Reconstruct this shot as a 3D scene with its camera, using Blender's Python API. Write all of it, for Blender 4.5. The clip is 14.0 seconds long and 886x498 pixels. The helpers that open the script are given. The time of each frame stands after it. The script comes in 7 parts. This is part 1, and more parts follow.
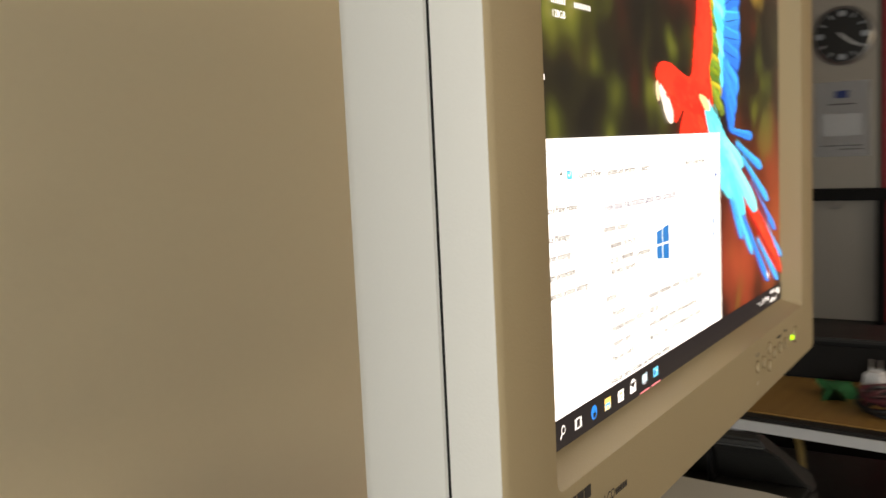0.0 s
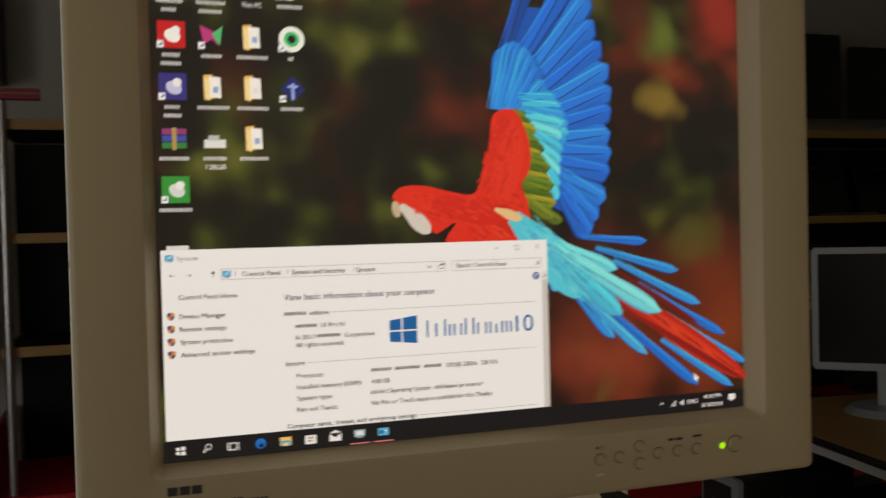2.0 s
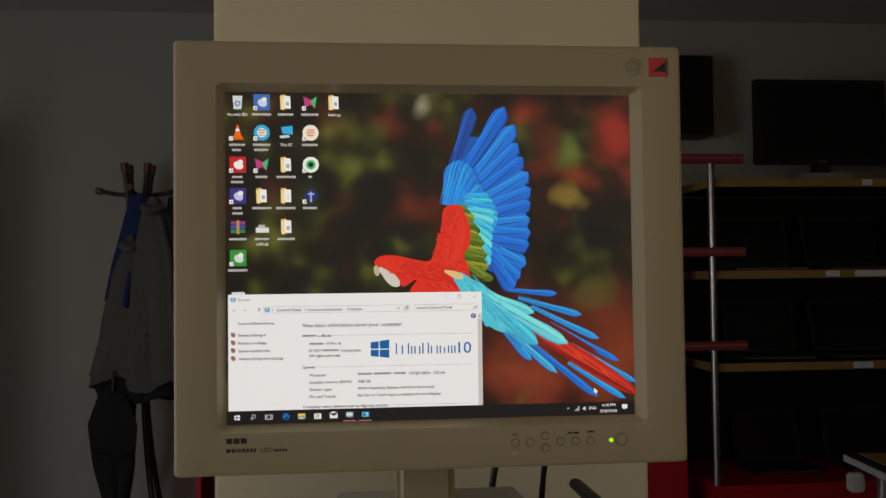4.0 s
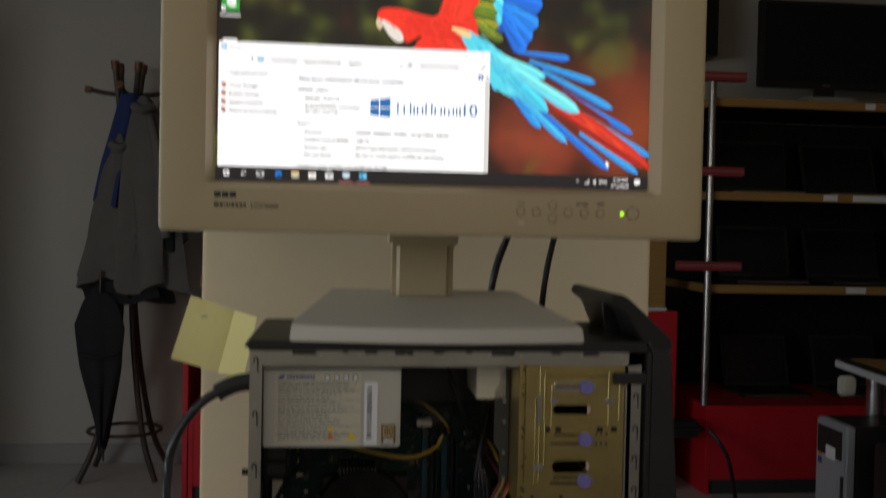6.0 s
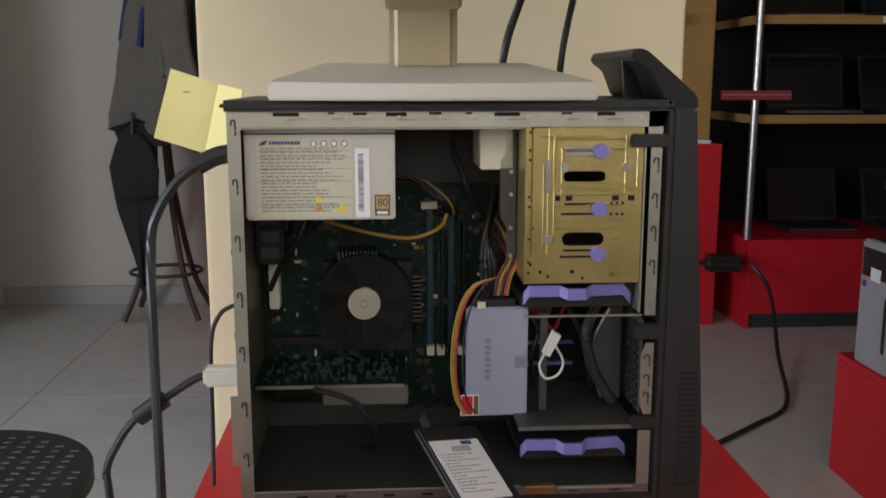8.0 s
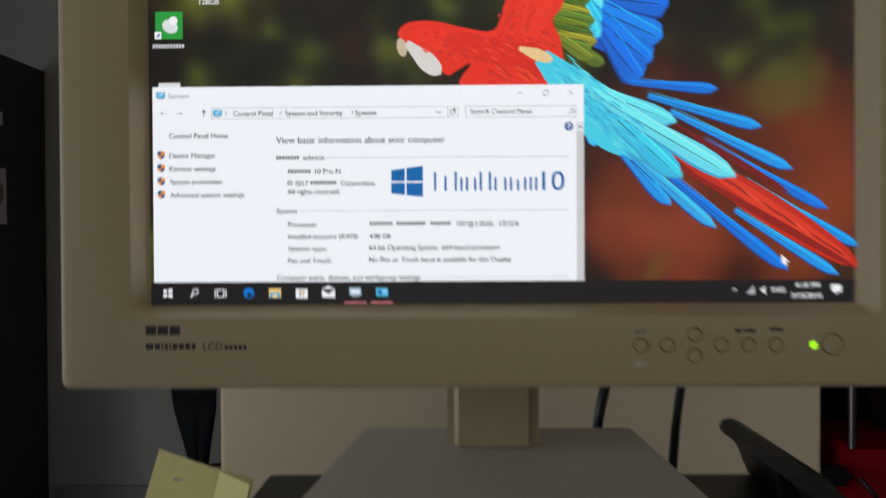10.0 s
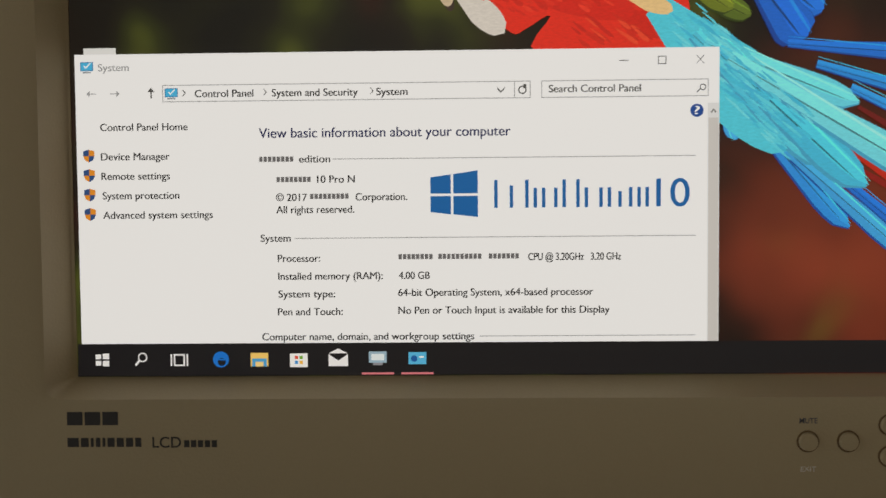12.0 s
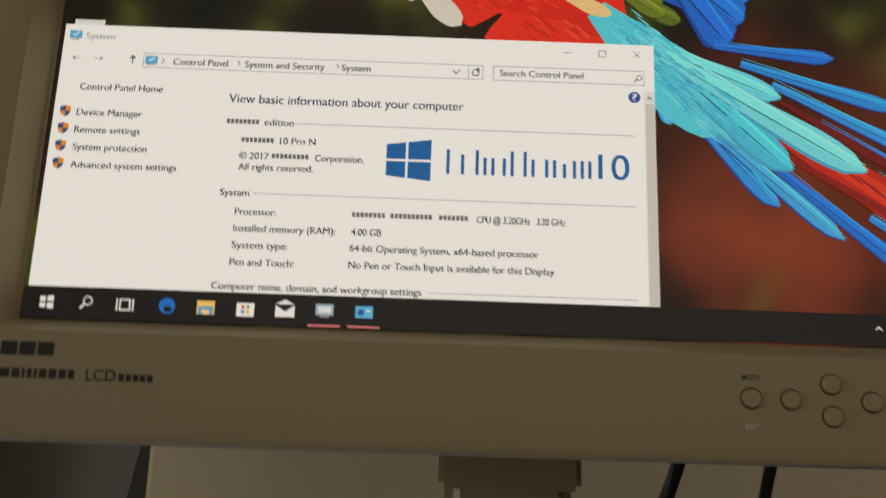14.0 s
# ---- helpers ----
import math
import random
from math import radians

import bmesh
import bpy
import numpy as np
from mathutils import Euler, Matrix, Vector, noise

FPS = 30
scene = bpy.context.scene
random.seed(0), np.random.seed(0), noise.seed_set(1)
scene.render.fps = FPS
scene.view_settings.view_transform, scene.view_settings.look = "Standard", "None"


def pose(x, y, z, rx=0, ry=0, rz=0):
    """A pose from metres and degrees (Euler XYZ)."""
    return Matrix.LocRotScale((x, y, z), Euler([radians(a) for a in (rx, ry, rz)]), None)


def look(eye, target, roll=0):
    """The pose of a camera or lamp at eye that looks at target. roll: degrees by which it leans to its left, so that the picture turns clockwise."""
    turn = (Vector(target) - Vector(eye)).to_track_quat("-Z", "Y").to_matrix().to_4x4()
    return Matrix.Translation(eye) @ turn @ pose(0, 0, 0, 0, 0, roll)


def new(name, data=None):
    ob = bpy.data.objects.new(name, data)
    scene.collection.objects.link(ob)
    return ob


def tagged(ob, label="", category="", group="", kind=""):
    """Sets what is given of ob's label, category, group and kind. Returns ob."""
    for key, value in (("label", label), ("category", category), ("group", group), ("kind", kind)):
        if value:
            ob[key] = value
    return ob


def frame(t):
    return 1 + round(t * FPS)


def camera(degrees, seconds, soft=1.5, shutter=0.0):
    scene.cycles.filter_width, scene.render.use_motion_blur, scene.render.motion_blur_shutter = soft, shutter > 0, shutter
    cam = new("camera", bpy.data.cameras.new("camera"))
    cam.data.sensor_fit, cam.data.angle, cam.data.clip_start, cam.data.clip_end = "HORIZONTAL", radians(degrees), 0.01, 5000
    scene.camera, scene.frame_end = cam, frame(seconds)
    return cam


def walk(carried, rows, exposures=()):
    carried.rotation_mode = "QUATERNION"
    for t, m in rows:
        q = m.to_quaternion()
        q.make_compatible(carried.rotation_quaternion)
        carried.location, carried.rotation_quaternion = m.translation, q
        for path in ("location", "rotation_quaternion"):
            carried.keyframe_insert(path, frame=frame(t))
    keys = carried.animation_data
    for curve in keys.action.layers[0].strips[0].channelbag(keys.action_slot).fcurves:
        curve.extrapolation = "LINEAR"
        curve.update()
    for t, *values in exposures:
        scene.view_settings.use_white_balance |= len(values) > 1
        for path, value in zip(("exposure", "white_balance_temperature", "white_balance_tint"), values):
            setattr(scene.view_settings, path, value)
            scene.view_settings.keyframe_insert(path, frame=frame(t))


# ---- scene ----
cam = camera(51.6, 14.0, shutter=0.5)
PATH = [
    (0, (-0.499, -0.159, 1.377), (1.166, 0.927, 1.161), -2.7),
    (0.5, (-0.484, -0.276, 1.377), (0.865, 1.188, 1.186), -2.5),
    (1, (-0.423, -0.438, 1.367), (0.583, 1.288, 1.271), -2.1),
    (1.5, (-0.31, -0.495, 1.364), (0.506, 1.329, 1.29), -1.1),
    (2, (-0.211, -0.556, 1.387), (0.423, 1.34, 1.346), -1.4),
    (2.5, (-0.097, -0.674, 1.39), (0.239, 1.298, 1.381), -0.2),
    (2.7, (-0.074, -0.704, 1.394), (0.155, 1.283, 1.398), 0.0),
    (4.8, (-0.085, -0.951, 1.386), (0.108, 1.038, 1.463), -0.6),
    (5, (-0.086, -0.935, 1.366), (0.101, 1.055, 1.428), -0.1),
    (5.5, (-0.088, -0.887, 1.292), (0.124, 1.102, 1.308), -0.3),
    (6, (-0.085, -0.841, 1.217), (0.133, 1.146, 1.169), 1.2),
    (6.5, (-0.076, -0.804, 1.152), (0.151, 1.166, 0.899), 1.0),
    (7, (-0.065, -0.779, 1.116), (0.157, 1.173, 0.741), 0.6),
    (7.2, (-0.064, -0.777, 1.114), (0.151, 1.174, 0.731), 0.4),
    (9.3, (0.012, -0.684, 1.216), (-0.019, 1.312, 1.101), 0.5),
    (9.5, (0.008, -0.639, 1.235), (-0.002, 1.361, 1.182), 0.4),
    (10, (-0.026, -0.522, 1.293), (-0.052, 1.478, 1.267), -0.3),
    (10.5, (-0.046, -0.419, 1.331), (-0.024, 1.58, 1.272), -1.2),
    (11, (-0.048, -0.365, 1.336), (-0.058, 1.635, 1.299), -1.1),
    (11.5, (-0.046, -0.357, 1.333), (-0.075, 1.642, 1.26), -0.9),
    (12, (-0.049, -0.351, 1.319), (-0.097, 1.647, 1.232), -0.5),
    (12.5, (-0.052, -0.347, 1.318), (-0.118, 1.649, 1.218), -0.4),
    (13, (-0.051, -0.346, 1.315), (-0.127, 1.652, 1.269), -0.5),
    (13.5, (-0.049, -0.347, 1.265), (-0.067, 1.637, 1.52), -0.8),
    (14, (-0.041, -0.351, 1.2), (-0.024, 1.588, 1.688), 1.9),
]
EXPOSURES = [(0.0, 1.0, 8000, 12), (0.5, 0.6, 7800, 12), (1.0, 0.15, 7800, 12), (1.5, -0.26, 7500, 11), (2.0, -0.46, 7700, 11), (2.7, -0.54, 7650, 10), (4.8, -0.18, 6900, 10), (5.2, 0.2, 7150, 10), (6.0, 0.1, 6900, 10),
             (6.5, 1.22, 7200, 11), (7.2, 1.76, 6700, 12), (9.3, 1.04, 6500, 10), (9.6, 0.76, 6300, 9), (10.0, -0.2, 6400, 9), (10.5, -0.82, 7600, 9), (11.0, -0.51, 7700, 9), (12.5, -0.51, 7100, 9), (14.0, -0.51, 7700, 9)]
walk(cam, [(t, look(eye, target, roll)) for t, eye, target, roll in PATH], EXPOSURES)

# ---- world and light ----
FLOOR, CEIL, DESK = -0.03, 2.81, 0.755
world = bpy.data.worlds.new("world")
scene.world = world
world.use_nodes = True
sky = world.node_tree.nodes.new("ShaderNodeTexSky")
sky.sky_type, sky.sun_disc, sky.sun_elevation, sky.sun_rotation = "NISHITA", False, radians(35), radians(200)
world.node_tree.links.new(sky.outputs[0], world.node_tree.nodes["Background"].inputs[0])
world.node_tree.nodes["Background"].inputs[1].default_value = 0.06


def window_light(name, place, target, w, h, power, colour):
    data = bpy.data.lights.new(name, "AREA")
    data.shape, data.size, data.size_y, data.energy, data.color = "RECTANGLE", w, h, power, colour
    ob = new(name, data)
    ob.matrix_world = look(place, target)
    return ob


# daylight in the two window openings: a cool one at the side, a warmer one behind
window_light("side_window_light", (-3.3, -0.5, 1.35), (0, -0.4, 1.2), 2.2, 1.5, 34, (0.78, 0.89, 1.0))
window_light("rear_window_light", (0.5, -1.64, 1.7), (0.5, 0.2, 1.0), 2.4, 1.0, 3.4, (1.0, 0.85, 0.63))


# ---- materials ----
def srgb(r, g, b):
    return tuple((c / 255 / 12.92 if c <= 10 else ((c / 255 + 0.055) / 1.055) ** 2.4) for c in (r, g, b))


def mat(name, base, rough=0.5, metal=0.0, vary=0.12, scale=6.0, fine=180.0, bump=0.1, dirt=0.0, dirt_colour=(0.12, 0.09, 0.06), coat=0.0, spec=0.5):
    """A surface with two scales of variation: wide blotches and a fine grain, with relief and stains."""
    m = bpy.data.materials.new(name)
    m.use_nodes = True
    n, l = m.node_tree.nodes, m.node_tree.links
    p = n["Principled BSDF"]
    p.inputs["Metallic"].default_value = metal
    p.inputs["Coat Weight"].default_value = coat
    p.inputs["Specular IOR Level"].default_value = spec
    co = n.new("ShaderNodeTexCoord")
    wide, grain = n.new("ShaderNodeTexNoise"), n.new("ShaderNodeTexNoise")
    for node, sc, det in ((wide, scale, 4), (grain, fine, 3)):
        node.inputs["Scale"].default_value, node.inputs["Detail"].default_value = sc, det
        l.new(co.outputs["Object"], node.inputs["Vector"])
    dark = tuple(c * (1 - vary) for c in base)
    light = tuple(min(1, c * (1 + vary)) for c in base)
    mix = n.new("ShaderNodeMix")
    mix.data_type = "RGBA"
    mix.inputs["A"].default_value, mix.inputs["B"].default_value = (*dark, 1), (*light, 1)
    add = n.new("ShaderNodeMath")
    add.operation = "MULTIPLY_ADD"
    add.inputs[1].default_value, add.inputs[2].default_value = 0.35, 0.0
    l.new(grain.outputs["Fac"], add.inputs[0])
    sm = n.new("ShaderNodeMath")
    sm.operation = "MULTIPLY_ADD"
    sm.inputs[1].default_value = 0.65
    l.new(wide.outputs["Fac"], sm.inputs[0])
    l.new(add.outputs[0], sm.inputs[2])
    l.new(sm.outputs[0], mix.inputs["Factor"])
    colour = mix.outputs["Result"]
    if dirt:
        ramp = n.new("ShaderNodeMapRange")
        ramp.inputs["From Min"].default_value, ramp.inputs["From Max"].default_value = 0.56, 0.72
        ramp.inputs["To Max"].default_value = dirt
        spots = n.new("ShaderNodeTexNoise")
        spots.inputs["Scale"].default_value, spots.inputs["Detail"].default_value = scale * 2.7, 6
        l.new(co.outputs["Object"], spots.inputs["Vector"])
        l.new(spots.outputs["Fac"], ramp.inputs["Value"])
        over = n.new("ShaderNodeMix")
        over.data_type = "RGBA"
        over.inputs["B"].default_value = (*dirt_colour, 1)
        l.new(ramp.outputs[0], over.inputs["Factor"])
        l.new(colour, over.inputs["A"])
        colour = over.outputs["Result"]
    l.new(colour, p.inputs["Base Color"])
    rr = n.new("ShaderNodeMapRange")
    rr.inputs["To Min"].default_value, rr.inputs["To Max"].default_value = max(0.02, rough - 0.08), min(1, rough + 0.08)
    l.new(wide.outputs["Fac"], rr.inputs["Value"])
    l.new(rr.outputs[0], p.inputs["Roughness"])
    if bump:
        b = n.new("ShaderNodeBump")
        b.inputs["Strength"].default_value, b.inputs["Distance"].default_value = bump, 0.001
        l.new(grain.outputs["Fac"], b.inputs["Height"])
        l.new(b.outputs[0], p.inputs["Normal"])
    return m


SCREEN_GAIN = 1.13
SCREEN_MATS = {}


def lit(r, g, b, streaked=False):
    """The light of the display in one colour, under its matt front; streaked: with fine uneven strands."""
    key = (r, g, b, streaked)
    if key not in SCREEN_MATS:
        m = bpy.data.materials.new("display_colour")
        m.use_nodes = True
        n, l = m.node_tree.nodes, m.node_tree.links
        p = n["Principled BSDF"]
        p.inputs["Base Color"].default_value = (0.01, 0.01, 0.01, 1)
        p.inputs["Roughness"].default_value = 0.45
        c = srgb(r, g, b)
        p.inputs["Emission Color"].default_value = (*c, 1)
        p.inputs["Emission Strength"].default_value = SCREEN_GAIN
        if streaked:
            co, tx, mx = n.new("ShaderNodeTexCoord"), n.new("ShaderNodeTexNoise"), n.new("ShaderNodeMix")
            mp = n.new("ShaderNodeMapping")
            mp.inputs["Rotation"].default_value, mp.inputs["Scale"].default_value = (0, radians(25), 0), (1, 1, 3.2)
            tx.inputs["Scale"].default_value, tx.inputs["Detail"].default_value, tx.inputs["Roughness"].default_value = 420, 5, 0.7
            mx.data_type = "RGBA"
            mx.inputs["A"].default_value = (*(v * 0.72 for v in c), 1)
            mx.inputs["B"].default_value = (*(min(1, v * 1.26 + 0.004) for v in c), 1)
            l.new(co.outputs["Object"], mp.inputs["Vector"])
            l.new(mp.outputs[0], tx.inputs["Vector"])
            l.new(tx.outputs["Fac"], mx.inputs["Factor"])
            l.new(mx.outputs["Result"], p.inputs["Emission Color"])
        SCREEN_MATS[key] = m
    return SCREEN_MATS[key]


def wood_mat(name, base, dark):
    m = mat(name, base, 0.45, 0, 0.15, 5, 90, 0.05)
    n, l = m.node_tree.nodes, m.node_tree.links
    co = n.new("ShaderNodeTexCoord")
    mp = n.new("ShaderNodeMapping")
    mp.inputs["Scale"].default_value = (2, 40, 40)
    wave = n.new("ShaderNodeTexNoise")
    wave.inputs["Scale"].default_value, wave.inputs["Detail"].default_value = 1.5, 5
    l.new(co.outputs["Object"], mp.inputs["Vector"])
    l.new(mp.outputs[0], wave.inputs["Vector"])
    mx = n.new("ShaderNodeMix")
    mx.data_type = "RGBA"
    mx.inputs["A"].default_value, mx.inputs["B"].default_value = (*dark, 1), (*base, 1)
    l.new(wave.outputs["Fac"], mx.inputs["Factor"])
    l.new(mx.outputs["Result"], n["Principled BSDF"].inputs["Base Color"])
    return m


M_WALL = mat("painted_wall", (0.48, 0.445, 0.395), 0.85, 0, 0.06, 1.5, 120, 0.25, 0.15, (0.4, 0.38, 0.34))
M_PILLAR = mat("cream_painted_pillar", (0.82, 0.69, 0.47), 0.8, 0, 0.06, 2.0, 150, 0.25, 0.12, (0.5, 0.42, 0.3))
M_CEIL = mat("ceiling_paint", (0.60, 0.58, 0.55), 0.9, 0, 0.05, 2.0, 100, 0.2)
M_FLOOR = mat("grey_vinyl_floor", (0.50, 0.48, 0.45), 0.42, 0, 0.22, 3.5, 45, 0.08, 0.35, (0.30, 0.28, 0.25))
M_SKIRT = mat("grey_skirting", (0.33, 0.31, 0.29), 0.6, 0, 0.1, 3, 80, 0.1)
# one monitor plastic in two tones: shade painted into the first, side light into the second
M_BEIGE_SHADED = mat("shaded_beige_plastic", (0.43, 0.34, 0.205), 0.52, 0, 0.07, 4, 900, 0.12, 0.14, (0.42, 0.35, 0.24))
M_BEIGE_LIT = mat("lit_beige_plastic", (0.72, 0.70, 0.65), 0.55, 0, 0.04, 4, 900, 0.15)
M_BASE = mat("beige_plastic_base", (0.55, 0.52, 0.46), 0.5, 0, 0.05, 5, 900, 0.15, 0.1, (0.4, 0.36, 0.3))
M_SEAM = mat("dark_seam", (0.006, 0.006, 0.006), 0.9)
M_BLACK = mat("black_plastic", (0.022, 0.021, 0.020), 0.45, 0, 0.2, 8, 700, 0.2, 0.2, (0.06, 0.055, 0.05), spec=0.3)
M_MATT_BLACK = mat("matt_black_board", (0.010, 0.0095, 0.0095), 0.7, 0, 0.2, 4, 200, 0.1, spec=0.2)
M_GLOSS_BLACK = mat("gloss_black_panel", (0.010, 0.010, 0.011), 0.22, 0, 0.1, 4, 200, 0.0)
M_STEEL = mat("galvanised_steel", (0.42, 0.395, 0.335), 0.36, 0.85, 0.22, 30, 260, 0.08, 0.15, (0.4, 0.36, 0.28))
M_DARKSTEEL = mat("dark_steel", (0.075, 0.075, 0.072), 0.55, 0.6, 0.15, 15, 200, 0.08)
M_GOLD = mat("yellow_passivated_steel", (0.47, 0.365, 0.145), 0.36, 0.9, 0.25, 34, 260, 0.12, 0.3, (0.36, 0.32, 0.22))
M_CHROME = mat("satin_chrome", (0.50, 0.49, 0.49), 0.30, 0.95, 0.06, 10, 200, 0.02)
M_RED = mat("red_laminate", (0.58, 0.014, 0.026), 0.40, 0, 0.22, 9, 70, 0.08, 0.12, (0.30, 0.02, 0.02))
M_PLINTH = mat("dark_plinth", (0.03, 0.033, 0.035), 0.6, 0, 0.15, 6, 120, 0.1)
M_WOOD = wood_mat("yellow_beech_edge", (0.46, 0.27, 0.085), (0.30, 0.16, 0.05))
M_WHITEBAND = mat("pale_edge_band", (0.62, 0.64, 0.66), 0.35)
M_PAPER = mat("white_paper", (0.80, 0.80, 0.82), 0.8, 0, 0.03, 8, 300, 0.05)
M_INK = mat("grey_ink", (0.10, 0.10, 0.12), 0.8)
M_PRINT = mat("pale_grey_print", (0.24, 0.24, 0.25), 0.8)
M_NOTE = mat("yellow_sticky_note", (0.80, 0.70, 0.30), 0.8, 0, 0.05, 18, 300, 0.05, 0.2, (0.55, 0.48, 0.25))
M_PCB = mat("green_circuit_board", (0.005, 0.024, 0.016), 0.55, 0, 0.5, 60, 500, 0.3, 0.5, (0.012, 0.012, 0.01), spec=0.2)
M_BLUE = mat("purple_blue_plastic", (0.19, 0.17, 0.46), 0.45, 0, 0.08, 10, 300, 0.05)
M_CREAM = mat("cream_plastic", (0.72, 0.68, 0.55), 0.5, 0, 0.05, 20, 300, 0.05)
M_SSD = mat("grey_aluminium", (0.38, 0.40, 0.52), 0.5, 0.5, 0.05, 14, 500, 0.1)
M_CABLE = mat("black_cable", (0.015, 0.015, 0.017), 0.4, 0, 0.1, 20, 200, 0.05)
M_YCABLE = mat("yellow_wire", (0.34, 0.22, 0.03), 0.5)
M_RCABLE = mat("red_wire", (0.35, 0.02, 0.02), 0.45)
M_OCABLE = mat("maroon_wire", (0.10, 0.02, 0.03), 0.45)
M_WCABLE = mat("pale_wire", (0.60, 0.58, 0.52), 0.5)
M_COAT = mat("grey_white_cloth", (0.125, 0.112, 0.102), 0.95, 0, 0.35, 9, 260, 0.5)
M_BLUECLOTH = mat("dark_blue_cloth", (0.018, 0.034, 0.13), 0.95, 0, 0.2, 12, 260, 0.4)
M_DARKCLOTH = mat("black_cloth", (0.012, 0.012, 0.015), 0.9, 0, 0.2, 12, 260, 0.4)
M_BENTWOOD = mat("brown_bentwood", (0.045, 0.03, 0.02), 0.45, 0, 0.2, 10, 120, 0.05)
M_KNOB = mat("red_brown_knob", (0.16, 0.06, 0.025), 0.4, 0, 0.15, 20, 200, 0.05)
M_SILVER = mat("silver_plastic", (0.42, 0.45, 0.49), 0.42, 0.3, 0.06, 30, 600, 0.2)
M_GREEN = mat("green_cloth", (0.02, 0.16, 0.05), 0.8)
M_ORANGE = mat("orange_print", (0.70, 0.20, 0.04), 0.7)
M_YELLOW = mat("yellow_print", (0.80, 0.60, 0.03), 0.7)
M_BROWN = mat("brown_print", (0.14, 0.08, 0.03), 0.6)
M_BLUEINK = mat("blue_print", (0.03, 0.06, 0.25), 0.6)
M_DULL = mat("dull_sheet_steel", (0.24, 0.235, 0.215), 0.42, 0.8, 0.25, 24, 240, 0.08, 0.2, (0.1, 0.09, 0.08))
M_NIGHT = mat("dark_blue_parts", (0.018, 0.026, 0.042), 0.4, 0, 0.4, 60, 300, 0.1)
M_DOOR = mat("dark_blue_grey_door", (0.035, 0.036, 0.045), 0.5, 0, 0.12, 3, 120, 0.08)
M_GLASS = mat("window_glass_frame", (0.7, 0.7, 0.7), 0.4)


# ---- building helpers ----
def box(bm, x0, x1, y0, y1, z0, z1):
    r = bmesh.ops.create_cube(bm, size=1.0, matrix=Matrix.Translation(((x0 + x1) / 2, (y0 + y1) / 2, (z0 + z1) / 2)) @ Matrix.Diagonal((x1 - x0, y1 - y0, z1 - z0, 1)))
    return r["verts"]


def bevel(bm, w, seg=2, verts=None):
    edges = bm.edges[:] if verts is None else list({e for v in verts for e in v.link_edges})
    bmesh.ops.bevel(bm, geom=edges, offset=w, segments=seg, affect="EDGES", clamp_overlap=True)


def boxed(*dims, b=0.0, seg=2):
    bm = bmesh.new()
    box(bm, *dims)
    if b:
        bevel(bm, b, seg)
    return bm


def cyl(bm, a, b, r, r2=None, seg=20):
    a, b = Vector(a), Vector(b)
    m = Matrix.Translation((a + b) / 2) @ (b - a).to_track_quat("Z", "Y").to_matrix().to_4x4()
    return bmesh.ops.create_cone(bm, cap_ends=True, segments=seg, radius1=r, radius2=r if r2 is None else r2, depth=(b - a).length, matrix=m)["verts"]


def rod(*a, **k):
    bm = bmesh.new()
    cyl(bm, *a, **k)
    return bm


def tube(points, r, seg=8, res=6):
    """A round bar along a smooth curve through a few points."""
    pts = [Vector(p) for p in points]
    line = []
    for i in range(len(pts) - 1):
        p0, p1, p2, p3 = pts[max(i - 1, 0)], pts[i], pts[i + 1], pts[min(i + 2, len(pts) - 1)]
        for k in range(res):
            u = k / res
            line.append(0.5 * ((2 * p1) + (p2 - p0) * u + (2 * p0 - 5 * p1 + 4 * p2 - p3) * u * u + (3 * p1 - p0 - 3 * p2 + p3) * u ** 3))
    line.append(pts[-1])
    bm = bmesh.new()
    rings = []
    for i, p in enumerate(line):
        d = (line[min(i + 1, len(line) - 1)] - line[max(i - 1, 0)]).normalized()
        q = d.to_track_quat("Z", "Y")
        rings.append([bm.verts.new(p + q @ Vector((r * math.cos(2 * math.pi * k / seg), r * math.sin(2 * math.pi * k / seg), 0))) for k in range(seg)])
    for a, b in zip(rings, rings[1:]):
        for k in range(seg):
            bm.faces.new((a[k], a[(k + 1) % seg], b[(k + 1) % seg], b[k]))
    bm.faces.new(rings[0][::-1])
    bm.faces.new(rings[-1])
    return bm


def prism(outline, axis, lo, hi):
    """A solid from an outline in a plane, pushed along an axis. axis y: outline is (x, z); x: (y, z); z: (x, y)."""
    bm = bmesh.new()
    put = {"y": lambda a, b, c: (a, c, b), "x": lambda a, b, c: (c, a, b), "z": lambda a, b, c: (a, b, c)}[axis]
    v0 = [bm.verts.new(put(a, b, lo)) for a, b in outline]
    v1 = [bm.verts.new(put(a, b, hi)) for a, b in outline]
    n = len(outline)
    bm.faces.new(v0)
    bm.faces.new(v1)
    for i in range(n):
        bm.faces.new((v0[i], v0[(i + 1) % n], v1[(i + 1) % n], v1[i]))
    bmesh.ops.recalc_face_normals(bm, faces=bm.faces[:])
    return bm


def thing(name, label, category, at=(0, 0, 0), group="", turn=0):
    ob = new(name)
    ob.empty_display_size = 0.05
    ob.matrix_world = pose(*at, 0, 0, turn)
    return tagged(ob, label, category, group)


def mesh_of(name, bm, material, smooth=True):
    bmesh.ops.recalc_face_normals(bm, faces=bm.faces[:])
    me = bpy.data.meshes.new(name)
    bm.to_mesh(me)
    bm.free()
    for m in material if isinstance(material, (list, tuple)) else [material]:
        me.materials.append(m)
    if smooth:
        for p in me.polygons:
            p.use_smooth = True
        me.set_sharp_from_angle(angle=radians(35))
    return me


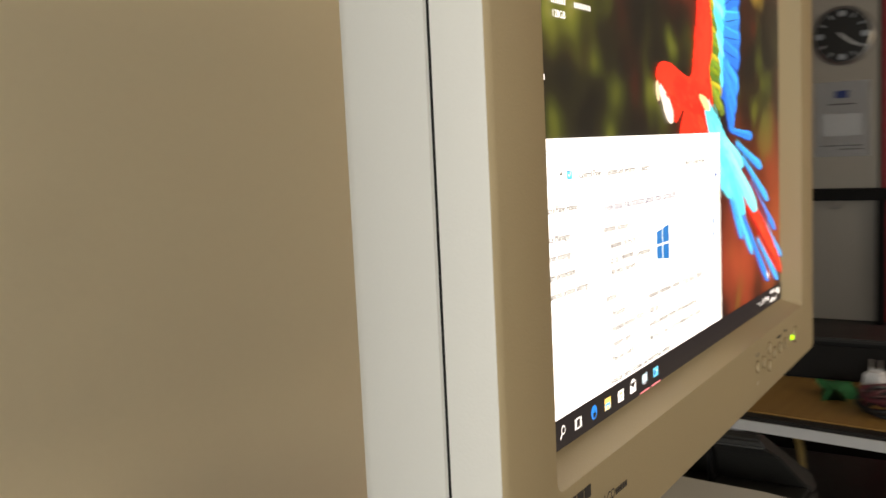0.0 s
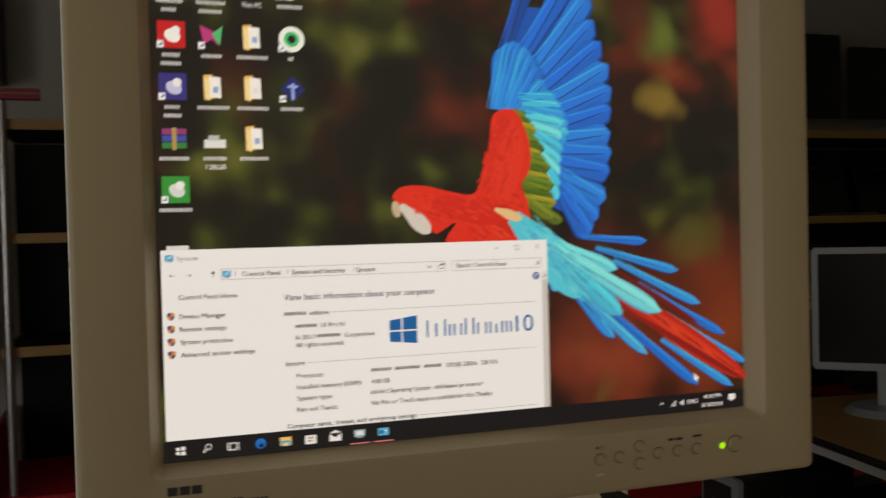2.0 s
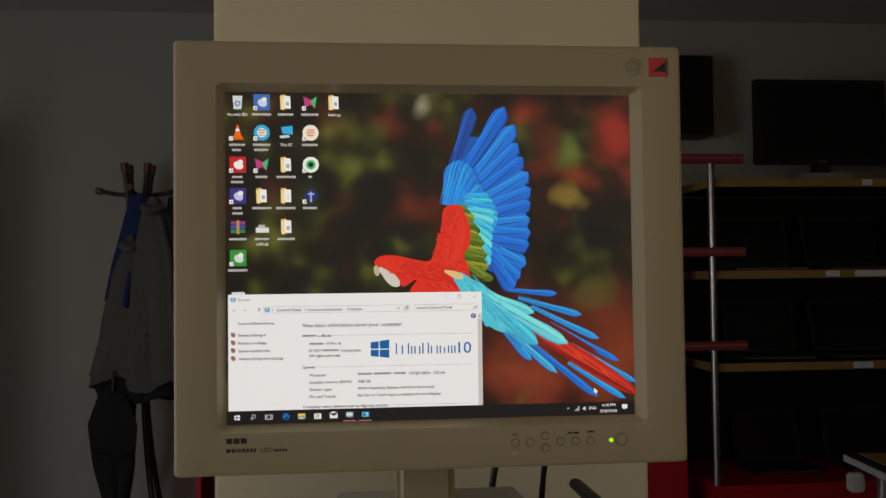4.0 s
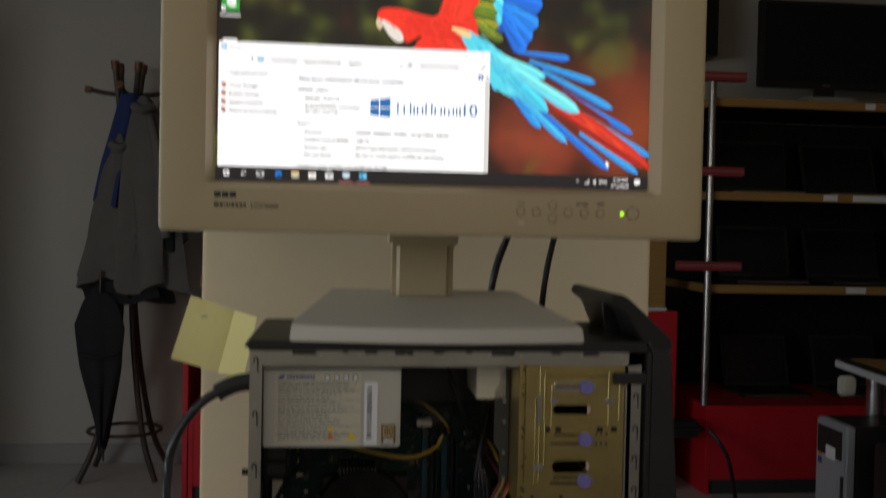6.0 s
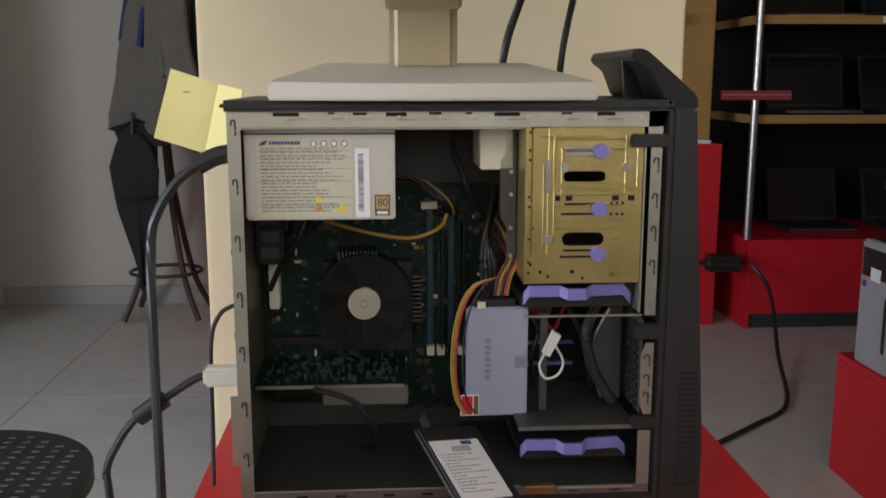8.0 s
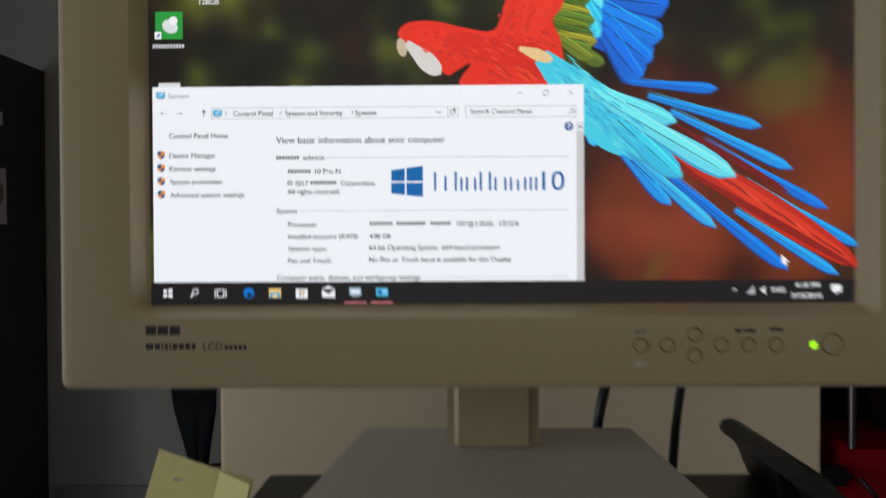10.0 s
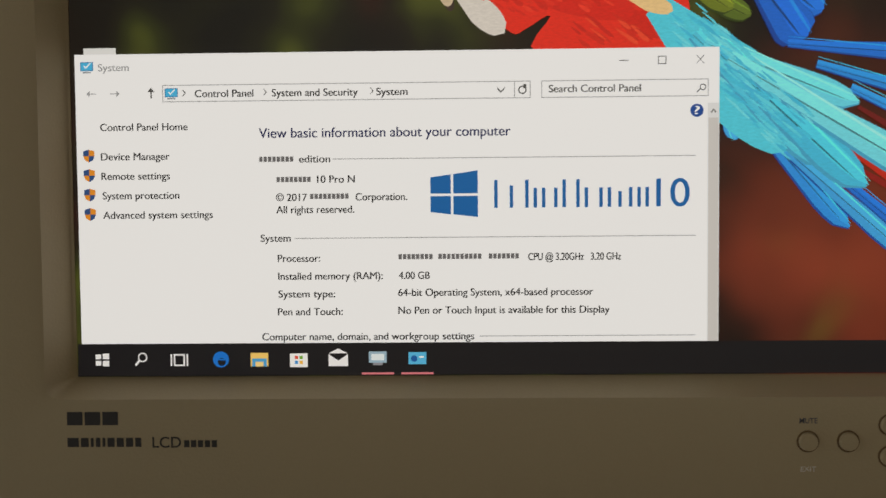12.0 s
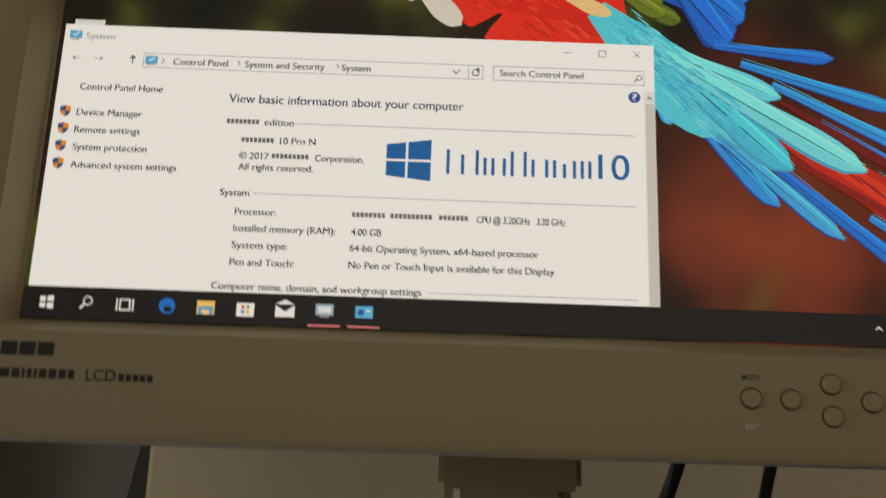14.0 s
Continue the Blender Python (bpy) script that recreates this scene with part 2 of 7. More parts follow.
def part(name, bm, material, parent, label="", world=True, smooth=True):
    """Links a bmesh as one mesh under a thing or a part. world: its points are given in the room's metres."""
    root = parent
    while root.parent:
        root = root.parent
    if world:
        turn = root.matrix_basis.inverted()
        bmesh.ops.transform(bm, matrix=turn, verts=bm.verts[:])
    ob = new(name, mesh_of(name, bm, material, smooth))
    ob.parent = parent
    if label:
        ob["label"] = label
    return ob


def structure(name, bm, material, label, category):
    return tagged(new(name, mesh_of(name, bm, material)), label, category, kind="structure")


def holed(x0, x1, z0, z1, hx0, hx1, hz0, hz1, y0, y1, axis="y"):
    """A wall with one opening through it."""
    bm = bmesh.new()
    for a, b, c, d in ((x0, hx0, z0, z1), (hx1, x1, z0, z1), (hx0, hx1, z0, hz0), (hx0, hx1, hz1, z1)):
        if axis == "y":
            box(bm, a, b, y0, y1, c, d)
        else:
            box(bm, y0, y1, a, b, c, d)
    return bm


# ---- the room ----
structure("floor", boxed(-3.55, 4.8, -1.9, 4.3, FLOOR - 0.1, FLOOR), M_FLOOR, "grey vinyl floor with scuffs and dull shine", "floor")
structure("ceiling", boxed(-3.55, 4.8, -1.9, 4.3, CEIL, CEIL + 0.1), M_CEIL, "plain pale grey ceiling in shade", "ceiling")
structure("wall_north", boxed(-3.35, 4.6, 4.0, 4.25, FLOOR, CEIL), M_WALL, "plain pale painted wall in dim light", "wall")
structure("wall_east", boxed(4.6, 4.78, -1.7, 4.25, FLOOR, CEIL), M_WALL, "plain pale painted wall", "wall")
structure("wall_west", holed(-1.7, 4.25, FLOOR, CEIL, -1.62, 0.62, 0.58, 2.12, -3.5, -3.35, "x"), M_WALL, "pale painted wall with a window opening", "wall")
structure("wall_south", holed(-3.5, 4.78, FLOOR, CEIL, -0.65, 1.85, 1.2, 2.3, -1.88, -1.7), M_WALL, "pale painted wall with a window opening", "wall")
bm = boxed(-2.02, 1.3, 3.982, 3.999, FLOOR, 0.07, b=0.004)
structure("baseboard", bm, M_SKIRT, "grey skirting board along the wall", "baseboard")
structure("pillar", boxed(-0.275, 0.357, 0.44, 0.86, FLOOR, CEIL, b=0.004), M_PILLAR, "cream painted square pillar behind the monitor", "pillar")
structure("pillar_east", boxed(3.62, 3.92, 0.387, 0.725, FLOOR, CEIL, b=0.004), M_WALL, "pale painted pillar carrying the wall clock", "pillar")

door = thing("door_1", "dark door standing open against the dim back wall", "door", (-2.06, 3.55, FLOOR))
tagged(door, kind="structure")
part("leaf", boxed(-2.09, -2.045, 3.05, 3.98, FLOOR + 0.01, 2.12, b=0.004), M_DOOR, door)
part("sign", boxed(-2.0448, -2.043, 3.42, 3.58, 1.36, 1.61), M_PAPER, door, "white paper sign with a grey ring")
part("sign_print", rod((-2.0432, 3.5, 1.50), (-2.0424, 3.5, 1.50), 0.055), M_SKIRT, door)
part("lock", boxed(-2.0448, -2.035, 3.44, 3.54, 1.80, 1.86, b=0.004), M_PAPER, door)

# ---- the red desk ----
desk = thing("desk", "red laminate desk top carrying the open computer", "desk", (0.05, 0.0, FLOOR))
part("desktop", boxed(-0.216, 0.312, -0.32, 0.438, DESK - 0.03, DESK, b=0.003), M_RED, desk)
for x in (-0.19, 0.287):
    for y in (-0.29, 0.40):
        part("leg", rod((x, y, FLOOR), (x, y, DESK - 0.03), 0.02), M_CHROME, desk, "round chrome leg")

# ---- the monitor ----
ZC, K = 1.415, 0.0003117
monitor = thing("lcd_monitor", "old beige flat monitor standing on the computer, showing a desktop", "monitor", (0.005, 0.09, 1.115))


def frame_loft(rects):
    """A frame from nested rectangles (x0, x1, z0, z1, y, corner radius, chin), each ring joined to the next; the chin pushes the bottom rail forward."""
    bm = bmesh.new()
    rings = []
    for x0, x1, z0, z1, y, r, chin in rects:
        ring = []
        for cx, cz, a0 in ((x1 - r, z1 - r, 0), (x0 + r, z1 - r, 90), (x0 + r, z0 + r, 180), (x1 - r, z0 + r, 270)):
            for k in range(5):
                a = radians(a0 + 22.5 * k)
                ring.append(bm.verts.new((cx + r * math.cos(a), y - (chin if a0 >= 180 else 0), cz + r * math.sin(a))))
        rings.append(ring)
    for a, b in zip(rings, rings[1:]):
        for i in range(len(a)):
            j = (i + 1) % len(a)
            bm.faces.new((a[i], a[j], b[j], b[i]))
    return bm, rings


X0, X1, Z0, Z1 = -0.2465, 0.2490, 1.209, 1.6215
bezel_bm, _ = frame_loft([
    (X0 + 0.0004, X1 - 0.0004, Z0 + 0.0004, Z1 - 0.0004, -0.0128, 0.005, 0), (X0 + 0.0012, X1 - 0.0012, Z0 + 0.0012, Z1 - 0.0012, -0.0136, 0.005, 0),
    (X0 + 0.004, X1 - 0.004, Z0 + 0.004, Z1 - 0.004, -0.0142, 0.006, 0), (-0.2095, 0.2115, 1.2460, 1.5838, -0.0142, 0.006, 0), (-0.2068, 0.2088, 1.2488, 1.5810, -0.0136, 0.005, 0),
    (-0.2012, 0.2014, 1.2542, 1.5760, -0.0006, 0.001, 0), (-0.2003, 0.2003, 1.2548, 1.5752, 0.0002, 0.001, 0), (-0.2003, 0.2003, 1.2548, 1.5752, 0.004, 0.001, 0)])
bezel = part("bezel", bezel_bm, M_BEIGE_SHADED, monitor, "beige plastic front frame with shade in its colour")
# rim and back are the front's plastic, paler to carry the side window's light
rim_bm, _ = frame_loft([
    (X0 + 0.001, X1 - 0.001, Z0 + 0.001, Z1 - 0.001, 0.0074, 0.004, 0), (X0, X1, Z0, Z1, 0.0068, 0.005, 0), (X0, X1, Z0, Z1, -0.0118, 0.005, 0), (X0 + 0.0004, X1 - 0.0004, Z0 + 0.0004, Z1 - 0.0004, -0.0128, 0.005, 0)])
part("bezel_rim", rim_bm, M_BEIGE_LIT, bezel, "pale beige side of the front frame with window light in its colour")
back_bm, rings = frame_loft([
    (X0 + 0.001, X1 - 0.001, Z0 + 0.001, Z1 - 0.001, 0.0086, 0.004, 0), (X0, X1, Z0, Z1, 0.0092, 0.005, 0), (X0 + 0.002, X1 - 0.002, Z0 + 0.002, Z1 - 0.002, 0.042, 0.012, 0), (X0 + 0.008, X1 - 0.008, Z0 + 0.008, Z1 - 0.008, 0.050, 0.016, 0),
    (X0 + 0.12, X1 - 0.12, Z0 + 0.05, Z1 - 0.06, 0.062, 0.02, 0), (X0 + 0.13, X1 - 0.13, Z0 + 0.07, Z1 - 0.08, 0.13, 0.02, 0)])
back_bm.faces.new(rings[-1])
part("back_cover", back_bm, M_BEIGE_LIT, monitor, "pale beige plastic rear housing with window light in its colour")
seam_bm, _ = frame_loft([(X0 + 0.0015, X1 - 0.0015, Z0 + 0.0015, Z1 - 0.0015, 0.006, 0.004, 0), (X0 + 0.0015, X1 - 0.0015, Z0 + 0.0015, Z1 - 0.0015, 0.010, 0.004, 0)])
part("seam", seam_bm, M_SEAM, monitor, "dark gap between the housing halves")

# the stand: neck and sloping foot
neck = part("neck", boxed(-0.032, 0.034, 0.132, 0.178, 1.135, 1.32, b=0.008, seg=3), M_BEIGE_SHADED, monitor)
part("collar", boxed(-0.0355, 0.0375, 0.126, 0.18, 1.196, 1.24, b=0.003), M_BEIGE_SHADED, neck)
foot = bmesh.new()
low, high = [], []
outline = [(0.110, 0.182), (-0.098, 0.182), (-0.131, -0.005), (-0.1305, -0.026)]
outline += [(-0.1305 + 0.267 * k / 10, -0.026 - 0.016 * math.sin(math.pi * k / 10)) for k in range(1, 10)]
outline += [(0.1365, -0.026), (0.137, -0.005)]
for x, y in outline:
    low.append(foot.verts.new((x, y, 1.1135)))
    high.append(foot.verts.new((x * 0.985, y * 0.99 + 0.001, 1.1275 + 0.019 * (y + 0.03) / 0.212)))
foot.faces.new(low[::-1])
foot.faces.new(high)
for i in range(len(low)):
    j = (i + 1) % len(low)
    foot.faces.new((low[i], low[j], high[j], high[i]))
bmesh.ops.recalc_face_normals(foot, faces=foot.faces[:])
bevel(foot, 0.0016, 2)
part("foot", foot, M_BASE, monitor, "flat grey-beige foot with a bowed front edge")


# the display: a lit desktop of flat shapes
def S(px, py, layer=0):
    return Vector(((px - 640) * K, -0.0002 - 0.00012 * layer, ZC + (512 - py) * K))


def wallpaper():
    m = bpy.data.materials.new("blurred_foliage_picture")
    m.use_nodes = True
    n, l = m.node_tree.nodes, m.node_tree.links
    p = n["Principled BSDF"]
    p.inputs["Base Color"].default_value, p.inputs["Roughness"].default_value = (0.01, 0.01, 0.01, 1), 0.45
    co = n.new("ShaderNodeTexCoord")

    def noise_ramp(scale, offset, stops):
        mp, tx, rp = n.new("ShaderNodeMapping"), n.new("ShaderNodeTexNoise"), n.new("ShaderNodeValToRGB")
        mp.inputs["Location"].default_value = offset
        tx.inputs["Scale"].default_value, tx.inputs["Detail"].default_value, tx.inputs["Roughness"].default_value = scale, 1.2, 0.4
        l.new(co.outputs["Object"], mp.inputs["Vector"])
        l.new(mp.outputs[0], tx.inputs["Vector"])
        l.new(tx.outputs["Fac"], rp.inputs["Fac"])
        while len(rp.color_ramp.elements) < len(stops):
            rp.color_ramp.elements.new(0.5)
        for e, (pos, c) in zip(rp.color_ramp.elements, stops):
            e.position, e.color = pos, (*c, 1)
        return rp.outputs["Color"]

    green = noise_ramp(30, (0.3, 0, 0.1), [(0.40, srgb(12, 11, 7)), (0.52, srgb(23, 22, 10)), (0.61, srgb(42, 46, 15)), (0.71, srgb(76, 82, 28)), (0.82, srgb(118, 116, 58))])
    red = noise_ramp(24, (4.1, 0, 2.3), [(0.38, srgb(22, 13, 8)), (0.54, srgb(54, 22, 12)), (0.68, srgb(120, 42, 24)), (0.80, srgb(156, 66, 46))])
    pick = noise_ramp(13, (1.7, 0, 0.9), [(0.40, (0, 0, 0)), (0.56, (1, 1, 1))])
    # the reddish quarter to the lower right of the picture
    sep = n.new("ShaderNodeSeparateXYZ")
    l.new(co.outputs["Object"], sep.inputs[0])
    mr = n.new("ShaderNodeMapRange")
    mr.inputs["From Min"].default_value, mr.inputs["From Max"].default_value = -0.15, 0.25
    mr.inputs["To Min"].default_value, mr.inputs["To Max"].default_value = 0.15, 1.0
    l.new(sep.outputs[0], mr.inputs["Value"])
    mul = n.new("ShaderNodeMath")
    mul.operation = "MULTIPLY"
    l.new(pick, mul.inputs[0])
    l.new(mr.outputs[0], mul.inputs[1])
    mx = n.new("ShaderNodeMix")
    mx.data_type = "RGBA"
    l.new(mul.outputs[0], mx.inputs["Factor"])
    l.new(green, mx.inputs["A"])
    l.new(red, mx.inputs["B"])
    colour = mx.outputs["Result"]
    wob = n.new("ShaderNodeTexNoise")
    wob.inputs["Scale"].default_value, wob.inputs["Detail"].default_value = 26, 1.0
    l.new(co.outputs["Object"], wob.inputs["Vector"])
    for px, py, size, c, full in ((1229, 114, 130, (150, 44, 34), 0.85), (1096, 170, 75, (104, 118, 48), 0.75), (1084, 330, 52, (140, 116, 48), 0.7), (1012, 150, 70, (78, 28, 20), 0.7),
                                  (607, 40, 50, (168, 168, 138), 0.7), (1200, 790, 230, (122, 48, 24), 0.85), (1060, 860, 170, (112, 42, 20), 0.8), (1144, 640, 80, (78, 92, 38), 0.6), (1010, 800, 300, (84, 31, 14), 0.8), (915, 900, 170, (146, 60, 38), 0.85), (1210, 900, 150, (128, 54, 24), 0.8), (470, 120, 80, (70, 82, 34), 0.6), (250, 330, 90, (58, 70, 28), 0.5)):
        dist, add, mr2, mix2 = n.new("ShaderNodeVectorMath"), n.new("ShaderNodeMath"), n.new("ShaderNodeMapRange"), n.new("ShaderNodeMix")
        dist.operation, add.operation, mr2.interpolation_type, mix2.data_type = "DISTANCE", "MULTIPLY_ADD", "SMOOTHSTEP", "RGBA"
        dist.inputs[1].default_value = S(px, py) - monitor.location
        add.inputs[1].default_value = 0.05
        mr2.inputs["From Min"].default_value, mr2.inputs["From Max"].default_value = 0.025, 0.025 + size * K
        mr2.inputs["To Min"].default_value, mr2.inputs["To Max"].default_value = full, 0.0
        mix2.inputs["B"].default_value = (*srgb(*c), 1)
        l.new(co.outputs["Object"], dist.inputs[0])
        l.new(wob.outputs["Fac"], add.inputs[0])
        l.new(dist.outputs["Value"], add.inputs[2])
        l.new(add.outputs[0], mr2.inputs["Value"])
        l.new(mr2.outputs[0], mix2.inputs["Factor"])
        l.new(colour, mix2.inputs["A"])
        colour = mix2.outputs["Result"]
    l.new(colour, p.inputs["Emission Color"])
    p.inputs["Emission Strength"].default_value = SCREEN_GAIN
    return m


screen = part("screen", boxed(-0.2, 0.2, 0.0, 0.004, 1.2550, 1.5750), wallpaper(), monitor, "lit display with a blurred dark foliage picture")


class Flat:
    """Flat shapes of the display, gathered into one picture element."""

    def __init__(self, name, label="", streaked=False):
        self.name, self.label, self.bm, self.mats, self.streaked = name, label, bmesh.new(), [], streaked

    def slot(self, colour):
        m = lit(*colour, self.streaked)
        if m not in self.mats:
            self.mats.append(m)
        return self.mats.index(m)

    def poly(self, pts, colour, layer=1):
        f = self.bm.faces.new([self.bm.verts.new(S(x, y, layer)) for x, y in pts])
        f.material_index = self.slot(colour)

    def rect(self, x0, y0, x1, y1, colour, layer=1):
        self.poly([(x0, y0), (x1, y0), (x1, y1), (x0, y1)], colour, layer)

    def disc(self, x, y, r, colour, layer=1, ry=None, turn=0, n=20):
        c, s = math.cos(radians(turn)), math.sin(radians(turn))
        ry = ry or r
        self.poly([(x + r * math.cos(6.2832 * k / n) * c - ry * math.sin(6.2832 * k / n) * s, y + r * math.cos(6.2832 * k / n) * s + ry * math.sin(6.2832 * k / n) * c) for k in range(n)], colour, layer)

    def leaf(self, x0, y0, x1, y1, w, colour, layer=1, fat=0.75, blunt=0.35):
        """A tapered blade from a root to a tip, widest at fat of its length."""
        dx, dy = x1 - x0, y1 - y0
        d = math.hypot(dx, dy)
        ux, uy = dx / d, dy / d
        half = []
        for k in range(13):
            u = k / 12
            h = w / 2 * (0.35 + 0.65 * u / fat) if u < fat else w / 2 * math.sqrt(max(0.0, 1 - ((u - fat) / (1 - fat)) ** (2 + blunt)))
            half.append((u, h))
        left = [(x0 + dx * u - uy * h, y0 + dy * u + ux * h) for u, h in half]
        right = [(x0 + dx * u + uy * h, y0 + dy * u - ux * h) for u, h in half[:-1]]
        self.poly(left + right[::-1], colour, layer)

    def done(self):
        bmesh.ops.remove_doubles(self.bm, verts=self.bm.verts[:], dist=1e-7)
        ob = part(self.name, self.bm, self.mats, screen, self.label, smooth=False)
        return ob


def words(body, x, y, width, cap, colour, layer=3, name="writing"):
    """Writing on the display: its left edge, the middle of its capitals, its width and the height of its capitals, in display dots."""
    data = bpy.data.curves.new(name, "FONT")
    data.body, data.size, data.offset = body, 1.0, 0.0
    tmp = bpy.data.objects.new(name, data)
    me = bpy.data.meshes.new_from_object(tmp)
    bpy.data.objects.remove(tmp)
    co = np.empty(len(me.vertices) * 3)
    me.vertices.foreach_get("co", co)
    co = co.reshape(-1, 3)
    w = co[:, 0].max() - co[:, 0].min()
    out = np.empty_like(co)
    out[:, 0] = (x - 640) * K + (co[:, 0] - co[:, 0].min()) * width * K / w
    out[:, 1] = -0.0002 - 0.00012 * layer
    out[:, 2] = ZC + (512 - y) * K + (co[:, 1] - 0.34) * cap / 0.69 * K
    out -= np.array(monitor.location)
    me.vertices.foreach_set("co", out.ravel())
    # each stroke is laid down twice, half a dot apart, to give it its weight
    twin, shift = bmesh.new(), Matrix.Translation((0.5 * K, -0.00003, 0.0))
    twin.from_mesh(me)
    me.transform(shift)
    twin.from_mesh(me)
    twin.to_mesh(me)
    twin.free()
    me.materials.append(lit(*colour))
    ob = new(name, me)
    ob.parent = screen
    return ob


def bars(flat, x, y, widths, height, colour, layer=3, gap=2.0, stroke=None):
    """Plain bars in the place of writing that is not spelled out. stroke: draw each as two thin uprights with a foot."""
    for w in widths:
        if w < 0:
            x += -w
            continue
        if stroke:
            flat.rect(x, y - height / 2, x + stroke, y + height / 2, colour, layer)
            if w > stroke * 2.2:
                flat.rect(x + w - stroke, y - height / 2, x + w, y + height / 2, colour, layer)
                flat.rect(x + stroke, y + height / 2 - stroke, x + w - stroke, y + height / 2, colour, layer)
        else:
            flat.rect(x, y - height / 2, x + w, y + height / 2, colour, layer)
        x += w + gap


# the coloured shapes of the wallpaper picture
RED1, BLUE1, BLUE2, BLUE3, TEAL, LEAFGREEN = (226, 44, 28), (14, 110, 212), (32, 142, 226), (10, 74, 160), (70, 202, 226), (92, 112, 26)


def A(u, v):
    return 402 + 0.7115 * u, 14 + 0.7115 * v


def shade(colour, k):
    return tuple(max(0, min(255, int(round(c * k / 4) * 4))) for c in colour)


def blade(root, tip, w, colour, layer, fat=0.75, blunt=0.35, vein=None):
    """A tapered blade: a dark under-edge, the body, a lighter upper half and a fine middle line."""
    if not vein:
        shape.leaf(*root, *tip, w, colour, layer, fat, blunt)
        return
    d = math.hypot(tip[0] - root[0], tip[1] - root[1])
    nx, ny = -(tip[1] - root[1]) / d * w, (tip[0] - root[0]) / d * w
    if nx * 0.3 + ny < 0:
        nx, ny = -nx, -ny
    shape.leaf(*root, *tip, w, vein, layer, fat, blunt)
    shape.leaf(root[0] - nx * 0.04, root[1] - ny * 0.04, tip[0] - nx * 0.05, tip[1] - ny * 0.05, w * 0.88, colour, layer + 0.008, fat, blunt)
    shape.leaf(root[0] - nx * 0.20, root[1] - ny * 0.20, tip[0] - nx * 0.12, tip[1] - ny * 0.12, w * 0.42, shade(colour, 1.12), layer + 0.016, fat, blunt)
    shape.leaf(root[0] - nx * 0.42, root[1] - ny * 0.42, tip[0] - nx * 0.22, tip[1] - ny * 0.22, w * 0.07, shade(colour, 1.45), layer + 0.022, 0.5, blunt)
    shape.leaf(*root, tip[0] - (tip[0] - root[0]) * 0.06, tip[1] - (tip[1] - root[1]) * 0.06, w * 0.05, shade(colour, 0.6), layer + 0.026, 0.5, blunt)


def strands(rng, count, place, along, length, w, colours, layer):
    """Fine soft strands scattered over a lobe; place(i) gives the root, along(p) the direction."""
    for i in range(count):
        x, y = place(i)
        ux, uy = along(x, y)
        k = length * rng.uniform(0.6, 1.3)
        shape.leaf(x, y, x + ux * k, y + uy * k, w * rng.uniform(0.6, 1.3), colours[rng.randrange(len(colours))], layer + 0.0004 * i, 0.5)


# the long outer fan, over one plain blue ground
TIPS = [(518, 42), (668, 38), (711, 120), (724, 203), (747, 268), (772, 338), (780, 408), (777, 470), (772, 545), (774, 605), (766, 662), (748, 748), (718, 808), (690, 852)]
shape = Flat("blue_ground", "plain deep blue ground under the blades of the wallpaper picture", True)
shape.poly([A(430, 480), A(432, 300), A(490, 170)] + [A(0.42 * (485 + 110 * i / 13) + 0.58 * u, 0.42 * (330 + 400 * i / 13) + 0.58 * v) for i, (u, v) in enumerate(TIPS) if i > 0] + [A(560, 760), A(480, 640)], (10, 84, 184), 0.9)
shape.done()
for i, (u, v) in enumerate(TIPS):
    k = i / 13
    root = (425 + 60 * min(1, i / 2) + 110 * k, 330 + 400 * k)
    shape = Flat("blue_blade", "broad plain blue blade in the wallpaper picture", True)
    blade(A(*root), A(u, v), 56 if i else 46, ((18, 72, 158), (14, 108, 214), (12, 100, 206), (18, 118, 222))[min(i, 1) + i % 3 if i else 0], 1 + i * 0.06, 0.8, 0.6, (8, 66, 156))
    shape.done()
for i in range(9):
    k = i / 8
    shape = Flat("blue_blade", "short plain blue blade in the wallpaper picture", True)
    blade(A(392 + 100 * k, 476 + 10 * k), A(424 + 150 * k, 292 + 148 * k * k - 40 * math.sin(3.14 * k)), 44, ((14, 112, 214), (22, 132, 226), (16, 120, 220))[i % 3], 2.1 + i * 0.04, 0.7, 0.5, (8, 78, 170))
    shape.done()
for i in range(8):
    k = i / 7
    shape = Flat("turquoise_blade", "plain turquoise blade in the wallpaper picture", True)
    blade(A(470 + 60 * k, 450 + 120 * k), A(588 + 40 * math.sin(3.14 * k), 440 + 190 * k), 40, ((30, 150, 228), (44, 170, 232), (24, 138, 226))[i % 3], 2.6 + i * 0.04, 0.7, 0.5, (14, 100, 190))
    shape.done()
for i in range(7):
    k = i / 6
    shape = Flat("turquoise_blade", "plain turquoise blade in the wallpaper picture", True)
    blade(A(480 + 40 * k, 500 + 130 * k), A(612 - 28 * k, 520 + 225 * k), 38, ((62, 188, 230), (86, 206, 232), (44, 170, 226))[i % 3], 3.0 + i * 0.04, 0.7, 0.5, (20, 124, 200))
    shape.done()
for i in range(16):
    k = i / 15
    shape = Flat("green_blade", "plain olive green blade in the wallpaper picture", True)
    blade(A(448 + 30 * k, 480 + 275 * k), A(486 + 82 * k + 20 * math.sin(3.14 * k) + 8 * (i % 3), 506 + 268 * k), 28, (LEAFGREEN, (62, 88, 24), (134, 132, 36), (84, 116, 36))[i % 4], 3.4 + i * 0.018, 0.6, 0.4, (46, 60, 16))
    shape.done()
shape = Flat("green_blade", "plain olive green blade in the wallpaper picture", True)
blade(A(505, 765), A(600, 812), 30, (84, 104, 34), 3.72, 0.6, 0.4, (46, 60, 16))
blade(A(480, 745), A(570, 800), 30, (104, 118, 34), 3.75, 0.6, 0.4, (46, 60, 16))
shape.done()
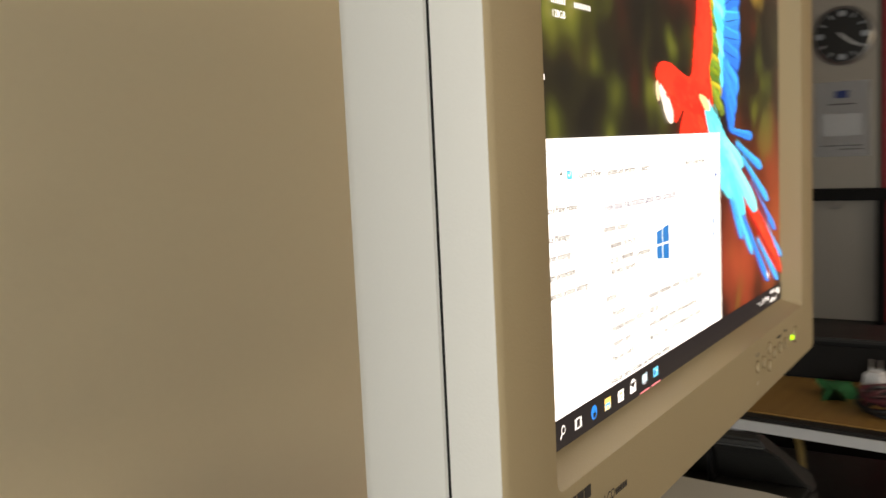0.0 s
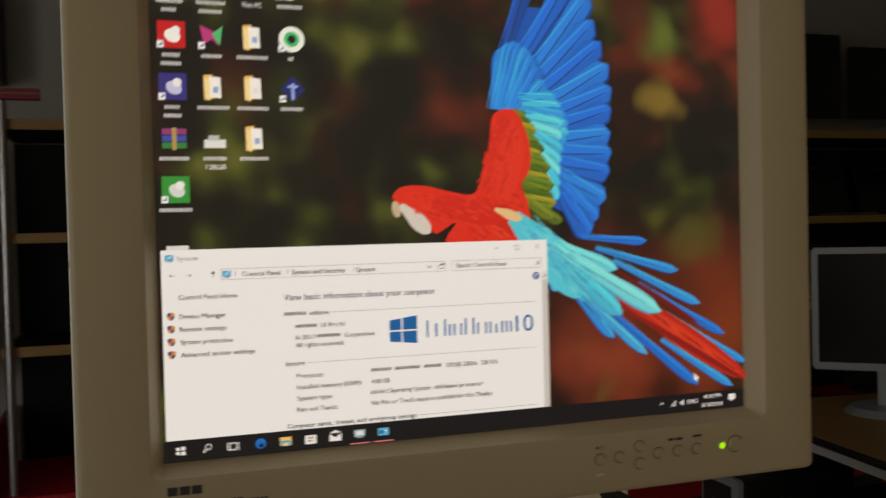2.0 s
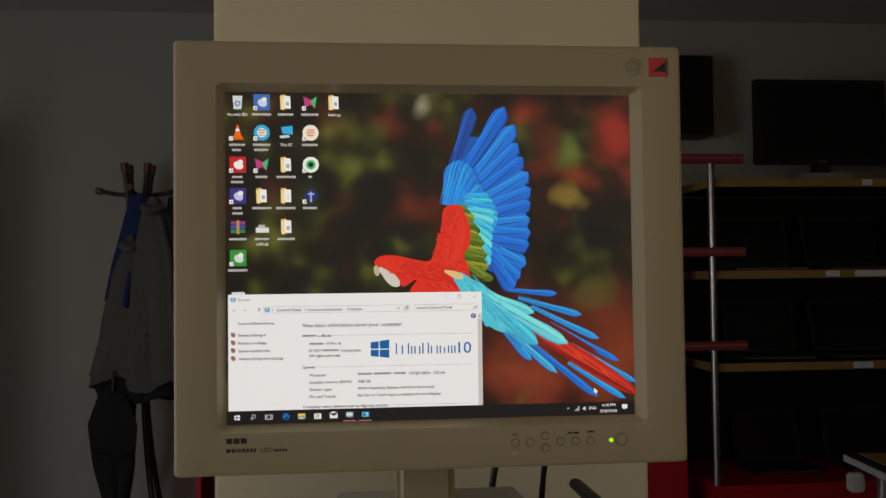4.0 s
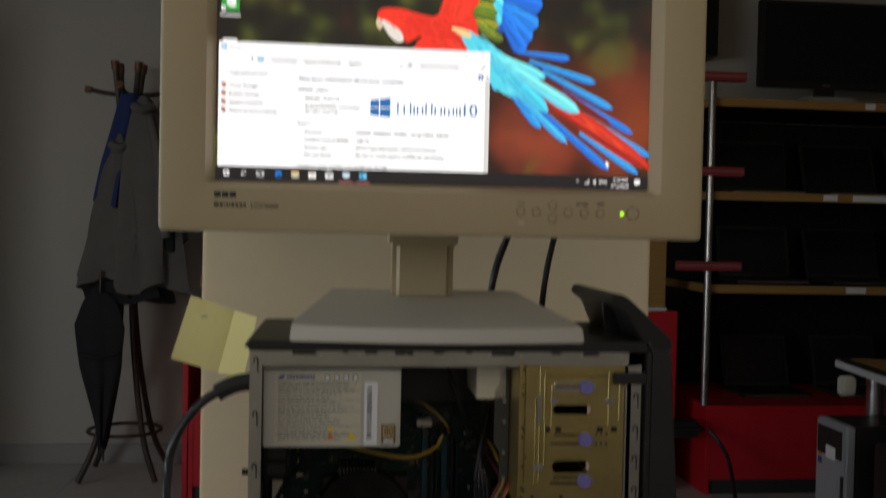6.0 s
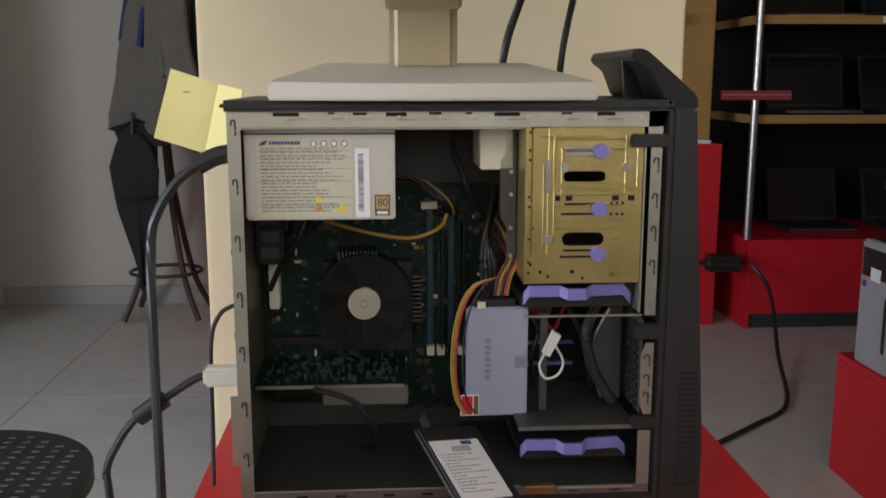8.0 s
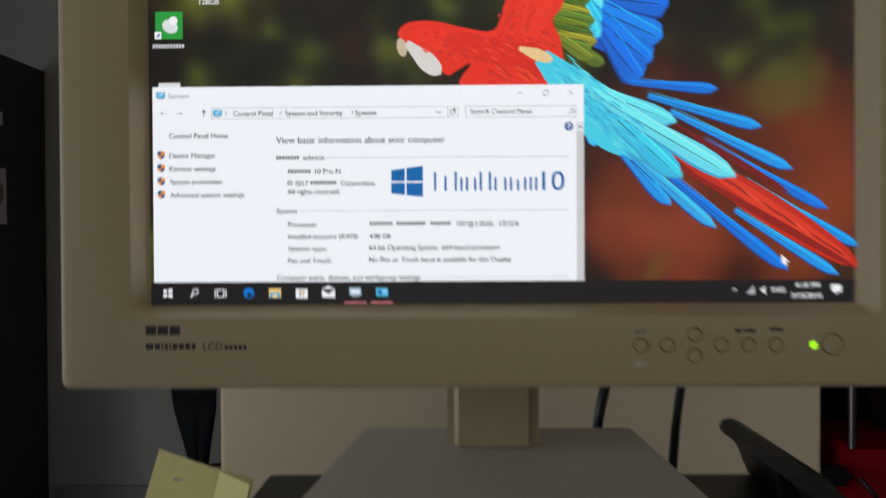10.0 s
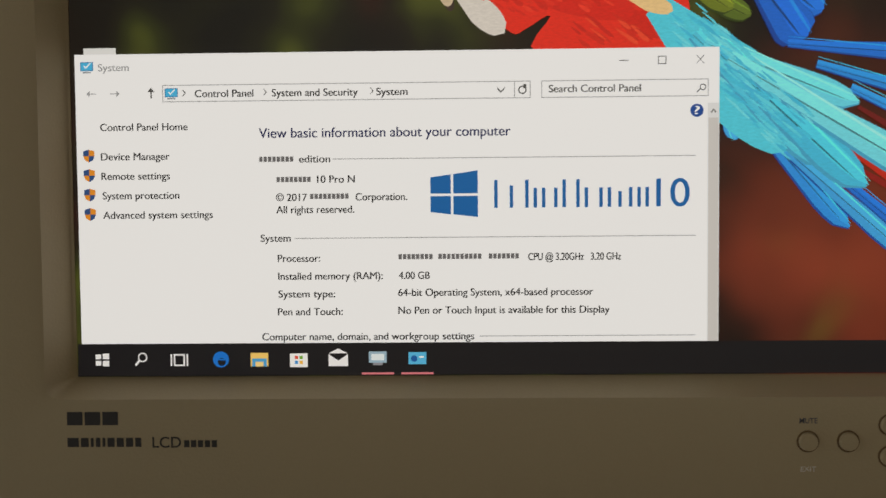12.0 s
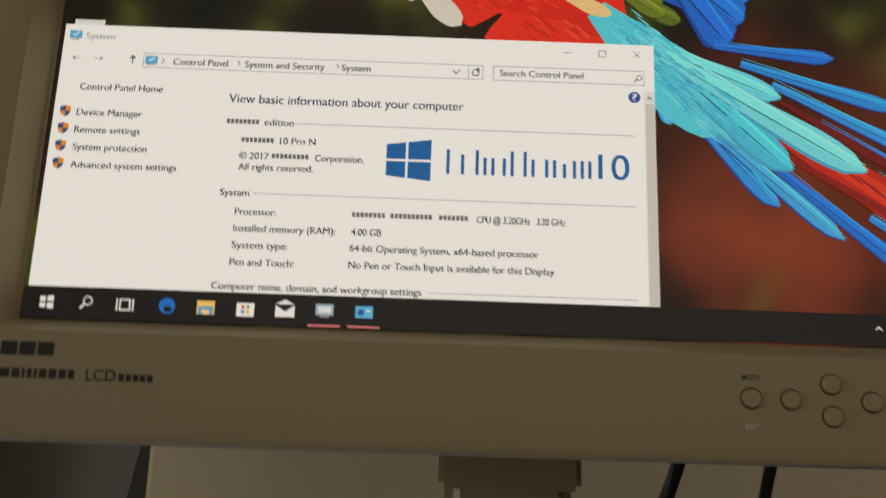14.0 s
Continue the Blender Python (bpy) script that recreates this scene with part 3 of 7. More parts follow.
shape = Flat("red_lobe", "plain bright red lobe in the wallpaper picture", True)
# the red middle: one rounded arm, one rounded lobe to the side
ARM = [(385, 492), (450, 476), (486, 530), (503, 600), (494, 662), (470, 700), (492, 760), (478, 870), (240, 870), (262, 806), (222, 826), (196, 834), (150, 790), (84, 745), (76, 722), (104, 700), (170, 698), (250, 716), (318, 722), (346, 668), (370, 590)]
n_arm = len(ARM)
smooth = []
for i in range(n_arm):
    p0, p1, p2, p3 = (ARM[(i + o) % n_arm] for o in (-1, 0, 1, 2))
    for k in range(4):
        t = k / 4
        smooth.append(A(*(0.5 * (2 * b + (c - a) * t + (2 * a - 5 * b + 4 * c - d) * t * t + (3 * b - a - 3 * c + d) * t ** 3) for a, b, c, d in zip(p0, p1, p2, p3))))
shape.poly(smooth, RED1, 3.9)
strand_rng = random.Random(31)
# broad soft patches, then fine strands along the arm, the lobe and the flank
for u, v, ru, rv, turn, c in ((430, 640, 44, 120, 12, (232, 52, 34)), (400, 560, 26, 70, 18, (216, 40, 28)), (300, 770, 110, 34, 16, (214, 36, 24)), (180, 745, 80, 26, 12, (234, 48, 30)), (420, 800, 60, 40, 30, (208, 34, 22))):
    x, y = A(u, v)
    shape.disc(x, y, ru * 0.7115, c, 3.905 + 0.0008 * (u % 7), rv * 0.7115, turn, 24)


def in_arm(i):
    k = strand_rng.random()
    return A(376 + 95 * strand_rng.random() - 62 * k, 520 + 210 * k)


strands(strand_rng, 110, in_arm, lambda x, y: (0.35, -0.94), 15, 5, ((216, 40, 26), (234, 54, 36), (222, 46, 30), (210, 38, 26)), 3.915)
strands(strand_rng, 120, lambda i: A(130 + 330 * strand_rng.random(), 722 + 70 * strand_rng.random()), lambda x, y: (0.86, 0.5), 16, 5, ((214, 38, 26), (234, 58, 38), (222, 46, 30), (206, 36, 24)), 3.965)
strands(strand_rng, 30, lambda i: A(290 + 170 * strand_rng.random(), 800 + 50 * strand_rng.random()), lambda x, y: (0.8, 0.6), 22, 5, ((200, 34, 24), (232, 70, 42), (210, 40, 26)), 4.02)
blade(A(96, 752), A(184, 834), 34, (214, 208, 202), 4.0, 0.55)
shape.disc(*A(84, 764), 9, (200, 180, 152), 4.0, 17, -12)
shape.disc(*A(90, 782), 6, (60, 46, 40), 3.99, 10, -12)
shape.done()
# long blades to the lower right


def B(u, v):
    return 814 + 0.628 * u, 606 + 0.632 * v


for i, (ru, rv, tu, tv, w) in enumerate(((95, 30, 352, 50, 22), (150, 70, 478, 160, 24), (215, 115, 566, 282, 24), (310, 200, 667, 396, 22), (420, 310, 760, 506, 20))):
    shape = Flat("blue_blade", "long plain blue blade in the wallpaper picture", True)
    blade(B(ru, rv), B(tu, tv), w, (BLUE1, (24, 134, 218), BLUE2)[i % 3], 4.1 + 0.02 * i, 0.8, 0.4, BLUE3)
    shape.done()
for i, (ru, rv, tu, tv, w) in enumerate(((10, 150, 214, 384, 30), (40, 185, 345, 450, 26), (200, 290, 552, 572, 26), (400, 400, 698, 586, 22), (-30, 110, 0, 210, 26), (-20, 120, 20, 160, 22))):
    shape = Flat("blue_blade", "long plain blue blade in the wallpaper picture", True)
    blade(B(ru, rv), B(tu, tv), w, (BLUE2, (52, 160, 226), BLUE1)[i % 3], 4.2 + 0.02 * i, 0.75, 0.4, BLUE3)
    shape.done()
shape = Flat("red_blade", "long plain red blade in the wallpaper picture", True)
blade(B(150, 170), B(768, 566), 54, (190, 38, 22), 4.35, 0.5, 0.3)
blade(B(190, 190), B(740, 545), 26, (216, 56, 32), 4.36, 0.5, 0.3)
blade(B(200, 250), B(760, 572), 14, (140, 24, 20), 4.38, 0.5)
blade(B(230, 150), B(560, 350), 13, (110, 22, 20), 4.39, 0.5)
for i in range(9):
    blade(B(290 + 46 * i, 250 + 30 * i), B(350 + 46 * i, 300 + 29 * i), 4, ((226, 74, 46), (160, 28, 20), (140, 30, 30))[i % 3], 4.40 + 0.003 * i, 0.5)
shape.done()
shape = Flat("turquoise_band", "plain turquoise band in the wallpaper picture", True)
blade(A(440, 790), B(120, 230), 92, TEAL, 4.5, 0.5, 0.6)
shape.done()
for i, (tu, tv, w) in enumerate(((172, 262, 44), (232, 146, 34), (246, 306, 46), (402, 304, 44))):
    shape = Flat("turquoise_blade", "plain turquoise blade in the wallpaper picture", True)
    blade((760 + 14 * i, 612 + 10 * i), B(tu, tv), w, ((72, 196, 226), (92, 208, 232), (56, 184, 222), (104, 214, 234))[i], 4.6 + i * 0.03, 0.72, 0.4, (60, 160, 200))
    shape.done()
shape = Flat("strand_patch", "fine pale strands over the turquoise band", True)


def on_band(i):
    k, off = strand_rng.random(), strand_rng.uniform(-30, 30)
    (x0, y0), (x1, y1) = A(470, 800), B(110, 200)
    return x0 + (x1 - x0) * k - off * 0.62, y0 + (y1 - y0) * k + off * 0.78


strands(strand_rng, 150, on_band, lambda x, y: (0.77, 0.64), 24, 3.6, ((82, 206, 228), (74, 200, 226), (58, 190, 222), (100, 214, 232), (52, 182, 218)), 4.74)
shape.done()
shape = Flat("tan_blade", "small plain tan blade in the wallpaper picture", True)
blade(A(384, 768), A(470, 800), 22, (232, 196, 140), 4.8, 0.5)
shape.done()

WHITE, OFF, GREY, DGREY, INK, NAVY, LOGO = (240, 242, 247), (220, 222, 226), (156, 158, 162), (80, 80, 80), (24, 23, 23), (34, 40, 84), (0, 96, 166)
win = Flat("system_window", "white information window with an address bar")
win.rect(5, 627, 792, 984, WHITE, 5)
win.done()
win = Flat("scroll_bar", "grey scroll bar of the window")
win.rect(778, 694, 792, 984, OFF, 5.3)
win.rect(779, 712, 791, 984, (202, 200, 200), 5.5)
win.poly([(781, 706), (785, 701), (789, 706), (787, 706), (785, 703), (783, 706)], DGREY, 5.7)
win.done()
win = Flat("address_bar", "thin grey outline of the address and search fields")
for a, b, c, d in ((113, 665, 564, 666), (113, 685, 564, 686), (113, 665, 114, 686), (544, 665, 545, 686), (563, 665, 564, 686), (577, 665, 779, 666), (577, 685, 779, 686), (577, 665, 578, 686), (778, 665, 779, 686)):
    win.rect(a, b, c, d, GREY, 5.4)
for x0, y in ((321, 757), (273, 854), (500, 976)):
    win.rect(x0, y, 764, y + 1, GREY, 5.4)
win.done()
win = Flat("window_buttons", "thin grey window buttons")
win.rect(671, 641.5, 682, 642.5, DGREY, 5.4)
for a, b, c, d in ((718, 637, 728, 638), (718, 646, 728, 647), (718, 637, 719, 647), (727, 637, 728, 647)):
    win.rect(a, b, c, d, DGREY, 5.4)
for sx in (1, -1):
    win.poly([(764, 641.5 - 5 * sx), (765, 641.5 - 5 * sx), (774, 641.5 + 5 * sx), (773, 641.5 + 5 * sx)], DGREY, 5.4 + 0.1 * sx)
win.done()
for x, c in ((25, GREY), (54, GREY)):
    win = Flat("navigation_arrow", "grey navigation arrow")
    sg = -1 if x == 25 else 1
    win.rect(x - 6, 674.5, x + 6, 675.6, c, 5.4)
    win.poly([(x + 6 * sg, 675), (x + 2 * sg, 671), (x + 2 * sg, 679)], c, 5.5)
    win.done()
win = Flat("up_arrow", "dark upward arrow")
win.rect(98.2, 670, 99.8, 681, DGREY, 5.4)
win.poly([(99, 668), (94.5, 673.5), (103.5, 673.5)], DGREY, 5.5)
win.done()
for x in (137, 237, 368):
    win = Flat("path_arrow", "small dark arrow between the path words")
    win.poly([(x, 671), (x + 1.4, 671), (x + 5, 675), (x + 1.4, 679), (x, 679), (x + 3.6, 675)], DGREY, 5.5)
    win.done()
win = Flat("drop_arrow", "small dark drop-down arrow")
win.poly([(523, 672), (528, 677), (533, 672), (533, 674), (528, 679.4), (523, 674)], DGREY, 5.5)
win.done()
win = Flat("refresh_mark", "round dark refresh mark")
win.disc(554, 676, 5.2, DGREY, 5.5)
win.disc(554, 676, 3.6, WHITE, 5.7)
win.rect(555, 669, 559, 674, DGREY, 5.8)
win.done()
for x, y in ((20, 642), (124, 675)):
    win = Flat("computer_icon", "small blue computer icon")
    win.rect(x - 8, y - 6, x + 8, y + 5, (60, 120, 170), 5.5)
    win.rect(x - 7, y - 5, x + 7, y + 4, (64, 178, 226), 5.7)
    win.poly([(x - 4, y - 1), (x - 1, y + 2), (x + 5, y - 4), (x + 4, y - 5), (x - 1, y), (x - 3, y - 2)], (240, 246, 250), 5.9)
    win.rect(x - 5, y + 6, x + 5, y + 7.5, (120, 130, 140), 5.7)
    win.done()
win = Flat("help_icon", "round blue help icon with a search glass")
win.disc(765, 703, 8, (20, 72, 150), 5.6)
win.disc(772, 675, 4, DGREY, 5.5)
win.disc(772, 675, 2.8, WHITE, 5.7)
win.poly([(768, 677), (769, 678), (765, 682), (764, 681)], DGREY, 5.6)
win.done()
for y in (751, 775, 799, 823):
    win = Flat("shield_icon", "small blue and orange shield icon")
    win.poly([(13, y - 6), (20, y - 8), (20, y), (13, y)], (40, 76, 130), 5.6)
    win.poly([(20, y - 8), (27, y - 6), (27, y), (20, y)], (226, 140, 40), 5.6)
    win.poly([(13, y), (20, y), (20, y + 8), (15, y + 5)], (226, 140, 40), 5.6)
    win.poly([(20, y), (27, y), (25, y + 5), (20, y + 8)], (40, 76, 130), 5.6)
    win.done()
win = Flat("four_pane_mark", "blue four-paned mark with plain strokes")
# four-paned mark and plain strokes beside it
win.poly([(441, 781), (466, 777.6), (466, 801), (441, 801)], LOGO, 5.5)
win.poly([(469, 777.2), (499, 773), (499, 801), (469, 801)], LOGO, 5.5)
win.poly([(441, 804), (466, 804), (466, 826.5), (441, 823.6)], LOGO, 5.5)
win.poly([(469, 804), (499, 804), (499, 830), (469, 826.6)], LOGO, 5.5)
x = 519
for w, h in ((42, 34), (4.2, 24), (19, 24), (21, 34), (22, 24), (30, 24), (14, 24)):
    win.rect(x, 819 - h, x + 4.2, 819, LOGO, 5.6)
    if w > 10:
        win.rect(x + w - 4.2, 819 - h, x + w, 819, LOGO, 5.6)
    if w > 25:
        win.rect(x + w / 2 - 2.1, 819 - h * 0.8, x + w / 2 + 2.1, 819, LOGO, 5.6)
    x += w + 6.0
win.done()
# bars for trade names in the lists
for x, y, w in ((231, 757, 46), (252, 782, 46), (293, 803, 52), (401, 878, 45), (450, 878, 58), (512, 878, 40)):
    for k in range(int(w / 5.4)):
        win = Flat("grey_bar", "plain grey bar in the list")
        win.rect(x + 5.4 * k, y - 3.2, x + 5.4 * k + 4.2, y + 3.2, (104, 103, 106), 5.6)
        win.done()
for body, x, y, w, cap, c in (
        ("System", 34, 643, 38, 9, GREY), ("Control Panel", 153, 676, 72, 9, INK), ("System and Security", 248, 676, 105, 9, INK), ("System", 376, 676, 38, 9, INK),
        ("Search Control Panel", 586, 675, 111, 9, DGREY), ("?", 762, 703, 6, 10, WHITE), ("Control Panel Home", 35, 716, 108, 9, INK), ("Device Manager", 35, 752, 85, 9, INK), ("Remote settings", 35, 776, 85, 9, INK),
        ("System protection", 36, 800, 95, 9, INK), ("Advanced system settings", 36, 824, 136, 9, INK), ("View basic information about your computer", 231, 725, 308, 12, NAVY),
        ("edition", 280, 757, 38, 9, INK), ("10 Pro N", 302, 782, 46, 9, INK), ("\u00a9 2017", 251, 804, 38, 9, INK), ("Corporation.", 349, 804, 63, 9, INK), ("All rights reserved.", 251, 819, 96, 9, INK),
        ("10", 716, 802, 40, 34, LOGO), ("System", 231, 854, 37, 9, INK), ("Processor:", 252, 879, 52, 9, INK), ("CPU @ 3.20GHz   3.20 GHz", 560, 879, 113, 9, INK), ("Installed memory (RAM):", 252, 901, 129, 9, INK), ("4.00 GB", 401, 901, 38, 9, INK),
        ("System type:", 252, 923, 70, 9, INK), ("64-bit Operating System, x64-based processor", 400, 922, 239, 9, INK), ("Pen and Touch:", 251, 945, 80, 9, INK),
        ("No Pen or Touch Input is available for this Display", 400, 944, 259, 9, INK), ("Computer name, domain, and workgroup settings", 231, 976, 262, 9, INK)):
    words(body, x, y, w, cap, c, 6.2)

bar = Flat("taskbar", "dark task bar with small icons")
bar.rect(0, 984, 1280, 1024, (20, 18, 22), 5)
for a, b, c, d in ((22, 997, 29, 1003), (31, 996, 39, 1003), (22, 1005, 29, 1011), (31, 1005, 39, 1012)):
    bar.rect(a, b, c, d, (236, 236, 240), 5.5)
bar.disc(81, 1001, 6, (230, 230, 234), 5.5)
bar.disc(81, 1001, 4.4, (20, 18, 22), 5.7)
bar.poly([(76, 1004), (78, 1006), (73, 1012), (71, 1010)], (230, 230, 234), 5.6)
bar.rect(120, 997, 134, 1012, (230, 230, 234), 5.5)
bar.rect(122, 999, 132, 1010, (20, 18, 22), 5.7)
for x in (116, 136):
    bar.rect(x, 997, x + 2, 1012, (230, 230, 234), 5.5)
bar.disc(179, 1004, 10, (0, 112, 205), 5.5)
bar.disc(180, 1007, 5, (20, 18, 22), 5.7)
bar.rect(176, 1003, 187, 1005, (0, 112, 205), 5.9)
bar.rect(216, 996, 238, 1013, (240, 200, 110), 5.5)
bar.rect(218, 1003, 236, 1013, (70, 160, 214), 5.7)
bar.rect(222, 1007, 232, 1013, (240, 210, 140), 5.9)
bar.rect(265, 997, 287, 1014, (238, 238, 240), 5.5)
for dx, dy, c in ((0, 0, (220, 70, 40)), (6, 0, (110, 170, 50)), (0, 6, (40, 140, 210)), (6, 6, (240, 180, 40))):
    bar.rect(271 + dx, 1000 + dy, 275 + dx, 1004 + dy, c, 5.7)
bar.rect(313, 998, 337, 1013, (236, 236, 240), 5.5)
bar.poly([(313, 998), (337, 998), (325, 1006)], (20, 18, 22), 5.7)
bar.poly([(313, 997), (325, 991), (337, 997)], (236, 236, 240), 5.6)
bar.rect(363, 995, 385, 1009, (150, 180, 200), 5.5)
bar.rect(366, 998, 382, 1006, (220, 230, 236), 5.7)
bar.rect(368, 1009, 380, 1012, (140, 140, 150), 5.6)
bar.rect(412, 996, 434, 1011, (80, 180, 224), 5.5)
bar.disc(419, 1004, 4, (20, 90, 160), 5.7)
bar.rect(425, 1001, 431, 1003, (240, 240, 240), 5.7)
for x in (374, 423):
    bar.rect(x - 20, 1021, x + 20, 1023.5, (214, 120, 130), 5.6)
bar.poly([(1060, 1004), (1065, 998), (1070, 1004), (1068, 1004), (1065, 1001), (1062, 1004)], (220, 220, 224), 5.6)
for i in range(4):
    bar.rect(1086 + 4 * i, 1008 - 4 * i, 1089 + 4 * i, 1010, (200, 200, 204), 5.6)
bar.poly([(1112, 1000), (1116, 1000), (1121, 995), (1121, 1011), (1116, 1006), (1112, 1006)], (220, 220, 224), 5.6)
bar.rect(1240, 993, 1258, 1006, (238, 238, 240), 5.6)
bar.poly([(1246, 1006), (1252, 1006), (1246, 1011)], (238, 238, 240), 5.6)
bar.done()
for body, x, y, w in (("ENG", 1132, 1002, 24), ("4:18 PM", 1174, 994, 44), ("3/10/2018", 1168, 1013, 54)):
    words(body, x, y, w, 9, (232, 232, 236), 6.2)

COLS, ROWSY = (36, 110, 185, 260, 334), (33, 128, 228, 325, 421, 517)


def icon(col, row, kind, label_bars, name="desktop_icon"):
    x, y = COLS[col], ROWSY[row] - 3
    f = Flat(name)
    if kind == "folder":
        f.poly([(x - 18, y - 23), (x - 2, y - 25), (x + 2, y + 21), (x - 16, y + 22)], (236, 190, 104), 1)
        f.poly([(x - 8, y - 21), (x + 13, y - 19), (x + 14, y + 20), (x - 7, y + 18)], (248, 248, 246), 2)
        f.rect(x - 1, y - 2, x + 9, y + 10, (226, 228, 232) if (col + row) % 2 else (150, 176, 214), 3)
        f.poly([(x - 18, y - 19), (x - 7, y - 15), (x - 6, y + 25), (x - 17, y + 22)], (250, 222, 156), 4)
    elif kind == "bin":
        f.poly([(x - 15, y - 20), (x + 15, y - 20), (x + 12, y + 22), (x - 12, y + 22)], (214, 222, 230), 1)
        f.disc(x, y + 4, 9, (70, 120, 190), 2)
        f.disc(x, y + 4, 5, (214, 222, 230), 3)
    elif kind == "cone":
        f.poly([(x - 12, y + 14), (x - 2, y - 24), (x + 2, y - 24), (x + 12, y + 14)], (240, 110, 20), 1)
        f.poly([(x - 7, y - 4), (x - 4.5, y - 12), (x + 4.5, y - 12), (x + 7, y - 4)], (245, 245, 245), 2)
        f.poly([(x - 20, y + 22), (x - 14, y + 12), (x + 14, y + 12), (x + 20, y + 22)], (230, 100, 20), 3)
    elif kind == "computer":
        f.poly([(x - 16, y - 18), (x + 20, y - 22), (x + 20, y + 6), (x - 12, y + 2)], (40, 176, 226), 1)
        f.poly([(x - 22, y + 10), (x + 6, y + 6), (x + 12, y + 14), (x - 16, y + 18)], (190, 214, 226), 2)
    elif kind == "drive":
        f.rect(x - 20, y + 2, x + 20, y + 18, (226, 228, 230), 1)
        f.rect(x - 12, y - 6, x + 8, y + 4, (190, 192, 196), 2)
    elif kind == "books":
        for i, c in enumerate(((150, 60, 120), (60, 80, 170), (50, 130, 70))):
            f.rect(x - 22, y - 18 + 13 * i, x + 22, y - 7 + 13 * i, c, 1)
        f.rect(x - 4, y - 20, x + 4, y + 22, (180, 150, 90), 2)
    elif kind == "mark":
        f.poly([(x - 22, y - 20), (x + 4, y - 8), (x + 20, y - 20), (x + 14, y + 18), (x, y + 6), (x - 16, y + 16)], (190, 60, 130), 1)
        f.poly([(x, y - 4), (x + 20, y - 20), (x + 14, y + 18)], (60, 190, 120), 2)
    elif kind == "chip":
        f.poly([(x, y - 26), (x + 24, y), (x, y + 24), (x - 24, y)], (30, 40, 110), 1)
        f.rect(x - 3, y - 12, x + 3, y + 20, (150, 170, 230), 2)
        f.rect(x - 10, y - 8, x + 10, y - 3, (150, 170, 230), 2.5)
    else:
        back, front, form = kind
        if form == "round":
            f.disc(x, y, 25, back, 1)
            f.disc(x, y, 15, front, 2)
            if front[0] > 200:
                for dy in (-8, 0, 8):
                    f.rect(x - 11, y + dy - 1.5, x + 11, y + dy + 1.5, (220, 120, 60), 3)
            else:
                f.disc(x, y, 8, (20, 24, 24), 3)
        else:
            f.rect(x - 25, y - 25, x + 25, y + 25, back, 1)
            f.disc(x + 2, y + 2, 15, front, 2, 12, 30)
            f.disc(x + 8, y - 8, 8, (240, 240, 244), 3)
    if kind not in ("folder", "bin", "computer", "drive", "books"):
        f.rect(x - 26, y + 12, x - 14, y + 25, (245, 245, 248), 4)
        f.poly([(x - 24, y + 22), (x - 17, y + 14), (x - 16, y + 20)], (40, 90, 170), 4.5)
    yy = y + 38
    for row_bars in label_bars:
        w = sum(row_bars) + 2 * (len(row_bars) - 1)
        bars(f, x - w / 2, yy, [3.8] * int(w / 5.4), 7, (206, 206, 210), 3, gap=1.6)
        yy += 16
    f.done()


icon(0, 0, "bin", [])
icon(1, 0, ((60, 110, 190), (200, 220, 240), "square"), [(60,)])
icon(2, 0, "folder", [(26, 12, 8)])
icon(3, 0, "mark", [(56,)])
icon(4, 0, "folder", [])
icon(0, 1, "cone", [(18, 30), (32,)])
icon(1, 1, ((40, 170, 220), (220, 240, 250), "round"), [(38, 14), (46,)])
icon(2, 1, "computer", [])
icon(3, 1, ((246, 236, 226), (244, 214, 196), "round"), [(40, 10)])
icon(0, 2, ((200, 30, 36), (246, 246, 246), "square"), [(34,), (40,)])
icon(1, 2, "mark", [(40,)])
icon(2, 2, "folder", [(60,)])
icon(3, 2, ((240, 246, 242), (60, 190, 120), "round"), [(14,)])
icon(0, 3, ((54, 50, 130), (200, 200, 236), "square"), [(30,), (34,)])
icon(1, 3, "folder", [(60,)])
icon(2, 3, "folder", [(44, 16)])
icon(3, 3, "chip", [(48,)])
icon(0, 4, "books", [(30, 12, 8)])
icon(1, 4, "drive", [(44,)])
icon(2, 4, "folder", [(58,)])
icon(0, 5, ((40, 150, 60), (214, 222, 220), "square"), [(60,)])
rest = Flat("desktop_icon")
rest.rect(16, 619, 56, 627, (220, 222, 224), 2)
rest.done()
for body, x, y, w in (("Recycle Bin", 6, 68, 60), ("This PC", 166, 163, 38), ("back up", 315, 68, 38), ("128GB", 92, 472, 36)):
    words(body, x, y, w, 9, (226, 226, 228), 3)
pointer = Flat("mouse_pointer")
pointer.poly([(1150, 938), (1150, 956), (1154, 952), (1157, 959), (1160, 957), (1157, 951), (1163, 951)], (250, 250, 250), 6)
pointer.done()

# ---- controls, marks and stickers on the monitor's front ----
FRONT, TOPFRONT = -0.0142, -0.0142


def on_front(name, bm, material, label=""):
    return part(name, bm, material, bezel, label)


for bx, bz, r in ((0.0765, 1.2325, 0.0037), (0.0912, 1.2325, 0.0037), (0.1062, 1.2385, 0.0037), (0.1062, 1.2268, 0.0037), (0.121, 1.2325, 0.0037), (0.136, 1.2325, 0.0037), (0.151, 1.2325, 0.0037), (0.182, 1.2328, 0.0057)):
    on_front("button_ring", rod((bx, FRONT - 0.0003, bz), (bx, FRONT + 0.001, bz), r + 0.0004, seg=28), M_BROWN)
    bm = rod((bx, FRONT - 0.0018, bz), (bx, FRONT + 0.001, bz), r * 0.86, r, seg=28)
    on_front("button", bm, M_BEIGE_SHADED)


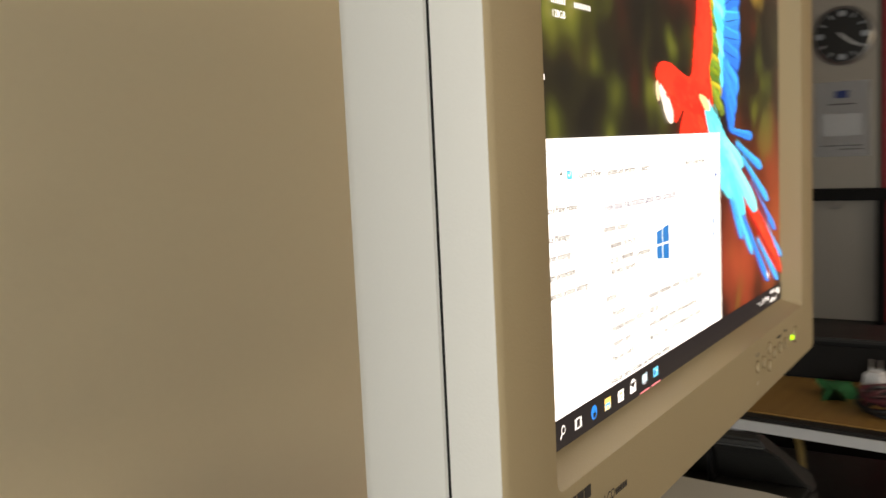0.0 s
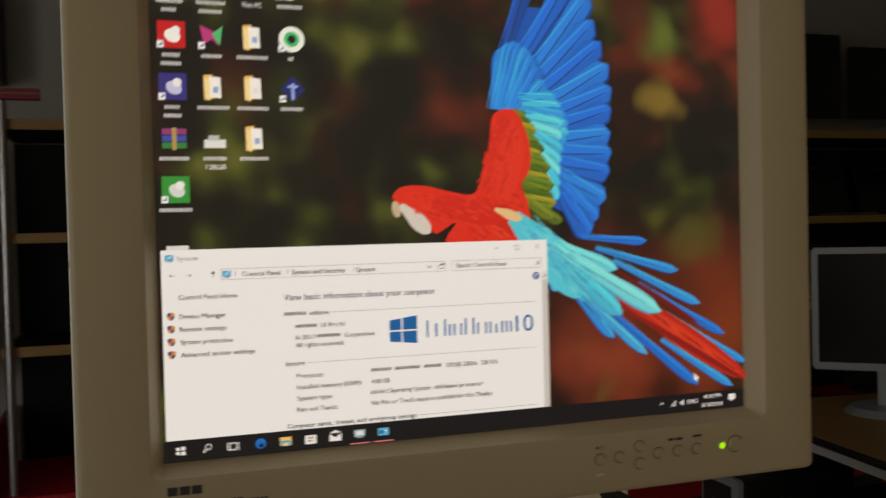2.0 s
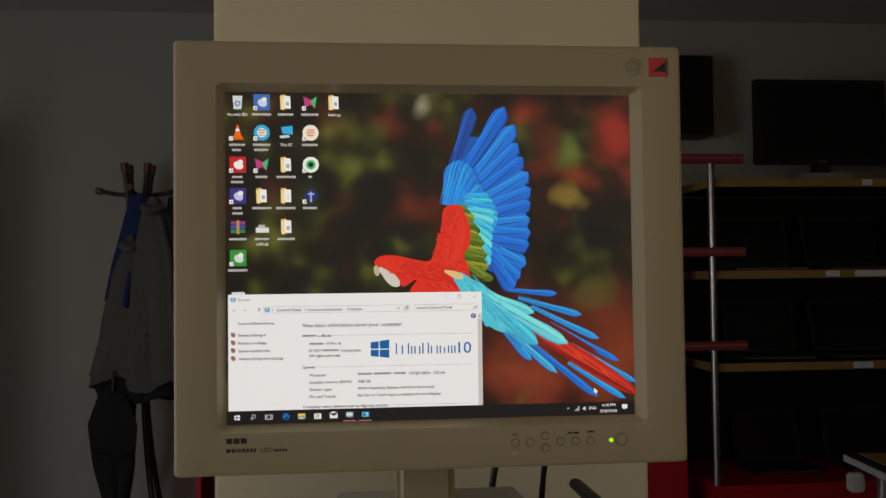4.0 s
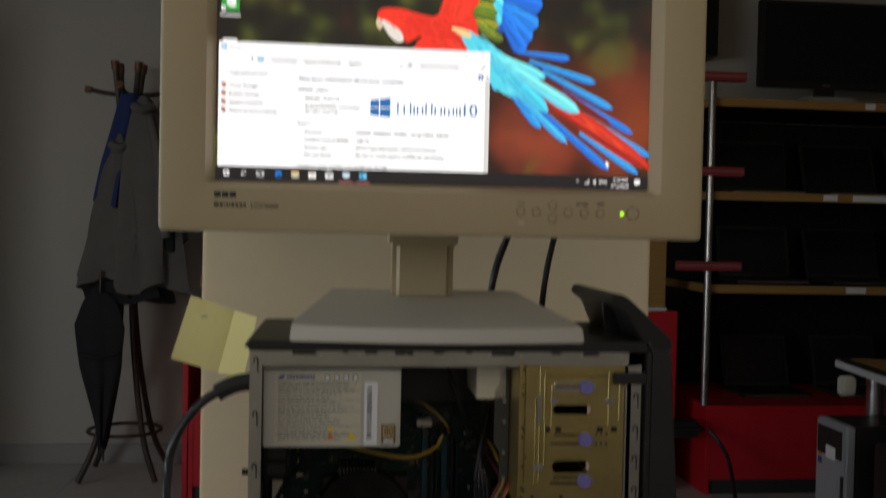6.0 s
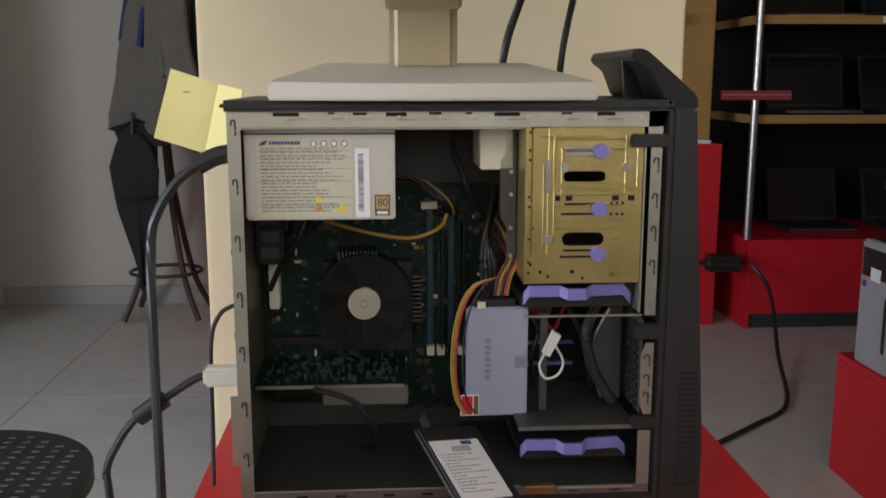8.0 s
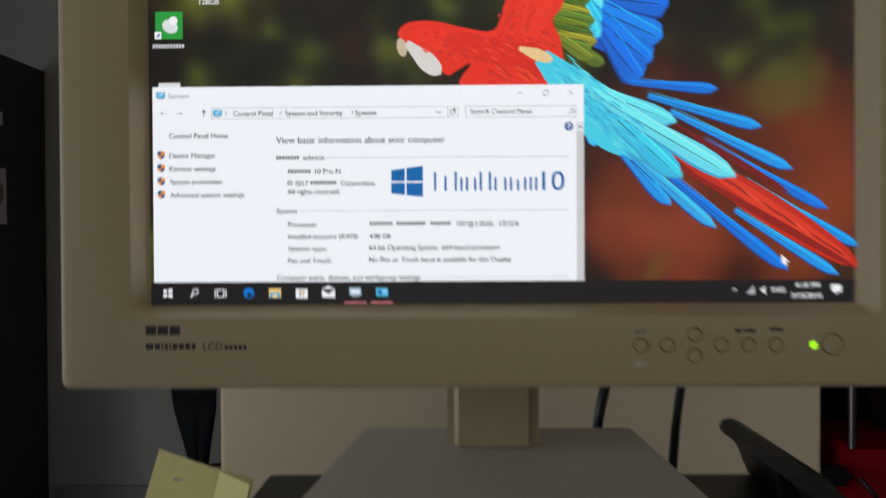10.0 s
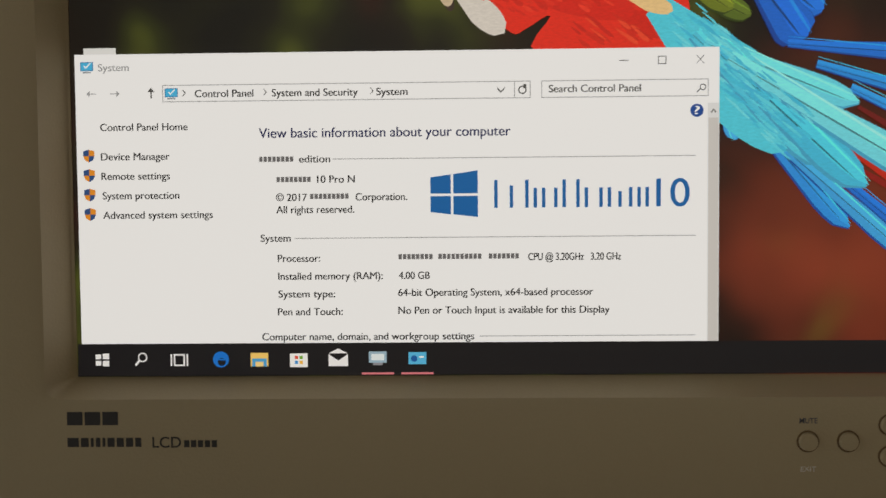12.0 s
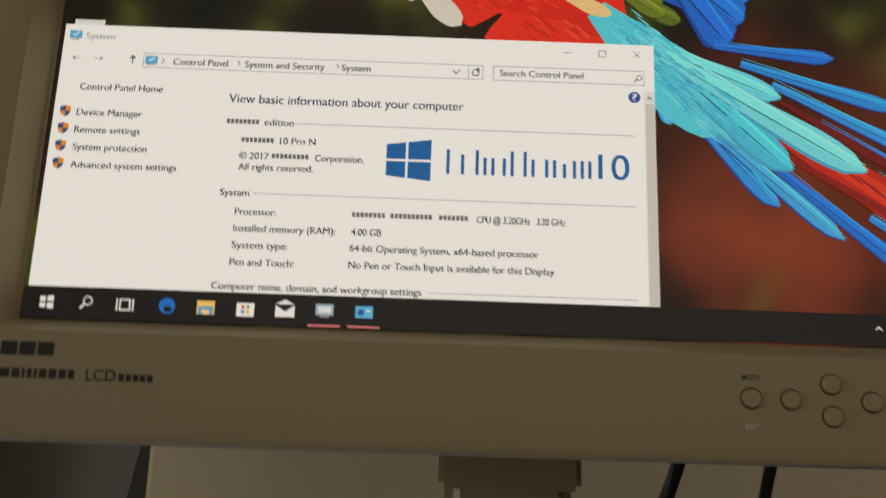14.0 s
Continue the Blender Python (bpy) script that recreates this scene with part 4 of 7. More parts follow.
def led_mat():
    m = bpy.data.materials.new("green_power_light")
    m.use_nodes = True
    p = m.node_tree.nodes["Principled BSDF"]
    p.inputs["Base Color"].default_value = (0.3, 0.6, 0.02, 1)
    p.inputs["Emission Color"].default_value, p.inputs["Emission Strength"].default_value = (0.42, 1.0, 0.01, 1), 1.1
    return m


on_front("power_light", boxed(0.1698, 0.1738, FRONT - 0.001, FRONT + 0.001, 1.2304, 1.2344, b=0.0008), led_mat(), "small lit green lamp")


M_MARK = mat("dark_printed_mark", (0.035, 0.03, 0.028), 0.7)


def front_bars(name, x, z, widths, h, gap, label=""):
    bm = bmesh.new()
    for w in widths:
        if w > 0:
            box(bm, x, x + w, FRONT - 0.0002, FRONT + 0.001, z - h / 2, z + h / 2)
        x += abs(w) + gap
    return on_front(name, bm, M_MARK, label)


front_bars("maker_mark", -0.1985, 1.2418, [0.0058, 0.0058, 0.0058], 0.0050, 0.0009, "dark plain maker's mark")
front_bars("model_mark", -0.1985, 1.2328, [0.0042, 0.0028, 0.001, 0.0016, 0.001, 0.0026, 0.0026, 0.0026, 0.0022], 0.0034, 0.0009, "dark plain model mark in small bars")
front_bars("model_mark", -0.1545, 1.2322, [0.0019] * 5, 0.0026, 0.0007, "dark plain model mark in small bars")
front_bars("button_caption", 0.1195 + 0.009, 1.2405, [0.0034, 0.0012, 0.0050], 0.0018, 0.0008)
front_bars("button_caption", 0.1478, 1.2412, [0.007], 0.0016, 0.0008)


def solid_words(body, at, width, cap, material, parent, name="writing"):
    """Printed writing on an upright surface."""
    data = bpy.data.curves.new(name, "FONT")
    data.body, data.size, data.offset = body, 1.0, 0.010
    tmp = bpy.data.objects.new(name, data)
    me = bpy.data.meshes.new_from_object(tmp)
    bpy.data.objects.remove(tmp)
    bm = bmesh.new()
    bm.from_mesh(me)
    w = max(v.co.x for v in bm.verts) - min(v.co.x for v in bm.verts)
    for v in bm.verts:
        v.co = Vector((at[0] + v.co.x * width / w, at[1], at[2] + (v.co.y - 0.34) * cap / 0.69))
    return part(name, bm, material, parent, smooth=False)


solid_words("LCD", (-0.1668, FRONT - 0.0002, 1.2328), 0.0108, 0.0040, M_MARK, bezel)
solid_words("MUTE", (0.0732, FRONT - 0.0002, 1.2402), 0.0066, 0.0020, M_INK, bezel)
solid_words("EXIT", (0.0738, FRONT - 0.0002, 1.2222), 0.0056, 0.0018, M_BEIGE_LIT, bezel)
sticker = on_front("sticker", boxed(0.2165, 0.2365, TOPFRONT - 0.0004, TOPFRONT + 0.001, 1.591, 1.610), M_RED, "small red and black square sticker")
part("print", prism([(0.220, 1.596), (0.2335, 1.596), (0.2335, 1.606)], "y", TOPFRONT - 0.0007, TOPFRONT), M_BLACK, sticker)
part("edge_print", boxed(0.2335, 0.2362, TOPFRONT - 0.0007, TOPFRONT, 1.5925, 1.6085), M_BROWN, sticker)
for k in range(3):
    bm = bmesh.new()
    ra = 0.0085 - 0.0026 * k
    for i in range(14):
        if (i * 5 + k) % 14 in (3, 9):
            continue
        a0, a1 = 6.2832 * i / 14, 6.2832 * (i + 0.75) / 14
        q = [(0.2015 + r * math.cos(a), 1.6005 + r * math.sin(a)) for r, a in ((ra, a0), (ra, a1), (ra - 0.0009, a1), (ra - 0.0009, a0))]
        bm.faces.new([bm.verts.new((x, TOPFRONT - 0.0003, z)) for x, z in q])
    on_front("round_emblem", bm, M_INK, "faint round printed emblem")

# ---- the open computer tower ----
tower = thing("computer_tower", "open black computer without its side panel on a red desk", "computer", (0.03, 0.08, DESK))
TX0, TX1, TY0, TY1, TZ0, TZ1 = -0.165, 0.194, -0.016, 0.165, DESK, 1.112


def slotted(bm, spots):
    """Raised tongues pressed out of sheet steel."""
    for x, z, w, h in spots:
        box(bm, x - w / 2, x + w / 2, TY0 - 0.0022, TY0, z - h / 2, z + h / 2)
    return bm


# case shell: rear flange, floor, tray, top rail, front flange
part("rear_flange", boxed(TX0, TX0 + 0.011, TY0, TY0 + 0.0012, TZ0 + 0.012, 1.104), M_STEEL, tower)
part("rear_panel", boxed(TX0, TX0 + 0.0012, TY0 + 0.0012, TY1, TZ0 + 0.012, 1.104), M_STEEL, tower)
part("tray", boxed(TX0, 0.192, TY1 - 0.004, TY1, TZ0 + 0.012, 1.104), M_DARKSTEEL, tower)
part("case_floor", boxed(TX0 + 0.0012, 0.192, TY0 + 0.0012, TY1 - 0.004, TZ0 + 0.012, TZ0 + 0.0135), M_DARKSTEEL, tower)
part("bottom_rail", boxed(TX0 + 0.011, 0.194, TY0, TY0 + 0.0012, TZ0 + 0.012, TZ0 + 0.020), M_DULL, tower)
part("bottom_fold", boxed(TX0 + 0.011, 0.08, TY0 - 0.001, TY0 + 0.001, TZ0 + 0.020, TZ0 + 0.0215, b=0.0005, seg=1), M_STEEL, tower)
part("bottom_cover", boxed(TX0 - 0.001, 0.2, TY0 - 0.003, TY1, TZ0, TZ0 + 0.0115, b=0.002), M_BLACK, tower)
part("top_rail", boxed(TX0 + 0.011, 0.194, TY0, TY0 + 0.0012, 1.0915, 1.104), M_STEEL, tower)
part("rail_fold", boxed(TX0 + 0.011, 0.078, TY0 - 0.0012, TY0 + 0.001, 1.0895, 1.0915, b=0.0006, seg=1), M_STEEL, tower)
part("case_top", boxed(TX0 + 0.0012, 0.192, TY0 + 0.0014, TY1 - 0.004, 1.1025, 1.1045), M_STEEL, tower)
lid = part("lid", boxed(TX0 - 0.004, 0.20, TY0 - 0.007, TY1 + 0.006, 1.1045, TZ1 + 0.0015, b=0.003), M_BLACK, tower, "black plastic top with a soft edge")
for z in (1.085, 1.037, 0.99, 0.942, 0.895, 0.846, 0.80):
    bm = tube([(TX0 + 0.0035, TY0 - 0.0006, z + 0.008), (TX0 + 0.004, TY0 - 0.001, z + 0.012), (TX0 + 0.0065, TY0 - 0.001, z + 0.012), (TX0 + 0.007, TY0 - 0.0006, z + 0.008), (TX0 + 0.007, TY0 - 0.0006, z)], 0.0008, 6, 3)
    part("hook_slot", bm, M_DARKSTEEL, tower)
for x, w, h in ((-0.1275, 0.021, 0.003), (-0.083, 0.005, 0.0015), (-0.063, 0.011, 0.002), (-0.036, 0.0165, 0.003), (-0.001, 0.010, 0.0018), (0.029, 0.005, 0.0015), (0.0525, 0.021, 0.003), (0.108, 0.009, 0.0018), (0.138, 0.015, 0.0028)):
    part("rail_slot", boxed(x, x + w, TY0 - 0.0006, TY0 + 0.0004, 1.1035 - h, 1.1035), M_SEAM, tower)
    part("rail_tab", boxed(x + w * 0.5, x + w + 0.006, TY0 - 0.0018, TY0, 1.0975, 1.0988, b=0.0003, seg=1), M_STEEL, tower)
for x in (-0.122, -0.088, -0.046, -0.012, 0.03, 0.06, 0.116, 0.155):
    part("rail_slot", boxed(x + 0.004, x + 0.014, TY0 - 0.0006, TY0 + 0.0004, TZ0 + 0.0145, TZ0 + 0.0165), M_SEAM, tower)
    part("rivet", rod((x + 0.02, TY0 - 0.001, 1.1), (x + 0.02, TY0, 1.1), 0.0013, seg=10), M_CHROME, tower)
# the front plastic: taller and thicker towards its foot
front_bm = prism([(0.2005, 1.106), (0.2005, TZ0), (0.2395, TZ0), (0.2395, TZ0 + 0.06), (0.2305, 0.95), (0.2205, 1.106)], "y", TY0 - 0.006, TY1 + 0.004)
bevel(front_bm, 0.002, 2)
front = part("front_panel", front_bm, M_BLACK, tower, "black plastic front with vent slots")
part("inner_flange", boxed(0.1975, 0.2005, TY0 - 0.005, TY1, TZ0, 1.106), M_BLACK, tower)
for i in range(22):
    z = TZ0 + 0.020 + i * 0.0049
    part("vent_slot", boxed(0.2155, 0.2360 - 0.0002 * i, TY0 - 0.0063, TY0 - 0.004, z, z + 0.0028), M_SEAM, front)
# sloping top port cover of the front panel
cap_bm = prism([(0.177, 1.1565), (0.186, 1.1545), (0.2215, 1.117), (0.2215, 1.106), (0.2, 1.106), (0.2, 1.1135), (0.194, 1.1135), (0.184, 1.138), (0.172, 1.147), (0.172, 1.153)], "y", TY0 - 0.006, TY1 + 0.004)
for v in cap_bm.verts:
    if v.co.y < 0.05:
        v.co.y += 0.75 * max(0, v.co.z - 1.112)
bevel(cap_bm, 0.0015, 2)
cap = part("top_cap", cap_bm, M_BLACK, tower, "sloping black plastic hood on the top front")
part("cap_cheek", prism([(0.173, 1.147), (0.184, 1.138), (0.194, 1.1135), (0.176, 1.1135)], "y", 0.045, 0.049), M_GLOSS_BLACK, cap)
for y in (0.075, 0.085, 0.095):
    part("port", boxed(0.196, 0.204, y, y + 0.006, 1.1355, 1.1385), M_SEAM, cap)

# power supply with its label
psu = part("power_supply", boxed(TX0 + 0.011, -0.029, TY0 + 0.014, TY0 + 0.150, 1.0135, 1.0965, b=0.0015), mat("pale_steel", (0.55, 0.53, 0.46), 0.5, 0.35, 0.05, 20, 300, 0.06), tower, "pale steel power supply box")
PF = TY0 + 0.014
part("lip", boxed(TX0 + 0.011, -0.029, PF - 0.001, PF + 0.001, 1.085, 1.0862), M_DARKSTEEL, psu)
label = part("label", boxed(-0.1435, -0.0655, PF - 0.0006, PF + 0.0005, 1.016, 1.082), mat("cream_label_paper", (0.60, 0.56, 0.43), 0.6, 0, 0.04, 30, 300, 0.05), psu, "cream printed rating label")
lab = bmesh.new()
rng = random.Random(4)
for row in range(19):
    z = 1.0735 - row * 0.0029
    x = -0.1405
    end = -0.071 - rng.random() * (0.0 if row in (2, 3) else 0.026)
    while x < end:
        w = rng.uniform(0.002, 0.007)
        box(lab, x, min(x + w, end), PF - 0.0009, PF - 0.0004, z - 0.0005, z + 0.0005)
        x += w + 0.0012
part("print", lab, M_PRINT, label)
for z in (1.0715, 1.066, 1.0567, 1.046, 1.033, 1.0255):
    part("rule", boxed(-0.1425, -0.0665, PF - 0.0008, PF - 0.0004, z, z + 0.0003), M_INK, label)
part("mark", prism([(-0.142, 1.076), (-0.1385, 1.0795), (-0.134, 1.0805), (-0.1365, 1.0765)], "y", PF - 0.001, PF - 0.0004), M_BLUEINK, label)
lg = bmesh.new()
for i in range(10):
    box(lg, -0.133 + i * 0.0026, -0.131 + i * 0.0026, PF - 0.001, PF - 0.0004, 1.0768, 1.0796)
part("maker_mark", lg, M_BLUEINK, label)
for i in range(4):
    part("approval_mark", rod((-0.0965 + 0.0085 * i, PF - 0.001, 1.0775), (-0.0965 + 0.0085 * i, PF - 0.0003, 1.0775), 0.0028, seg=16), M_INK, label)
    part("approval_mark", rod((-0.0965 + 0.0085 * i, PF - 0.0012, 1.0775), (-0.0965 + 0.0085 * i, PF - 0.0004, 1.0775), 0.0021, seg=16), M_PAPER, label)
part("warning_mark", prism([(-0.0785, 1.0205), (-0.0695, 1.0205), (-0.074, 1.028)], "y", PF - 0.0012, PF - 0.0003), M_YELLOW, label)
part("warning_mark", rod((-0.093, PF - 0.0012, 1.0305), (-0.093, PF - 0.0003, 1.0305), 0.0026, seg=16), M_YELLOW, label)
part("warning_mark", rod((-0.093, PF - 0.0012, 1.0235), (-0.093, PF - 0.0003, 1.0235), 0.0024, seg=16), M_ORANGE, label)
code = part("barcode_label", boxed(-0.0625, -0.0505, PF - 0.0006, PF + 0.0005, 1.0155, 1.0735, b=0.0), M_PAPER, psu, "white bar code label")
cb = bmesh.new()
z = 1.021
while z < 1.068:
    w = rng.choice((0.0004, 0.0007, 0.0011))
    box(cb, -0.060, -0.0555, PF - 0.0009, PF - 0.0004, z, z + w)
    z += w + rng.choice((0.0004, 0.0006, 0.0009))
part("bar", cb, M_INK, code)
badge = part("badge", boxed(-0.0465, -0.0335, PF - 0.0008, PF + 0.0005, 1.017, 1.0345), M_BROWN, psu, "brown efficiency badge")
part("badge_field", boxed(-0.0452, -0.0348, PF - 0.001, PF, 1.0225, 1.0332), mat("tan_print", (0.45, 0.33, 0.16), 0.6), badge)
solid_words("80", (-0.0443, PF - 0.0012, 1.0283), 0.0088, 0.0068, M_BROWN, badge)
part("badge_strip", boxed(-0.0445, -0.0355, PF - 0.001, PF, 1.0182, 1.0205), M_PAPER, badge)

# motherboard and what sits on it
BY = 0.143
board = part("motherboard", boxed(TX0 + 0.006, 0.068, BY, BY + 0.0018, 0.80, 1.028), M_PCB, tower, "dark green circuit board with many small parts")
small = {"chip": (M_BLACK, bmesh.new()), "connector": (M_CREAM, bmesh.new()), "capacitor": (M_DARKSTEEL, bmesh.new()), "amber_part": (M_YCABLE, bmesh.new())}
for i in range(520):
    x, z = rng.uniform(TX0 + 0.012, 0.064), rng.uniform(0.805, 1.022)
    kind = rng.choices(list(small), (6, 0.6, 2.4, 0.5))[0]
    bm = small[kind][1]
    if kind == "capacitor":
        cyl(bm, (x, BY, z), (x, BY - rng.uniform(0.004, 0.011), z), rng.choice((0.0018, 0.0028, 0.0034)), seg=10)
    else:
        w, h = rng.choice((0.0008, 0.0012, 0.002, 0.005)), rng.choice((0.0008, 0.0014, 0.002, 0.005))
        box(bm, x - w, x + w, BY - rng.uniform(0.001, 0.004), BY, z - h, z + h)
for kind, (m, bm) in small.items():
    tagged(part(kind, bm, m, board), kind="stuff")
for i in range(4):
    x = 0.004 + i * 0.0105
    slot = part("memory_slot", boxed(x, x + 0.006, BY - 0.008, BY, 0.862, 0.995, b=0.0006), mat("teal_slot", (0.01, 0.05, 0.07), 0.4) if i % 2 == 0 else M_BLACK, board)
    if i != 2:
        part("latch", boxed(x - 0.0008, x + 0.0068, BY - 0.013, BY, 0.852, 0.862, b=0.0008), M_CREAM, slot)
    if i in (1, 3):
        part("memory_module", boxed(x + 0.002, x + 0.0036, BY - 0.036, BY - 0.004, 0.866, 0.991), M_PCB, slot)
part("white_connector", boxed(-0.002, 0.014, BY - 0.012, BY, 1.003, 1.010, b=0.0005), M_CREAM, board)
part("cream_slot", boxed(-0.1535, -0.1435, BY - 0.02, BY, 0.905, 0.951, b=0.001), M_CREAM, board, "cream socket block")
cooler = part("cooler", rod((-0.059, 0.098, 0.917), (-0.059, 0.122, 0.917), 0.047, seg=40), M_MATT_BLACK, board, "round black processor fan")
part("heat_sink", boxed(-0.101, -0.012, 0.122, BY, 0.862, 0.952), M_BLACK, cooler)
for i in range(7):
    a = 6.2832 * i / 7
    bm = bmesh.new()
    pts = [(0.014, 0.0), (0.026, 0.10), (0.044, 0.20), (0.044, 0.75), (0.026, 0.55), (0.014, 0.5)]
    f0 = [bm.verts.new((-0.059 + r * math.cos(a + t), 0.0945 + 0.004 * (k > 2), 0.917 + r * math.sin(a + t))) for k, (r, t) in enumerate(pts)]
    bm.faces.new(f0)
    ex = bmesh.ops.extrude_face_region(bm, geom=bm.faces[:])
    for v in [v for v in ex["geom"] if isinstance(v, bmesh.types.BMVert)]:
        v.co.y += 0.0012
    part("fan_blade", bm, M_MATT_BLACK, cooler)
hub = part("hub", rod((-0.059, 0.0915, 0.917), (-0.059, 0.099, 0.917), 0.0155, seg=36), mat("hub_sticker", (0.46, 0.43, 0.34), 0.5, 0, 0.1, 60, 400, 0.1), cooler, "pale round hub sticker")
for r0, r1 in ((0.0128, 0.0122), (0.0085, 0.008), (0.0048, 0.0028)):
    ring = bmesh.new()
    ro = [(r0 * math.cos(6.2832 * k / 28), r0 * math.sin(6.2832 * k / 28)) for k in range(28)]
    ri = [(r1 * math.cos(6.2832 * k / 28), r1 * math.sin(6.2832 * k / 28)) for k in range(28)]
    vo = [ring.verts.new((-0.059 + a, 0.0913, 0.917 + b)) for a, b in ro]
    vi = [ring.verts.new((-0.059 + a, 0.0913, 0.917 + b)) for a, b in ri]
    for k in range(28):
        ring.faces.new((vo[k], vo[(k + 1) % 28], vi[(k + 1) % 28], vi[k]))
    part("printed_ring", ring, M_SKIRT, hub)
fins = bmesh.new()
for i in range(11):
    box(fins, -0.084 + i * 0.0036, -0.0822 + i * 0.0036, 0.106, BY, 0.955, 0.966)
    box(fins, -0.012, -0.003, 0.106, BY, 0.895 + i * 0.0044, 0.897 + i * 0.0044)
tagged(part("fin", fins, M_DARKSTEEL, cooler), kind="stuff")
card = part("expansion_card", boxed(TX0 + 0.004, -0.02, 0.05, BY, 0.848, 0.8498), M_PCB, board, "horizontal green expansion card")
part("card_edge", boxed(TX0 + 0.006, -0.022, 0.048, 0.0505, 0.8475, 0.8503), M_STEEL, card)
part("card_box", boxed(-0.098, -0.018, 0.056, BY, 0.828, 0.8465, b=0.001), M_DULL, card, "dull metal shield")
crd = bmesh.new()
for i in range(130):
    x, y = rng.uniform(TX0 + 0.01, -0.026), rng.uniform(0.056, BY - 0.004)
    w, d = rng.uniform(0.0006, 0.0026), rng.uniform(0.0006, 0.002)
    box(crd, x - w, x + w, y - d, y + d, 0.8498, 0.8498 + rng.choice((0.001, 0.0016, 0.003, 0.007)))
tagged(part("card_part", crd, M_NIGHT, card), kind="stuff")
part("pale_block", boxed(0.046, 0.0755, 0.03, 0.10, 1.052, 1.0965, b=0.001), M_CREAM, tower, "pale plastic drive end")

# drive cage
CY = TY0 + 0.003
cage = bmesh.new()
cx0, cx1, cz0, cz1 = 0.079, 0.179, 0.9585, 1.1
slots = ((0.1115, 0.1455, 1.0455, 1.0545), (0.1115, 0.1455, 0.991, 1.0025))
# the plate is built in strips round two long holes
box(cage, cx0, slots[0][0], CY, CY + 0.0012, cz0, cz1)
box(cage, slots[0][1] + 0.002, cx1, CY, CY + 0.0012, cz0, cz1)
for zlo, zhi in ((cz0, slots[1][2]), (slots[1][3], slots[0][2]), (slots[0][3], cz1)):
    box(cage, slots[0][0], slots[0][1] + 0.002, CY, CY + 0.0012, zlo, zhi)
for sx0, sx1, sz0, sz1 in ((slots[0][0], slots[0][1] + 0.002, slots[0][2], slots[0][3]), (slots[1][0], slots[0][1] + 0.002, slots[1][2], slots[1][3])):
    # rounded ends of the long holes
    r = (sz1 - sz0) / 2
    for px, pz, ox, oz in ((sx0, sz0, 1, 1), (sx1, sz0, -1, 1), (sx1, sz1, -1, -1), (sx0, sz1, 1, -1)):
        arc = [(px + ox * (r - r * math.sin(radians(15 * k))), pz + oz * (r - r * math.cos(radians(15 * k)))) for k in range(7)]
        corner = prism([(px, pz)] + arc, "y", CY, CY + 0.0012)
        tmp_me = bpy.data.meshes.new("corner")
        corner.to_mesh(tmp_me)
        corner.free()
        cage.from_mesh(tmp_me)
        bpy.data.meshes.remove(tmp_me)
box(cage, cx0, cx0 + 0.0012, CY + 0.0012, TY1 - 0.004, cz0, cz1)
box(cage, cx0, cx1, CY + 0.0012, TY1 - 0.004, cz0, cz0 + 0.0012)
cage_ob = part("drive_cage", cage, M_GOLD, tower, "yellow passivated drive cage with pressed ribs")
for (x, z, w, h) in ((0.107, 1.083, 0.052, 0.0015), (0.092, 1.04, 0.0015, 0.09), (0.152, 1.06, 0.0015, 0.05), (0.125, 1.073, 0.056, 0.0012), (0.125, 1.0345, 0.056, 0.0012), (0.098, 1.054, 0.0012, 0.039), (0.112, 1.0245, 0.04, 0.0012), (0.083, 1.02, 0.0012, 0.08), (0.135, 1.026, 0.03, 0.0012)):
    part("rib", boxed(x - w / 2 + 0.012, x + w / 2 + 0.012, CY - 0.0012, CY + 0.0004, z - h / 2, z + h / 2, b=0.0004, seg=1), M_GOLD, cage_ob)
for z in (1.0715, 1.0225, 0.984):
    if z > 1.05:
        part("latch_track", boxed(0.112, 0.139, CY - 0.0005, CY + 0.0004, z - 0.005, z + 0.004, b=0.0004, seg=1), M_STEEL, cage_ob)
        part("latch_track", boxed(0.113, 0.137, CY - 0.0008, CY + 0.0004, z - 0.0008, z + 0.0006), M_DARKSTEEL, cage_ob)
    else:
        for dz in (0.0042, -0.0042) if z > 1.0 else (0.003, -0.0025):
            part("latch_track", boxed(0.110 if dz < 0 else 0.113, 0.139, CY - 0.0005, CY + 0.0004, z + dz - 0.0009, z + dz + 0.0009), M_SEAM, cage_ob)
    bt = part("latch", rod((0.142, CY - 0.004, z), (0.142, CY + 0.001, z), 0.0062, seg=24), M_BLUE, cage_ob, "round purple plastic latch")
    part("thumb_ring", rod((0.1488, CY - 0.002, z), (0.1488, CY + 0.001, z), 0.0028, seg=14), M_STEEL, bt)
for x, z in ((0.112, 1.058), (0.164, 1.058)):
    part("screw", rod((x, CY - 0.002, z), (x, CY, z), 0.0034, seg=16), M_CHROME, cage_ob)
for i in range(2):
    for j in range(3):
        part("hole", rod((0.153 + 0.0048 * j, CY - 0.0004, 1.018 + 0.0095 * i), (0.153 + 0.0048 * j, CY + 0.0003, 1.018 + 0.0095 * i), 0.0012, seg=10), M_SEAM, cage_ob)
for x in (0.1035, 0.114, 0.1535, 0.167):
    part("clip_hole", boxed(x, x + 0.0055, CY - 0.0005, CY + 0.0004, 1.0295, 1.034), M_SEAM, cage_ob)
for x, z in ((0.085, 1.09), (0.085, 1.03), (0.085, 0.975), (0.1, 0.9645), (0.13, 0.963), (0.086, 1.006)):
    part("hole", rod((x, CY - 0.0004, z), (x, CY + 0.0003, z), 0.0013, seg=10), M_SEAM, cage_ob)
